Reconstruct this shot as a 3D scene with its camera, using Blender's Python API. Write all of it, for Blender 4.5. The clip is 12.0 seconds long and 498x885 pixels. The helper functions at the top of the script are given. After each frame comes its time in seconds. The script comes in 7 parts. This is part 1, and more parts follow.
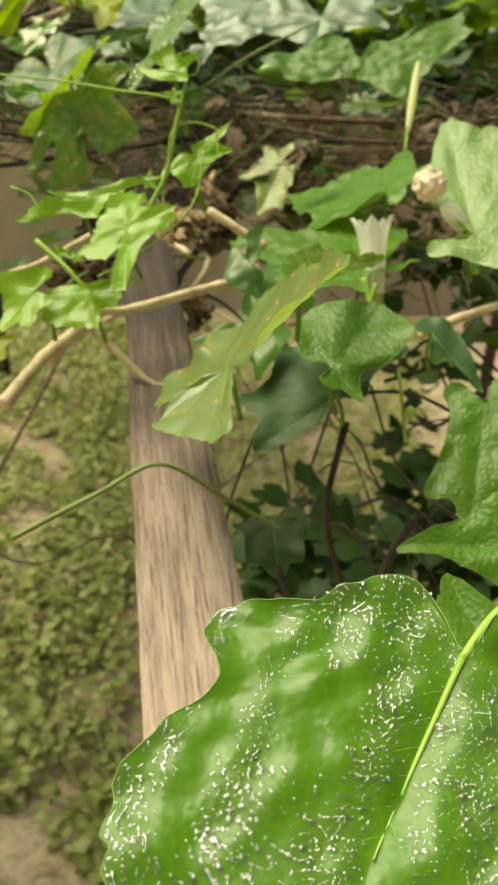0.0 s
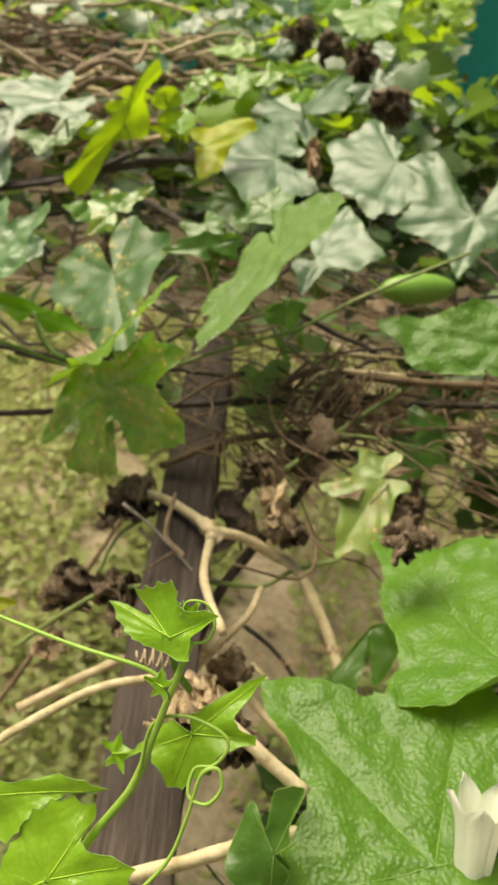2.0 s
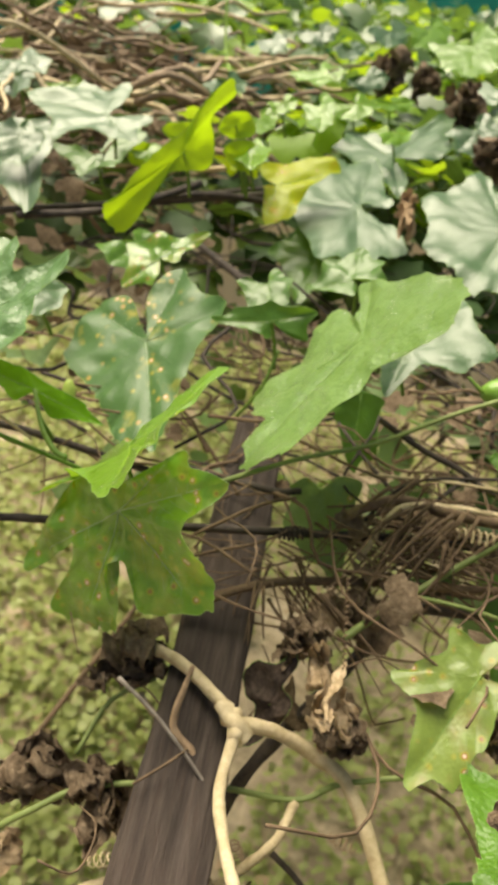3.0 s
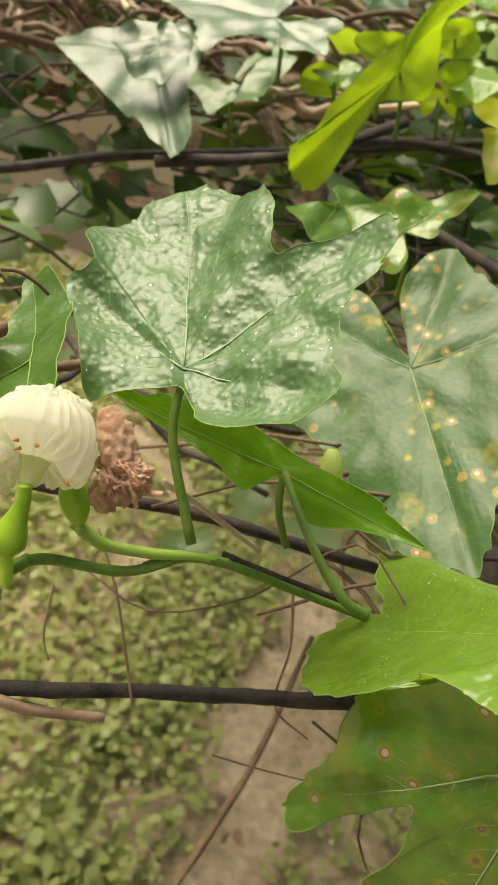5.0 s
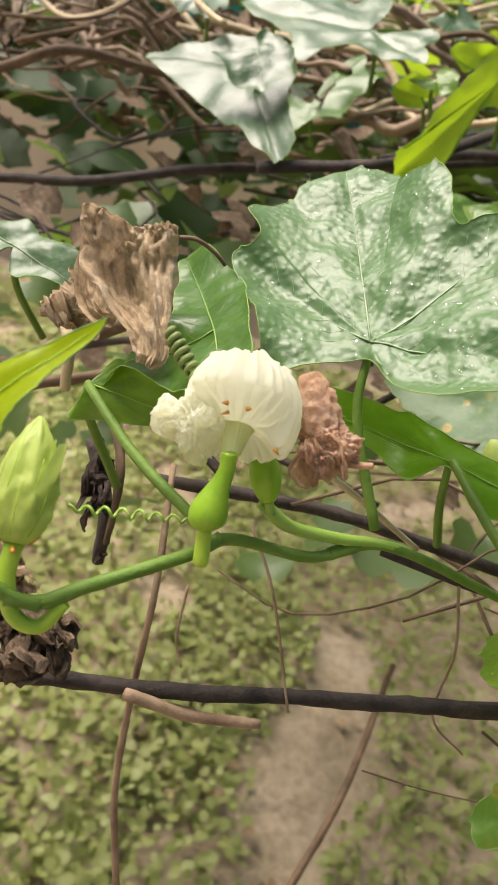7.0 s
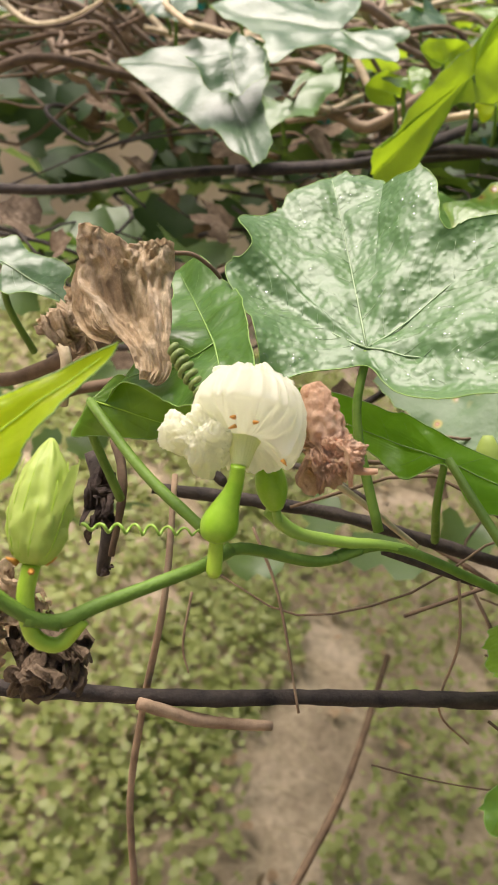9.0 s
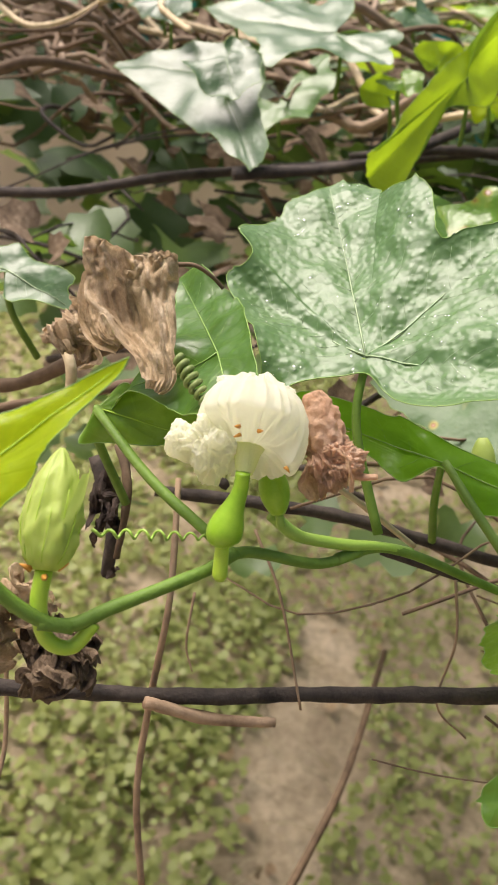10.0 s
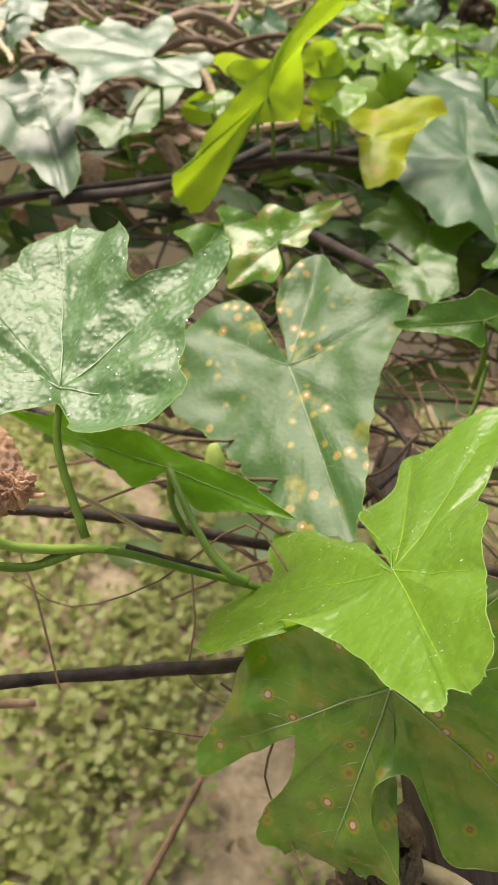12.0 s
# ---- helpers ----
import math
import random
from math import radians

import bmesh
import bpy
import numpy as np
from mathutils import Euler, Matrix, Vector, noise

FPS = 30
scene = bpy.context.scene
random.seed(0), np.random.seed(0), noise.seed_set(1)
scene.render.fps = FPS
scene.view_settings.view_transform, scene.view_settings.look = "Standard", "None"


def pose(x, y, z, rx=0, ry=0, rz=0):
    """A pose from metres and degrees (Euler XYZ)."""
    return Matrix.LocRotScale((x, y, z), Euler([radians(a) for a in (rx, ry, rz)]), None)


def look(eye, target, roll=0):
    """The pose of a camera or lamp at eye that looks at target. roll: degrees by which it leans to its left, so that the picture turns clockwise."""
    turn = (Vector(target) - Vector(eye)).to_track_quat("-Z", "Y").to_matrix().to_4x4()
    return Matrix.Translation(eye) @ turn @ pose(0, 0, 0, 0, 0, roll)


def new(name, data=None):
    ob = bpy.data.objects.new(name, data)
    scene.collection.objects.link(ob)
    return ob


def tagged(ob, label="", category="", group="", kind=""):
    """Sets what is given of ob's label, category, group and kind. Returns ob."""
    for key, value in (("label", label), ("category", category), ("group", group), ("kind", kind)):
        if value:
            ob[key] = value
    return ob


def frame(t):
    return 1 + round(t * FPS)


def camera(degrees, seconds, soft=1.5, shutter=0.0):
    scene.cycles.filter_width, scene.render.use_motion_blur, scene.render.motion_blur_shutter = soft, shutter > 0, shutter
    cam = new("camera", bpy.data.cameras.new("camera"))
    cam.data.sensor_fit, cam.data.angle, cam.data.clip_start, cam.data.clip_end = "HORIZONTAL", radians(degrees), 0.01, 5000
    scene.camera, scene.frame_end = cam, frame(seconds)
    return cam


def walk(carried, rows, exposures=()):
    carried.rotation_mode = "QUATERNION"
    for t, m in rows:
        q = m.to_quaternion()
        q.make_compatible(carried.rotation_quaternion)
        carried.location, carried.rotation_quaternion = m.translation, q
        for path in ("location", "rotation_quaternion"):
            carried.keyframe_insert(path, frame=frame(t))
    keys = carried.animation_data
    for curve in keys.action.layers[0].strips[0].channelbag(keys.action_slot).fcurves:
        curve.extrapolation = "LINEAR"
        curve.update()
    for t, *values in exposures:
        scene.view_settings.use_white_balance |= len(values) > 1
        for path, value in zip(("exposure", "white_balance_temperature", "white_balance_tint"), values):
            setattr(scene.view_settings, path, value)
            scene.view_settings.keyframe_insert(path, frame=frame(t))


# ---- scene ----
DEGREES = 34.64
cam = camera(DEGREES, 12.0)
cam.data.dof.use_dof, cam.data.dof.focus_distance, cam.data.dof.aperture_fstop = True, 0.2, 40
ROWS = [
    (0, -0.0010, -0.0004, 2.1494, 60.60, -1.73, 1.01),
    (0.5, 0.0129, 0.0383, 2.1947, 59.80, -1.72, 0.84),
    (1, 0.0116, 0.1139, 2.2545, 58.76, -2.71, 2.22),
    (1.5, -0.0085, 0.1977, 2.2828, 58.21, -4.05, 7.29),
    (2, -0.0072, 0.3112, 2.2993, 58.89, -6.37, 11.82),
    (2.5, -0.0246, 0.4013, 2.2856, 59.79, -9.10, 15.11),
    (3, -0.0565, 0.4615, 2.2807, 59.66, -10.76, 16.86),
    (3.5, -0.1217, 0.4877, 2.2622, 59.46, -11.12, 18.66),
    (3.7, -0.1448, 0.4954, 2.2570, 59.46, -11.09, 19.46),
    (5.3, -0.2397, 0.6246, 2.1858, 57.47, -11.71, 17.01),
    (5.5, -0.2532, 0.6226, 2.1814, 57.58, -11.96, 17.41),
    (6, -0.2696, 0.6152, 2.1728, 58.11, -12.64, 18.62),
    (6.5, -0.2702, 0.6046, 2.1680, 58.98, -12.10, 19.40),
    (7, -0.2571, 0.6068, 2.1691, 60.31, -11.00, 18.69),
    (9, -0.2630, 0.6037, 2.1728, 60.39, -9.54, 16.09),
    (9.5, -0.2688, 0.5988, 2.1781, 60.27, -9.39, 15.79),
    (10, -0.2648, 0.5996, 2.1775, 60.12, -9.39, 15.54),
    (10.5, -0.2477, 0.5960, 2.1867, 59.77, -9.05, 14.89),
    (11, -0.2316, 0.5842, 2.1968, 59.66, -8.25, 14.11),
    (11.5, -0.2186, 0.5774, 2.1970, 59.68, -7.90, 13.22),
    (12, -0.1898, 0.5910, 2.2148, 59.33, -7.22, 11.79),
]
walk(cam, [(t, pose(x, y, z, rx, ry, rz)) for t, x, y, z, rx, ry, rz in ROWS], [(0.0, 0.28, 7750, -2), (0.5, 0.42, 7650, -1), (1.0, 0.64, 7600, 4), (2.0, 0.40, 7450, 5), (3.5, 0.72, 7150, 9), (5.5, 0.34, 7200, 12), (6.5, 0.54, 7000, 12), (7.0, 0.54, 6500, 19), (10.0, 0.59, 6450, 20), (10.5, 0.60, 6550, 18), (12.0, 0.57, 6700, 16)])

# ---- world and light ----
SUN_ELEVATION, SUN_TURN = radians(64), radians(-65)
world = bpy.data.worlds.new("sky")
scene.world = world
world.use_nodes = True
sky = world.node_tree.nodes.new("ShaderNodeTexSky")
sky.sky_type, sky.sun_disc = "NISHITA", False
sky.sun_elevation, sky.sun_rotation = SUN_ELEVATION, SUN_TURN
sky.air_density, sky.dust_density, sky.ozone_density = 1.0, 6.0, 0.6
background = world.node_tree.nodes["Background"]
background.inputs["Strength"].default_value = 0.078
world.node_tree.links.new(sky.outputs[0], background.inputs[0])
sun = new("sun", bpy.data.lights.new("sun", "SUN"))
sun.data.energy, sun.data.angle, sun.data.color = 4.7, radians(46), (1.0, 0.94, 0.82)
towards = Vector((math.sin(SUN_TURN) * math.cos(SUN_ELEVATION), math.cos(SUN_TURN) * math.cos(SUN_ELEVATION), math.sin(SUN_ELEVATION)))
sun.matrix_world = look(towards * 10, (0, 0, 0))

# ---- materials ----


class Mat:
    """A node material with a few short-hands."""

    def __init__(self, name, rough=0.6, specular=0.4):
        self.mat = bpy.data.materials.new(name)
        self.mat.use_nodes = True
        self.nodes, self.links = self.mat.node_tree.nodes, self.mat.node_tree.links
        self.bsdf = self.nodes["Principled BSDF"]
        self.out = self.nodes["Material Output"]
        self.bsdf.inputs["Roughness"].default_value = rough
        self.bsdf.inputs["Specular IOR Level"].default_value = specular
        self.coord = self.nodes.new("ShaderNodeTexCoord").outputs["Object"]

    def noise(self, scale, detail=4.0, rough=0.6, stretch=None):
        n = self.nodes.new("ShaderNodeTexNoise")
        n.inputs["Scale"].default_value, n.inputs["Detail"].default_value, n.inputs["Roughness"].default_value = scale, detail, rough
        if stretch:
            m = self.nodes.new("ShaderNodeMapping")
            m.inputs["Scale"].default_value = stretch
            self.links.new(self.coord, m.inputs[0])
            self.links.new(m.outputs[0], n.inputs["Vector"])
        else:
            self.links.new(self.coord, n.inputs["Vector"])
        return n.outputs["Fac"]

    def cells(self, scale, feature="F1", smooth=None):
        n = self.nodes.new("ShaderNodeTexVoronoi")
        n.inputs["Scale"].default_value = scale
        n.feature = feature
        self.links.new(self.coord, n.inputs["Vector"])
        return n.outputs["Distance"]

    def ramp(self, value, *stops):
        r = self.nodes.new("ShaderNodeValToRGB")
        while len(r.color_ramp.elements) < len(stops):
            r.color_ramp.elements.new(0.5)
        for e, (at, c) in zip(r.color_ramp.elements, stops):
            e.position, e.color = at, (*c, 1) if len(c) == 3 else c
        self.links.new(value, r.inputs[0])
        return r.outputs[0]

    def mix(self, fac, a, b, how="MIX"):
        m = self.nodes.new("ShaderNodeMix")
        m.data_type, m.blend_type = "RGBA", how
        for socket, v in ((m.inputs[0], fac), (m.inputs[6], a), (m.inputs[7], b)):
            if isinstance(v, (int, float)):
                socket.default_value = v
            elif isinstance(v, tuple):
                socket.default_value = (*v, 1)
            else:
                self.links.new(v, socket)
        return m.outputs[2]

    def color(self, v):
        if isinstance(v, tuple):
            self.bsdf.inputs["Base Color"].default_value = (*v, 1)
        else:
            self.links.new(v, self.bsdf.inputs["Base Color"])
        self.base = v

    def rough(self, v):
        self.links.new(v, self.bsdf.inputs["Roughness"])

    def bump(self, height, strength=0.5, distance=0.001):
        b = self.nodes.new("ShaderNodeBump")
        b.inputs["Strength"].default_value, b.inputs["Distance"].default_value = strength, distance
        self.links.new(height, b.inputs["Height"])
        before = self.bsdf.inputs["Normal"].links
        if before:
            self.links.new(before[0].from_socket, b.inputs["Normal"])
        self.links.new(b.outputs[0], self.bsdf.inputs["Normal"])
        return b.outputs[0]

    def thin(self, tint, share):
        """Light that comes through a thin sheet."""
        t = self.nodes.new("ShaderNodeBsdfTranslucent")
        if isinstance(tint, tuple):
            t.inputs[0].default_value = (*tint, 1)
        else:
            self.links.new(tint, t.inputs[0])
        m = self.nodes.new("ShaderNodeMixShader")
        m.inputs[0].default_value = share
        self.links.new(self.bsdf.outputs[0], m.inputs[1])
        self.links.new(t.outputs[0], m.inputs[2])
        self.links.new(m.outputs[0], self.out.inputs[0])
        return self

    def varied(self, amount=0.25):
        """Objects of one kind differ a little in brightness."""
        info = self.nodes.new("ShaderNodeObjectInfo")
        lo, hi = 1 - amount, 1 + amount
        c = self.ramp(info.outputs["Random"], (0.0, (lo, lo, lo)), (1.0, (hi, hi * 0.97, hi * 0.9)))
        self.color(self.mix(1.0, self.base, c, "MULTIPLY"))


def leaf_material(name, dark, light, through_tint, share=0.3, rough=0.4, blister=0.4, blotch=0.0, blotch_color=(0.42, 0.36, 0.05), sky_sheen=0.0, wax=0.3):
    rough -= 0.11
    m = Mat(name, rough, 0.34 + 0.2 * wax)
    c = m.mix(m.ramp(m.noise(26, 5, 0.6), (0.3, (0.38, 0.38, 0.38)), (0.7, (0.62, 0.62, 0.62))), dark, light)
    veins = m.ramp(m.cells(150, "DISTANCE_TO_EDGE"), (0.0, (1, 1, 1)), (0.06, (0, 0, 0)))
    c = m.mix(m.mix(0.14, (0, 0, 0), veins), c, tuple(min(1, v * 1.4 + 0.03) for v in light))
    quilt = m.ramp(m.cells(480, "SMOOTH_F1"), (0.3, (0, 0, 0)), (0.7, (1, 1, 1)))
    c = m.mix(m.mix(0.06 + 0.25 * min(1.0, blister), (0, 0, 0), quilt), c, tuple(v * 0.5 for v in dark))
    # whitish reflection of the sky, mixed into the leaf colour in soft patches
    if sky_sheen:
        c = m.mix(m.ramp(m.noise(17, 3), (0.3, (sky_sheen * 0.5, sky_sheen * 0.5, sky_sheen * 0.5)), (0.7, (sky_sheen, sky_sheen, sky_sheen))), c, (0.42, 0.46, 0.36))
    if blotch:
        far = m.ramp(m.noise(48, 3), (0.64 - 0.14 * blotch, (0, 0, 0)), (0.76, (0.75, 0.75, 0.75)))
        c = m.mix(far, c, blotch_color)
        some = m.ramp(m.noise(35, 2), (0.56 - 0.14 * blotch, (0, 0, 0)), (0.62 - 0.14 * blotch, (1, 1, 1)))
        near = m.ramp(m.cells(135), (0.17, (1, 1, 1)), (0.23, (0, 0, 0)))
        core = m.ramp(m.cells(135), (0.10, (1, 1, 1)), (0.16, (0, 0, 0)))
        halo = m.ramp(m.cells(135), (0.2, (0.7, 0.7, 0.7)), (0.36, (0, 0, 0)))
        c = m.mix(m.mix(1.0, halo, some, "MULTIPLY"), c, (0.5, 0.42, 0.05))
        c = m.mix(m.mix(1.0, near, some, "MULTIPLY"), c, (0.28, 0.11, 0.04))
        c = m.mix(m.mix(1.0, core, some, "MULTIPLY"), c, (0.76, 0.58, 0.44))
    m.color(c)
    m.varied(0.15)
    m.rough(m.ramp(m.noise(60, 3), (0.3, (rough - 0.06,) * 3), (0.7, (rough + 0.1,) * 3)))
    m.bsdf.inputs["Coat Weight"].default_value = wax
    m.bsdf.inputs["Coat Roughness"].default_value = rough - 0.04
    puffed = m.ramp(m.cells(480, "SMOOTH_F1"), (0.05, (1, 1, 1)), (0.62, (0, 0, 0)))
    relief = m.bump(m.noise(190, 2.0, 0.5), min(1.0, blister) * 0.4, 0.0007)
    relief = m.bump(puffed, 0.04 + min(1.0, blister), 0.0006)
    relief = m.bump(m.noise(1500, 2), 0.2, 0.00012)
    m.links.new(relief, m.bsdf.inputs["Coat Normal"])
    m.thin(m.mix(0.5, through_tint, c), share)
    return m.mat


GREEN_THROUGH = (0.30, 0.50, 0.03)
LEAF = {
    # deep: leaf green darkened in its base colour to stand for inner shade
    "deep": leaf_material("shade-dark leaf", (0.014, 0.042, 0.009), (0.03, 0.072, 0.015), GREEN_THROUGH, 0.1, 0.64, 0.1, wax=0.0),
    "hero": leaf_material("rain-wet leaf", (0.05, 0.155, 0.005), (0.085, 0.225, 0.010), GREEN_THROUGH, 0.3, 0.42, 0.12, wax=0.15),
    "wet": leaf_material("wet leaf", (0.055, 0.155, 0.010), (0.105, 0.235, 0.024), GREEN_THROUGH, 0.3, 0.5, 0.6, wax=0.1),
    "blistered": leaf_material("blistered grey-green leaf", (0.055, 0.14, 0.035), (0.085, 0.19, 0.052), GREEN_THROUGH, 0.25, 0.58, 0.42, sky_sheen=0.0, wax=0.7),
    "plain": leaf_material("green leaf", (0.035, 0.105, 0.010), (0.085, 0.2, 0.022), GREEN_THROUGH, 0.28, 0.46, 0.18, wax=0.3),
    "pale": leaf_material("waxy leaf", (0.028, 0.085, 0.024), (0.055, 0.13, 0.04), GREEN_THROUGH, 0.2, 0.54, 0.15, sky_sheen=0.0, wax=0.6),
    "pale_spot": leaf_material("blotched leaf", (0.03, 0.095, 0.02), (0.062, 0.145, 0.032), GREEN_THROUGH, 0.22, 0.54, 0.1, blotch=0.35, wax=0.15),
    "chewed": leaf_material("chewed leaf", (0.15, 0.25, 0.075), (0.26, 0.36, 0.13), (0.45, 0.6, 0.06), 0.4, 0.46, 0.25, blotch=0.6, wax=0.6),
    "spot": leaf_material("spotted leaf", (0.095, 0.25, 0.016), (0.18, 0.37, 0.032), GREEN_THROUGH, 0.5, 0.4, 0.2, blotch=1.0, wax=0.9),
    "yellow_spot": leaf_material("scabby leaf", (0.13, 0.235, 0.045), (0.27, 0.35, 0.08), (0.5, 0.5, 0.06), 0.3, 0.45, 0.15, blotch=0.9, blotch_color=(0.26, 0.15, 0.07)),
    "yellow": leaf_material("yellowing leaf", (0.26, 0.36, 0.006), (0.4, 0.44, 0.008), (0.62, 0.62, 0.01), 0.45, 0.5, 0.08, blotch=0.5, blotch_color=(0.5, 0.24, 0.02), wax=0.04),
    "fresh": leaf_material("fresh leaf", (0.12, 0.28, 0.018), (0.2, 0.37, 0.038), (0.40, 0.6, 0.02), 0.42, 0.42, 0.32, wax=0.4),
    "frosted": leaf_material("leaf grey with fine drops", (0.12, 0.25, 0.045), (0.21, 0.35, 0.10), (0.42, 0.6, 0.04), 0.36, 0.56, 0.55, wax=0.6),
    "lime": leaf_material("lime leaf", (0.45, 0.68, 0.01), (0.58, 0.78, 0.015), (0.82, 0.95, 0.02), 0.75, 0.42, 0.1),
    "sour": leaf_material("yellow-green leaf", (0.24, 0.42, 0.01), (0.34, 0.52, 0.015), (0.52, 0.72, 0.02), 0.58, 0.42, 0.12),
    "grass": leaf_material("grass-green leaf", (0.11, 0.3, 0.012), (0.18, 0.4, 0.02), (0.3, 0.62, 0.02), 0.58, 0.42, 0.12, wax=0.2),
    "dull": leaf_material("dull grey-green leaf", (0.11, 0.19, 0.075), (0.19, 0.28, 0.12), GREEN_THROUGH, 0.4, 0.5, 0.1, blotch=0.2, wax=0.4),
    "young": leaf_material("young leaf", (0.17, 0.38, 0.018), (0.27, 0.5, 0.035), (0.52, 0.76, 0.03), 0.5, 0.4, 0.25),
}


def water_material():
    """Clear beads: what lies under shows through, the sky shines on them."""
    m = Mat("water drop", 0.05)
    clear = m.nodes.new("ShaderNodeBsdfTransparent")
    clear.inputs[0].default_value = (1, 1, 1, 1)
    gloss = m.nodes.new("ShaderNodeBsdfGlossy")
    gloss.inputs["Roughness"].default_value = 0.06
    edge = m.nodes.new("ShaderNodeLayerWeight")
    edge.inputs[0].default_value = 0.3
    share = m.ramp(edge.outputs["Facing"], (0.0, (0.03, 0.03, 0.03)), (1.0, (0.55, 0.55, 0.55)))
    mix = m.nodes.new("ShaderNodeMixShader")
    m.links.new(share, mix.inputs[0])
    m.links.new(clear.outputs[0], mix.inputs[1])
    m.links.new(gloss.outputs[0], mix.inputs[2])
    m.links.new(mix.outputs[0], m.out.inputs[0])
    return m.mat


WATER = water_material()


def stem_material(name, a, b, rough=0.5, scale=60, stretch=None, bump=0.3):
    m = Mat(name, rough)
    n = m.noise(scale, 5, 0.7, stretch)
    m.color(m.mix(m.ramp(n, (0.3, (0, 0, 0)), (0.7, (1, 1, 1))), a, b))
    m.bump(m.noise(scale * 6, 4, 0.7, stretch), bump, 0.0008)
    return m.mat


GREEN_STEM = stem_material("green stem", (0.085, 0.17, 0.015), (0.15, 0.26, 0.035), 0.58, 90, None, 0.5)
OLIVE_STEM = stem_material("olive stem", (0.12, 0.17, 0.04), (0.22, 0.27, 0.09), 0.55)
PALE_GREEN = stem_material("pale green stem", (0.2, 0.36, 0.04), (0.32, 0.48, 0.09), 0.4)
VEIN = stem_material("leaf vein", (0.15, 0.28, 0.05), (0.22, 0.35, 0.08), 0.5)
PALE_VEIN = stem_material("pale leaf vein", (0.38, 0.5, 0.22), (0.48, 0.57, 0.3), 0.5)
LIME_VEIN = stem_material("lime leaf vein", (0.3, 0.5, 0.03), (0.42, 0.6, 0.06), 0.5)
SOFT_VEIN = stem_material("soft green leaf vein", (0.24, 0.35, 0.17), (0.32, 0.42, 0.23), 0.5)
VEINS = {"blistered": SOFT_VEIN, "pale": SOFT_VEIN, "pale_spot": SOFT_VEIN, "hero": PALE_GREEN, "lime": LIME_VEIN, "sour": LIME_VEIN, "fresh": LIME_VEIN, "young": LIME_VEIN, "spot": SOFT_VEIN}
BARK = stem_material("pale dry vine bark", (0.36, 0.28, 0.15), (0.66, 0.56, 0.37), 0.8, 90, None, 0.6)
HEAP = stem_material("weathered stem heap", (0.15, 0.105, 0.065), (0.38, 0.29, 0.2), 0.85, 40)
GREY_BARK = stem_material("weathered grey bark", (0.12, 0.1, 0.08), (0.36, 0.32, 0.27), 0.85, 90, None, 0.6)
TAN = stem_material("light brown dry stem", (0.20, 0.13, 0.075), (0.42, 0.3, 0.19), 0.8, 90, None, 0.6)
BROWN = stem_material("brown dry stem", (0.07, 0.045, 0.026), (0.20, 0.135, 0.08), 0.85, 80)
DARK = stem_material("near-black stem", (0.014, 0.011, 0.009), (0.075, 0.058, 0.045), 0.8, 110, None, 0.9)


def wood_material():
    m = Mat("weathered wood", 0.75, 0.3)
    grain = m.noise(22, 8, 0.7, (9, 0.55, 9))
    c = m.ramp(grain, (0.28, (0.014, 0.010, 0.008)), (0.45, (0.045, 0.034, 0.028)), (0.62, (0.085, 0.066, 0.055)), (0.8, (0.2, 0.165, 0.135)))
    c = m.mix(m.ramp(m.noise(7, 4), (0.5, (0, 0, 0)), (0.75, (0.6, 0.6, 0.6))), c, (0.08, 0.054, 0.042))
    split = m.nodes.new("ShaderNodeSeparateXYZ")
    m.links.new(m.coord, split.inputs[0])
    # sunlight on the near end and vine shade beyond, painted along the length
    paled = m.ramp(split.outputs[1], (0.45, (1, 1, 1)), (0.82, (0, 0, 0)))
    c = m.mix(m.mix(1.0, paled, m.ramp(grain, (0.3, (0.35, 0.35, 0.35)), (0.55, (0.9, 0.9, 0.9))), "MULTIPLY"), c, (0.6, 0.455, 0.36))
    lines = m.ramp(m.noise(70, 6, 0.75, (9, 0.35, 9)), (0.36, (0.7, 0.7, 0.7)), (0.5, (0, 0, 0)))
    c = m.mix(lines, c, (0.06, 0.04, 0.03))
    m.color(c)
    m.bump(grain, 1.0, 0.004)
    m.bump(m.noise(160, 5, 0.7, (9, 0.6, 9)), 0.4, 0.001)
    return m.mat


WOOD = wood_material()


def soil_material():
    m = Mat("bare soil", 0.9, 0.2)
    c = m.ramp(m.noise(2.2, 8, 0.65), (0.3, (0.3, 0.23, 0.15)), (0.5, (0.5, 0.4, 0.275)), (0.7, (0.64, 0.53, 0.39)))
    c = m.mix(m.ramp(m.noise(28, 6, 0.7), (0.4, (0, 0, 0)), (0.8, (0.7, 0.7, 0.7))), c, (0.11, 0.085, 0.05))
    m.color(c)
    m.bump(m.noise(14, 8, 0.7), 0.7, 0.03)
    return m.mat


SOIL = soil_material()


def wall_material():
    m = Mat("washed plaster", 0.9, 0.2)
    c = m.ramp(m.noise(1.3, 7, 0.6, (1, 1, 0.35)), (0.3, (0.42, 0.34, 0.25)), (0.55, (0.58, 0.49, 0.38)), (0.75, (0.68, 0.6, 0.48)))
    m.color(c)
    m.bump(m.noise(30, 6), 0.4, 0.01)
    return m.mat


WALL = wall_material()


def net_material():
    m = Mat("teal shade cloth", 0.8, 0.2)
    m.color(m.mix(m.noise(5, 4), (0.008, 0.18, 0.15), (0.02, 0.28, 0.24)))
    m.bump(m.noise(400, 2), 0.5, 0.002)
    return m.mat


NET = net_material()

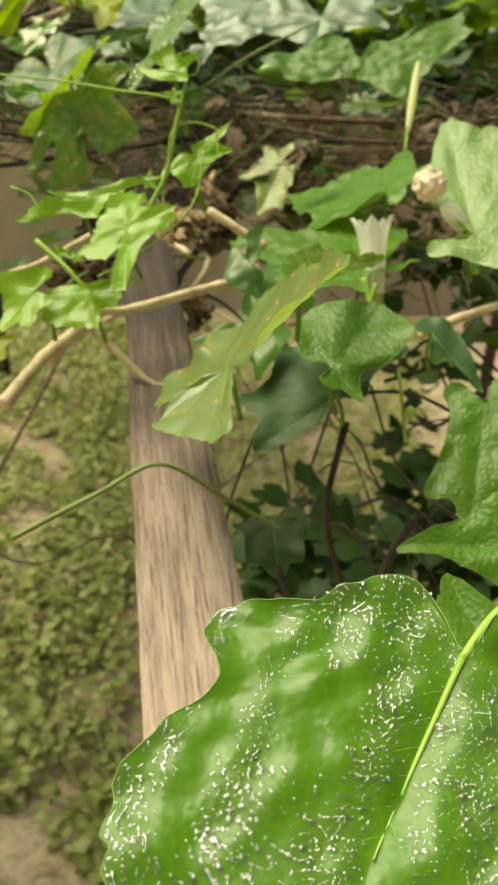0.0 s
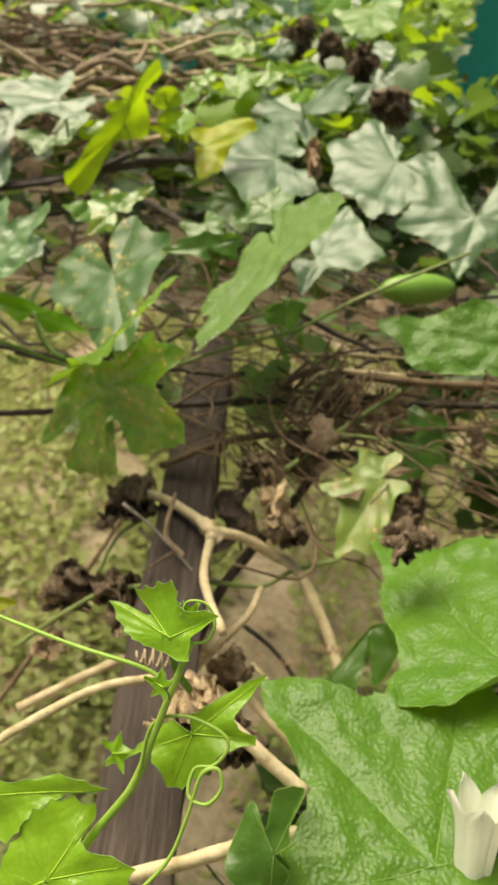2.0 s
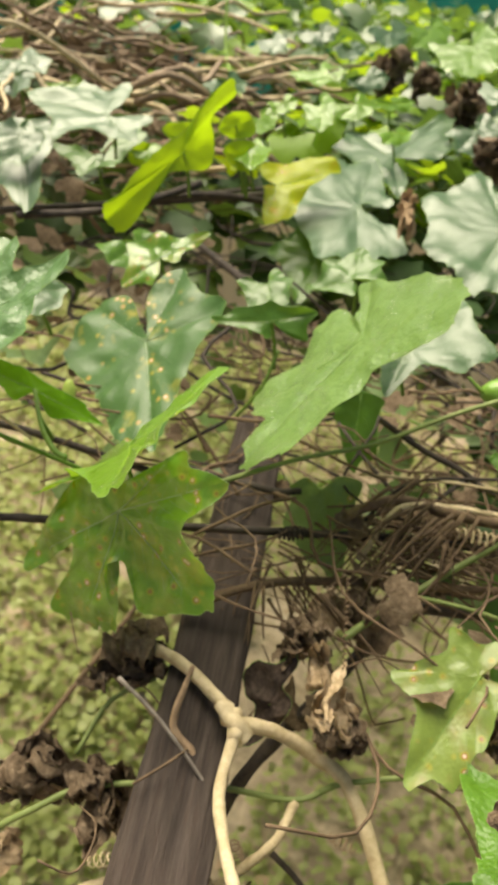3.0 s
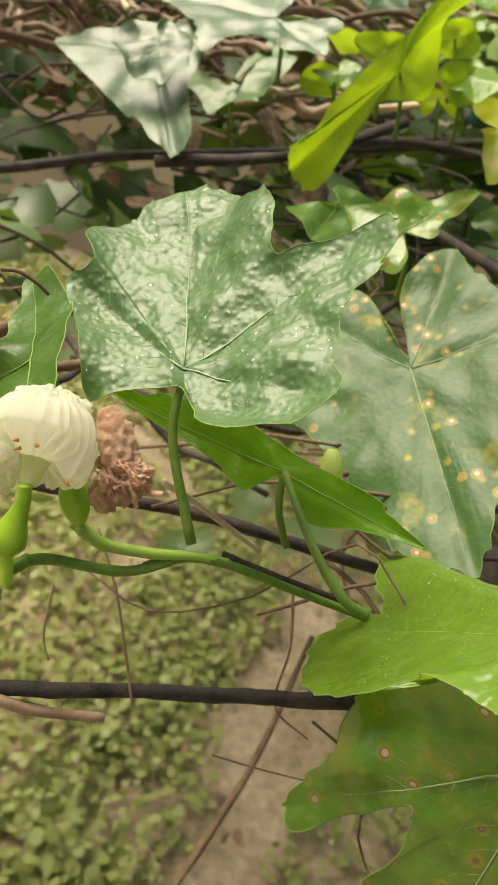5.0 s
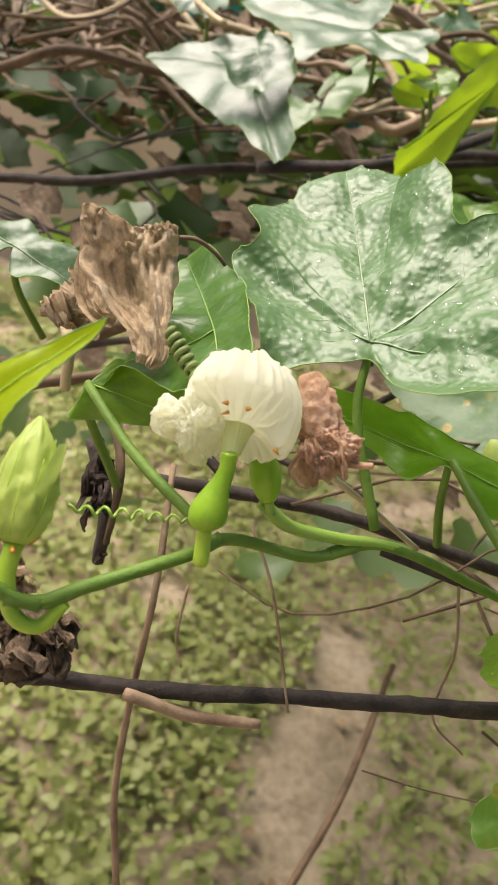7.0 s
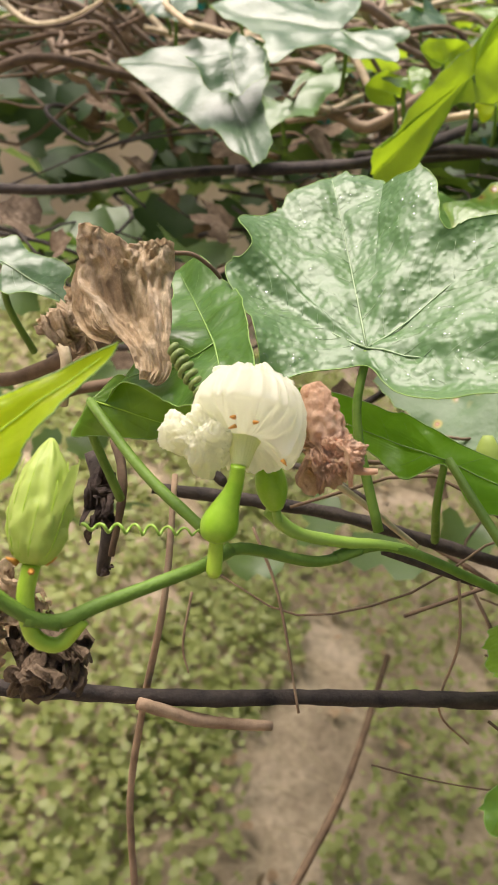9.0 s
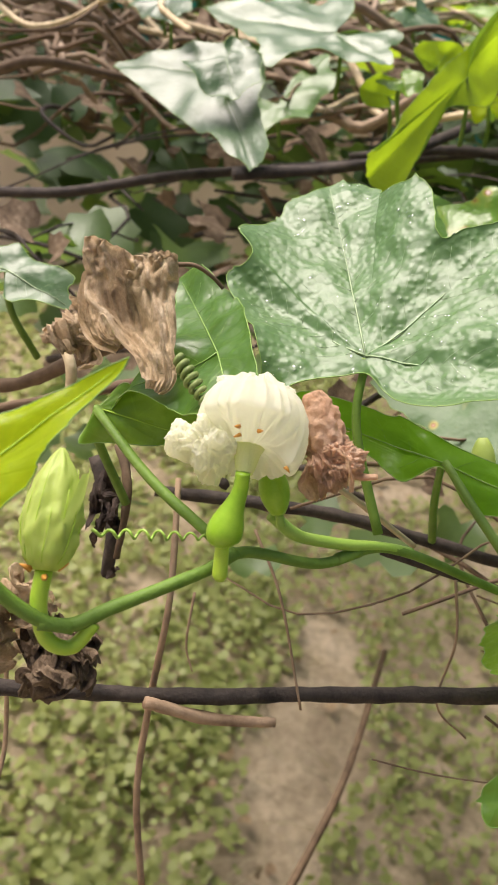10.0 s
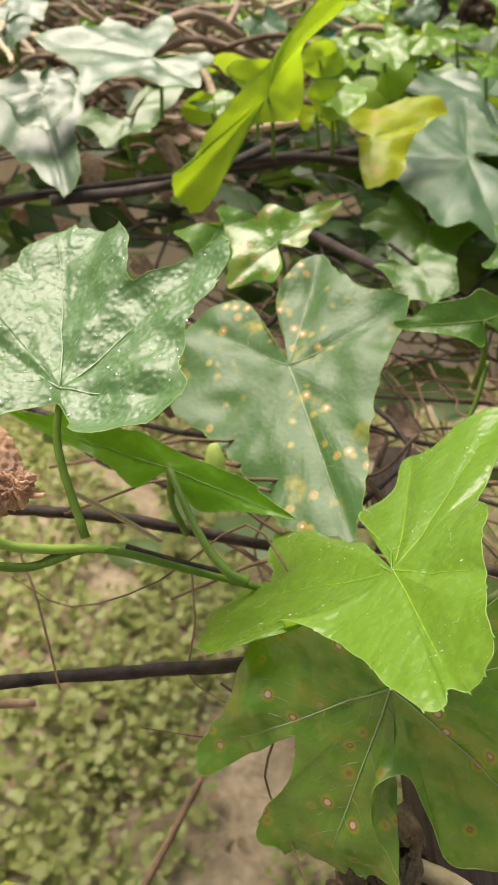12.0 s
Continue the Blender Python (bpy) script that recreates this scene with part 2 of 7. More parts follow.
# ---- tools for building ----


def part(name, bm, material, parent=None, label="", smooth=True):
    """Links a bmesh as one mesh object, under its thing."""
    mesh = bpy.data.meshes.new(name)
    bm.to_mesh(mesh)
    bm.free()
    if smooth:
        mesh.polygons.foreach_set("use_smooth", [True] * len(mesh.polygons))
    mesh.materials.append(material)
    ob = new(name, mesh)
    if parent:
        ob.parent = parent
    if label:
        tagged(ob, label)
    return ob


def glide(points, steps=6, closed=False):
    """A smooth line through points."""
    p = [Vector(q) for q in points]
    n = len(p)
    out = []
    for i in range(n if closed else n - 1):
        if closed:
            a, b, c, d = p[i - 1], p[i], p[(i + 1) % n], p[(i + 2) % n]
        else:
            b, c = p[i], p[i + 1]
            a = p[i - 1] if i else b * 2 - c
            d = p[i + 2] if i + 2 < n else c * 2 - b
        for k in range(steps):
            t = k / steps
            out.append(0.5 * (2 * b + (c - a) * t + (2 * a - 5 * b + 4 * c - d) * t * t + (3 * b - 3 * c + d - a) * t ** 3))
    if not closed:
        out.append(p[-1])
    return out


def add_tube(bm, line, r0, r1=None, sides=8, lumps=0.0, knots=()):
    """A round stem along a line, thinning from r0 to r1."""
    r1 = r0 if r1 is None else r1
    n = len(line)
    rings = []
    side = Vector((0.3, 0.5, 0.8))
    for i, p in enumerate(line):
        way = (line[min(i + 1, n - 1)] - line[max(i - 1, 0)])
        way = way.normalized() if way.length > 1e-9 else Vector((0, 0, 1))
        side = side - way * side.dot(way)
        side = side.normalized() if side.length > 1e-6 else way.orthogonal().normalized()
        up = way.cross(side)
        u = i / max(1, n - 1)
        r = r0 + (r1 - r0) * u
        for k in knots:
            r *= 1 + 0.8 * math.exp(-((u - k) / 0.03) ** 2)
        ring = []
        for s in range(sides):
            a = 2 * math.pi * s / sides
            rr = r * (1 + lumps * noise.noise(Vector((p.x * 160 + s * 1.7, p.y * 160, p.z * 160))))
            ring.append(bm.verts.new(p + (side * math.cos(a) + up * math.sin(a)) * rr))
        rings.append(ring)
    for a, b in zip(rings, rings[1:]):
        for s in range(sides):
            bm.faces.new((a[s], a[(s + 1) % sides], b[(s + 1) % sides], b[s]))
    for ring, turn in ((rings[0], -1), (rings[-1], 1)):
        bm.faces.new(ring[::turn])


def tube(name, points, r0, r1=None, material=None, parent=None, sides=8, lumps=0.0, knots=(), steps=6, label=""):
    bm = bmesh.new()
    add_tube(bm, glide(points, steps), r0, r1, sides, lumps, knots)
    return part(name, bm, material, parent, label)


def box(name, size, place, material, parent=None, bevel=0.0):
    bm = bmesh.new()
    bmesh.ops.create_cube(bm, size=1)
    bmesh.ops.scale(bm, vec=size, verts=bm.verts)
    if bevel:
        bmesh.ops.bevel(bm, geom=bm.edges[:], offset=bevel, segments=2, affect="EDGES")
    bmesh.ops.translate(bm, vec=place, verts=bm.verts)
    return part(name, bm, material, parent, smooth=False)


# ---- vine leaves ----
def bead(blade, seed, count, small, large):
    """Scatters water beads over a leaf, denser in patches."""
    rng = random.Random(int(seed * 10))
    ball = bmesh.new()
    bmesh.ops.create_icosphere(ball, subdivisions=2, radius=1)
    bmesh.ops.delete(ball, geom=[v for v in ball.verts if v.co.z < -0.3], context="VERTS")
    shape = [v.co.copy() for v in ball.verts]
    ball.verts.index_update()
    tris = [[v.index for v in f.verts] for f in ball.faces]
    ball.free()
    polys = blade.data.polygons
    sizes = np.cumsum([p.area for p in polys])
    verts, faces = [], []
    while len(verts) < count * len(shape):
        poly = polys[int(np.searchsorted(sizes, rng.random() * sizes[-1]))]
        w = [rng.random() + 0.05 for v in poly.vertices]
        q = sum((blade.data.vertices[i].co * k for i, k in zip(poly.vertices, w)), Vector()) / sum(w)
        if noise.noise(Vector((q.x * 95, q.y * 22, seed))) + 0.4 * noise.noise(Vector((q.x * 160, q.y * 160, seed))) < rng.uniform(-0.3, 0.35):
            continue
        r = small + (large - small) * rng.random() ** 3
        turn = poly.normal.to_track_quat("Z", "Y").to_matrix() @ Matrix.Rotation(rng.gauss(1.57, 0.5), 3, "Z")
        long = rng.uniform(1.0, 1.8)
        k = len(verts)
        verts.extend(q + turn @ Vector((v.x * r * long, v.y * r, v.z * r * 0.55)) for v in shape)
        faces.extend([k + a for a in t] for t in tris)
    mesh = bpy.data.meshes.new("dew")
    mesh.from_pydata(verts, [], faces)
    mesh.polygons.foreach_set("use_smooth", [True] * len(faces))
    mesh.materials.append(WATER)
    ob = new("dew", mesh)
    ob.parent = blade
    return tagged(ob, "clear beads of water", kind="stuff")


leaf_count = [0]


def leaf(place, turn, lobes, kind="plain", sinus=0.72, label="", stalk=None, cup=0.0, wave=1.0, ribs=None, rib=0.00024, drops=None, relief=0.0, group="vine leaves"):
    """A lobed leaf: lobes are (reach, degrees from its middle, lift) in millimetres; place is where its stalk joins."""
    leaf_count[0] += 1
    seed = leaf_count[0] * 3.7
    tips = [(math.sin(radians(a)) * r / 1000, math.cos(radians(a)) * r / 1000, h / 1000) for r, a, h in lobes]
    reach = sum(r for r, a, h in lobes) / len(lobes) / 1000
    first, last = lobes[0], lobes[-1]
    ring = sinus >= 1 and last[1] - first[1] > 270
    nodes = [] if ring else [(0.0, -0.04 * reach, 0.0)]
    if first[1] > -150 and not ring:
        nodes.append((tips[0][0] * 0.45 - 0.01 * reach, tips[0][1] * 0.45 - 0.2 * reach * (1 if first[1] < -90 else 0.3), tips[0][2] * 0.3))
    for i, p in enumerate(tips):
        nodes.append(p)
        if i + 1 < len(tips):
            q = tips[i + 1]
            gap = lobes[i + 1][1] - lobes[i][1]
            if sinus >= 1:
                continue
            s = 1 - (1 - sinus) * min(1.0, gap / 45)
            g1, r1, r2 = radians(gap), lobes[i][0] / 1000, lobes[i + 1][0] / 1000
            mid = radians((lobes[i][1] + lobes[i + 1][1]) / 2)
            chord = r1 * r2 * math.sin(min(g1, 2.6)) / ((r1 + r2) * math.sin(min(g1, 2.6) / 2))
            nodes.append((math.sin(mid) * chord * s, math.cos(mid) * chord * s, (p[2] + q[2]) / 2 * s))
    if last[1] < 150 and not ring:
        nodes.append((tips[-1][0] * 0.45 + 0.01 * reach, tips[-1][1] * 0.45 - 0.2 * reach * (1 if last[1] > 90 else 0.3), tips[-1][2] * 0.3))
    rim = glide(nodes, 14 if relief else 7, True)
    n = len(rim)
    tooth = {"young": (4, 0.06), "hero": (60, 0.0)}.get(kind, (17, 0.02) if relief else (6, 0.02))
    rim = [p * (1 + 0.035 * noise.noise(Vector((p.x * 190, p.y * 190, seed))) + (tooth[1] if i % tooth[0] == 0 else -tooth[1] * 0.4 if kind == "young" and i % 4 == 2 else 0)) for i, p in enumerate(rim)]
    count = len(lobes)
    picked = [i for i in range(count) if lobes[i][0] > 0.75 * reach * 1000 and all(0 <= k < count and lobes[k][0] <= lobes[i][0] or not 0 <= k < count for k in (i - 1, i + 1))]
    ends = [(r / 1000 * math.sin(radians(a)), r / 1000 * math.cos(radians(a)), 0.0) for r, a in ribs] if ribs else [tips[i] for i in picked]
    spines = [math.atan2(p[0], p[1]) for p in ends] or [0.0]

    def lifted(p, rho, h):
        r = math.hypot(p.x, p.y)
        z = h * rho * rho + cup * r * r / max(reach, 1e-4)
        z += wave * 0.0065 * rho ** 2.5 * noise.noise(Vector((p.x * 55, p.y * 55, seed)))
        z += wave * 0.0014 * noise.noise(Vector((p.x * 120, p.y * 120, seed + 9)))
        if relief:
            z += 0.35 * relief * (noise.noise(Vector((p.x * 170, p.y * 170, seed))) + 0.5 * noise.noise(Vector((p.x * 330, p.y * 330, seed))))
        if r > 1e-5:
            a = math.atan2(p.x, p.y)
            near = min(abs(math.remainder(a - s, 2 * math.pi)) for s in spines) * r
            z -= (0.0005 * math.exp(-((near / 0.002) ** 2)) + 0.0012 * math.exp(-((near / 0.0065) ** 2))) * min(1, r / 0.012)
        return z

    bm = bmesh.new()
    rings = 34 if relief else 10
    centre = bm.verts.new((0, 0, 0))
    grid = []
    for k in range(1, rings + 1):
        rho = k / rings
        grid.append([bm.verts.new((p.x * rho, p.y * rho, lifted(Vector((p.x * rho, p.y * rho, 0)), rho, p.z))) for p in rim])
    for i in range(n):
        bm.faces.new((centre, grid[0][i], grid[0][(i + 1) % n]))
        for k in range(rings - 1):
            a, b = grid[k], grid[k + 1]
            bm.faces.new((a[i], b[i], b[(i + 1) % n], a[(i + 1) % n]))
    edge = [v.co.copy() for v in grid[-1]]
    bmesh.ops.recalc_face_normals(bm, faces=bm.faces[:])
    thing = new("vine_leaf")
    thing.matrix_world = pose(*place, *turn)
    tagged(thing, label, "leaf", group)
    blade = part("blade", bm, LEAF[kind], thing)
    bm = bmesh.new()
    add_tube(bm, edge + [edge[0]], 0.00016, sides=4)
    part("margin", bm, VEIN, blade, "thin pale rim")
    bearing = [math.atan2(q.x, q.y) for q in rim]
    bm = bmesh.new()
    for p in ends:
        line = []
        for k in range(9):
            u = k / 8 * 0.9
            q = Vector((p[0] * u, p[1] * u, 0))
            line.append(Vector((q.x, q.y, lifted(q, u, p[2]) + 0.0002)))
        add_tube(bm, line, rib, rib * 0.3, 6)
        if reach < 0.02:
            continue
        # side veins that arch towards the tip, kept inside the rim
        main = math.atan2(p[0], p[1])
        full = math.hypot(p[0], p[1])
        for step in range(6):
            for turn in (-1, 1):
                start, line = full * (0.12 + 0.13 * step + 0.03 * turn), []
                for k in range(7):
                    d = k / 6 * full * 0.42 * (1 - 0.09 * step)
                    a = main + turn * (0.95 - 0.35 * k / 6)
                    x, y = math.sin(main) * start + math.sin(a) * d, math.cos(main) * start + math.cos(a) * d
                    r, b = math.hypot(x, y), math.atan2(x, y)
                    i = min(range(n), key=lambda j: abs(math.remainder(bearing[j] - b, 2 * math.pi)))
                    limit = math.hypot(rim[i].x, rim[i].y)
                    if r > 0.94 * limit:
                        break
                    line.append(Vector((x, y, lifted(Vector((x, y, 0)), r / limit, rim[i].z) - 0.00001)))
                if len(line) > 2:
                    add_tube(bm, line, min(rib, 0.0003) * 0.22, min(rib, 0.0003) * 0.08, 4)
    part("vein_web", bm, VEINS.get(kind, VEIN), blade, "pale raised veins")
    if drops:
        bead(blade, seed, *drops)
    down = thing.matrix_world.to_3x3().inverted() @ Vector(stalk or (0.006, 0.012, -0.035))
    k = 0.3 if reach < 0.012 else 1.0
    tube("petiole", [(0, 0, -0.0004), (down * 0.35 + Vector((0, -0.004, 0))) * k, down * k], 0.0011 * k, 0.0014 * k, PALE_GREEN if kind == "hero" else GREEN_STEM, thing)
    return thing


# ---- ground and distance ----
bm = bmesh.new()
bmesh.ops.create_grid(bm, x_segments=140, y_segments=140, size=1)
for v in bm.verts:
    v.co.x, v.co.y = 40 * math.copysign(abs(v.co.x) ** 2.2, v.co.x), 40 * math.copysign(abs(v.co.y) ** 2.2, v.co.y) + 2
    v.co.z = 0.05 * noise.noise(Vector((v.co.x * 1.4, v.co.y * 1.4, 0)))
tagged(part("ground", bm, SOIL), "bare light brown soil with patches of small plants", "ground", kind="structure")
tagged(box("wall_north", (16, 0.2, 1.5), (0, 6.0, 0.75), WALL), "low washed beige plaster wall", "wall", kind="structure")
bm = bmesh.new()
bmesh.ops.create_grid(bm, x_segments=160, y_segments=12, size=1)
for v in bm.verts:
    x, z = v.co.x * 8, 1.9 + v.co.y * 1.95
    v.co = (x, 6.3 + 0.05 * math.sin(x * 5.0) + 0.04 * noise.noise(Vector((x * 3, z * 2, 0))), z)
tagged(part("shade_cloth", bm, NET), "teal green shade cloth hung behind the vine", "shade cloth")

# ---- trellis ----
bm = bmesh.new()
near, far = Vector((0.067, -0.25, 1.837)), Vector((-0.15, 1.0, 1.976))
rows, length = 90, (far - near).length
rings = []
for i in range(rows + 1):
    u = i / rows
    half = 0.027 + (0.019 - 0.027) * u
    ring = []
    for dx, dz in ((-1, 0.8), (-0.9, 1), (-0.45, 1.03), (0.0, 1.05), (0.45, 1.0), (0.92, 1), (1, 0.8), (1, -0.8), (0.9, -1), (-0.9, -1), (-1, -0.8)):
        wob = 0.0016 * noise.noise(Vector((dx * 9, dz * 9, u * 40))) + 0.0022 * noise.noise(Vector((dx, dz, u * 9)))
        ring.append(bm.verts.new((dx * half + wob, u * length, dz * 0.016 + wob)))
    rings.append(ring)
sides = len(rings[0])
for a, b in zip(rings, rings[1:]):
    for s in range(sides):
        bm.faces.new((a[s], b[s], b[(s + 1) % sides], a[(s + 1) % sides]))
bm.faces.new(rings[0])
bm.faces.new(rings[-1][::-1])
bmesh.ops.recalc_face_normals(bm, faces=bm.faces[:])
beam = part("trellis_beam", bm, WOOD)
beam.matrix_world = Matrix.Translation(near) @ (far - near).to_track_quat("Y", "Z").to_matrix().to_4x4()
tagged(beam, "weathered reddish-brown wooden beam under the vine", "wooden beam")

# ---- leaves ----
leaf((-0.2735, 0.7883, 2.1022), (35, 13, -50), [(24.3, -173, 3.6), (27.2, -141, 7.8), (45.2, -117, 8.6), (46.2, -103, 8.4), (58.5, -99, 7.8), (64.5, -86, 1.9), (69.1, -82, -0.3), (75.8, -72, -5), (72.4, -61, -4.4), (65.4, -59, -2.3), (58.7, -45, 4.6), (42.8, -36, 3.5), (41.2, -30, 2.7), (50.7, -23, 1.8), (65.6, -14, 1.3), (63.8, -7, 1.3), (53.1, 1, 1.6), (44.2, 7, 3.1), (38.8, 27, 4.5), (43, 41, 4.5), (41.2, 52, 3.9), (33.1, 67, 3.7), (27.6, 83, 5.1), (21, 93, 6), (13.6, 96, 4), (5, 152, 1)], 'blistered', 1, 'big wet green lobed vine leaf beaded with water drops', rib=0.0003, relief=0.0012, drops=(260, 0.00018, 0.0007), stalk=(0.0149, -0.0157, -0.0394), ribs=[(74, -72), (62, -16), (40, 44), (42, -112)])
leaf((-0.2188, 0.9033, 2.0716), (-40, -5, 138), [(55.6, -162, 0), (46.8, -145, 0), (42.8, -114, 0), (55.1, -87, 0), (74.6, -74, 0), (87.7, -66, 0), (80.5, -57, 0), (74.3, -47, 0), (55.0, -31, 0), (45.3, -2, 0), (57.7, 32, 0), (60.3, 57, 0), (62.0, 78, 0), (48.7, 102, 0), (6.7, 115, 0), (35.8, 122, 0), (53.3, 133, 0), (61.3, 144, 0), (49.6, 162, 0)], 'pale_spot', 1, 'pale green lobed vine leaf with yellow blotches')
leaf((-0.1691, 0.7664, 2.0815), (31, -42, -41), [(26.2, -157, 5), (31.1, -142, 10), (35.9, -129, 5), (48.7, -130, 7), (69.9, -117, 8), (79.3, -101, 3), (83.2, -91, 0), (80.1, -86, -3), (72.2, -84, -4), (95.8, -73, -6), (99.4, -69, -7), (78.3, -66, -6), (49.1, -64, -4), (29.9, -58, -3), (14.1, -64, -1), (0.7, -115, 0), (10.5, -39, 0), (33.2, -51, -1), (45.4, -51, -2), (44.7, -42, -1), (44.9, -34, 0), (58.6, -29, 0), (55.4, -17, 0), (59.4, -9, 0), (67.3, 5, 0), (55.6, 17, -2), (36.9, 23, -2), (29.1, 37, 0), (30.4, 56, 0), (29.2, 75, 0), (31.9, 95, 0), (45.3, 113, 0), (52.4, 120, -1), (54.7, 126, -2), (53.5, 130, -2), (50.2, 134, -2), (53.3, 136, -3), (53.9, 139, -3), (49.7, 143, -2), (40.7, 151, -1), (34.5, 158, 0), (26.9, 179, 2)], 'fresh', 1, 'bright yellow-green lobed vine leaf', relief=0.0006, wave=0.5, ribs=[(70, -92), (60, -26), (62, 6), (50, 132), (30, 94)], rib=0.0001, drops=(2600, 0.00013, 0.00042))
leaf((-0.1636, 0.7481, 2.0574), (-77, 0, 159), [(32.1, -158, 0), (42.4, -155, 0), (47.2, -152, 0), (46.9, -143, 0), (54.2, -137, 0), (59.1, -128, 0), (53.0, -122, 0), (38.8, -110, 0), (42.6, -101, 0), (52.3, -92, 0), (64.1, -76, 0), (64.0, -73, 0), (53.7, -57, 0), (47.9, -41, 0), (36.7, -38, 0), (24.8, -33, 0), (23.0, -21, 0), (28.2, -12, 0), (38.9, -11, 0), (47.6, -17, 0), (54.3, -22, 0), (60.1, -17, 0), (63.9, -9, 0), (62.8, -5, 0), (66.2, -4, 0), (68.7, 4, 0), (70.7, 16, 0), (62.7, 21, 0), (48.8, 22, 0), (39.2, 30, 0), (36.4, 36, 0), (50.6, 37, 0), (72.8, 36, 0), (73.1, 43, 0), (56.7, 52, -3), (52.5, 63, -6), (45.3, 76, -9), (22.5, 112, 0), (15.3, 172, 0)], 'spot', 1, 'dark green lobed vine leaf with brown and yellow spots', wave=1.3, rib=0.0003, ribs=[(66, 41), (62, 0), (60, -72), (54, -130), (40, -154)], relief=0.0003)
leaf((-0.0853, 0.8703, 2.126), (-1, -51, 14), [(56.8, -165, 0), (83.6, -147, 0), (93.2, -134, 0), (97.2, -124, 0), (77.2, -105, 0), (61.2, -114, 0), (73.6, -94, 0), (83.0, -73, 0), (69.3, -66, 0), (56.5, -52, 0), (68.3, -22, 0), (70.8, -9, 0), (33.5, 0, 0), (80.5, 4, 0), (53.4, 31, 0), (55.1, 90, 0), (69.2, 121, 0), (71.3, 139, 0), (65.8, 152, 0), (51.6, 162, 0), (45.2, 177, 0)], 'frosted', 1, 'big wet green lobed vine leaf beaded with water drops', relief=0.0003, wave=0.6, ribs=[(90, -118), (68, -80), (74, -8), (66, 10)], drops=(4200, 0.0002, 0.0005))
leaf((-0.0609, 0.9374, 2.1015), (-3, 26, -122), [(40, -126, 0), (70, -107, 0), (57, -90, 0), (55, -40, 0), (37, -12, 0), (16, 11, 0), (41, 67, 0), (20, 126, 0)], 'pale', 0.93, 'dusty pale green lobed vine leaf reflecting the sky')
leaf((-0.1122, 1.0072, 2.1145), (10, -31, 50), [(17, -140, 0), (32, -63, 0), (28, -6, 0), (35, 52, 0), (27, 96, 0), (24, 140, 0)], 'plain', 0.85, 'green lobed vine leaf on a thin stalk')
leaf((-0.1451, 1.2079, 2.12), (-4, -18, 83), [(89, -138, 0), (104, -111, 0), (93, -88, 0), (65, -58, 0), (73, -17, 0), (96, 55, 0), (101, 80, 0), (33, 138, 0)], 'pale', 0.93, 'dusty pale green lobed vine leaf reflecting the sky')
leaf((-0.1359, 1.3285, 2.15), (4, -20, 70), [(69, -126, 0), (50, -107, 0), (63, -26, 0), (71, 16, 0), (38, 63, 0), (139, 89, 0), (64, 126, 0)], 'pale', 0.93, 'dusty pale green lobed vine leaf reflecting the sky')
leaf((-0.0144, 1.179, 2.14), (-25, -5, 149), [(44, -141, 0), (48, -84, 0), (82, -39, 0), (88, -20, 0), (76, 23, 0), (83, 81, 0), (88, 127, 0), (41, 141, 0)], 'pale', 0.93, 'dusty pale green lobed vine leaf reflecting the sky')
leaf((0.0647, 1.0574, 2.127), (-34, 8, -179), [(76, -156, 0), (68, -114, 0), (81, -68, 0), (31, -30, 0), (67, 11, 0), (47, 47, 0), (69, 80, 0), (66, 121, 0), (81, 156, 0)], 'pale', 0.93, 'dusty pale green lobed vine leaf reflecting the sky')
leaf((0.0892, 0.8323, 2.0981), (-37, 1, 172), [(38, -136, 0), (114, -126, 0), (108, -110, 0), (66, -77, 0), (62, -41, 0), (24, -6, 0), (68, 61, 0), (91, 89, 0), (45, 136, 0)], 'wet', 0.92, 'big wet green lobed vine leaf beaded with water drops', relief=0.0004)
leaf((-0.2724, 1.0778, 2.1538), (73, -31, 60), [(13.7, -153, 0), (21.4, -107, 0), (41.2, -106, 0), (63.8, -109, 0), (81.6, -106, 0), (83.8, -96, 0), (79.7, -88, 0), (69.9, -89, 0), (40.5, -76, 0), (16.6, -37, 0), (17.2, 44, 0), (35.0, 44, 14), (52.2, 46, 44), (44.6, 57, 40), (32.9, 64, 14), (30.5, 104, 0), (26.7, 145, 0)], 'sour', 1, 'bright yellow-green lobed vine leaf', wave=0.6)
leaf((-0.2919, 1.1276, 2.1538), (73, -31, 60), [(12.1, -72, 0), (19.8, -44, 0), (19.5, -23, 0), (13.6, 27, 0), (22.9, 85, 0), (22.3, 113, 0), (5.7, 179, 0)], 'sour', 1, 'small bright yellow-green vine leaf')
leaf((-0.3147, 1.1225, 2.1335), (73, -31, 60), [(6.4, -151, 0), (19.3, -76, 0), (22.6, -50, 0), (15.9, -9, 0), (11.2, 57, 0), (13.8, 110, 0)], 'sour', 1, 'small bright yellow-green vine leaf')
leaf((-0.2542, 1.1463, 2.1717), (73, -31, 60), [(10.6, -139, 0), (17.0, -69, 0), (11.2, -5, 0), (15.2, 75, 0), (18.8, 105, 0), (17.0, 147, 0)], 'sour', 1, 'small bright yellow-green vine leaf')
leaf((-0.2435, 1.1466, 2.1483), (73, -31, 60), [(11.9, -125, 0), (20.7, -50, 0), (17.5, -15, 0), (16.8, 69, 0), (23.9, 108, 0), (17.7, 148, 0)], 'sour', 1, 'small bright yellow-green vine leaf')
leaf((-0.3513, 1.1044, 2.1614), (-19, -10, 142), [(39, -135, 0), (48, -92, 0), (31, -30, 0), (53, -8, 0), (86, 62, 0), (62, 97, 0), (56, 135, 0)], 'pale', 0.85, 'dusty pale green lobed vine leaf reflecting the sky')
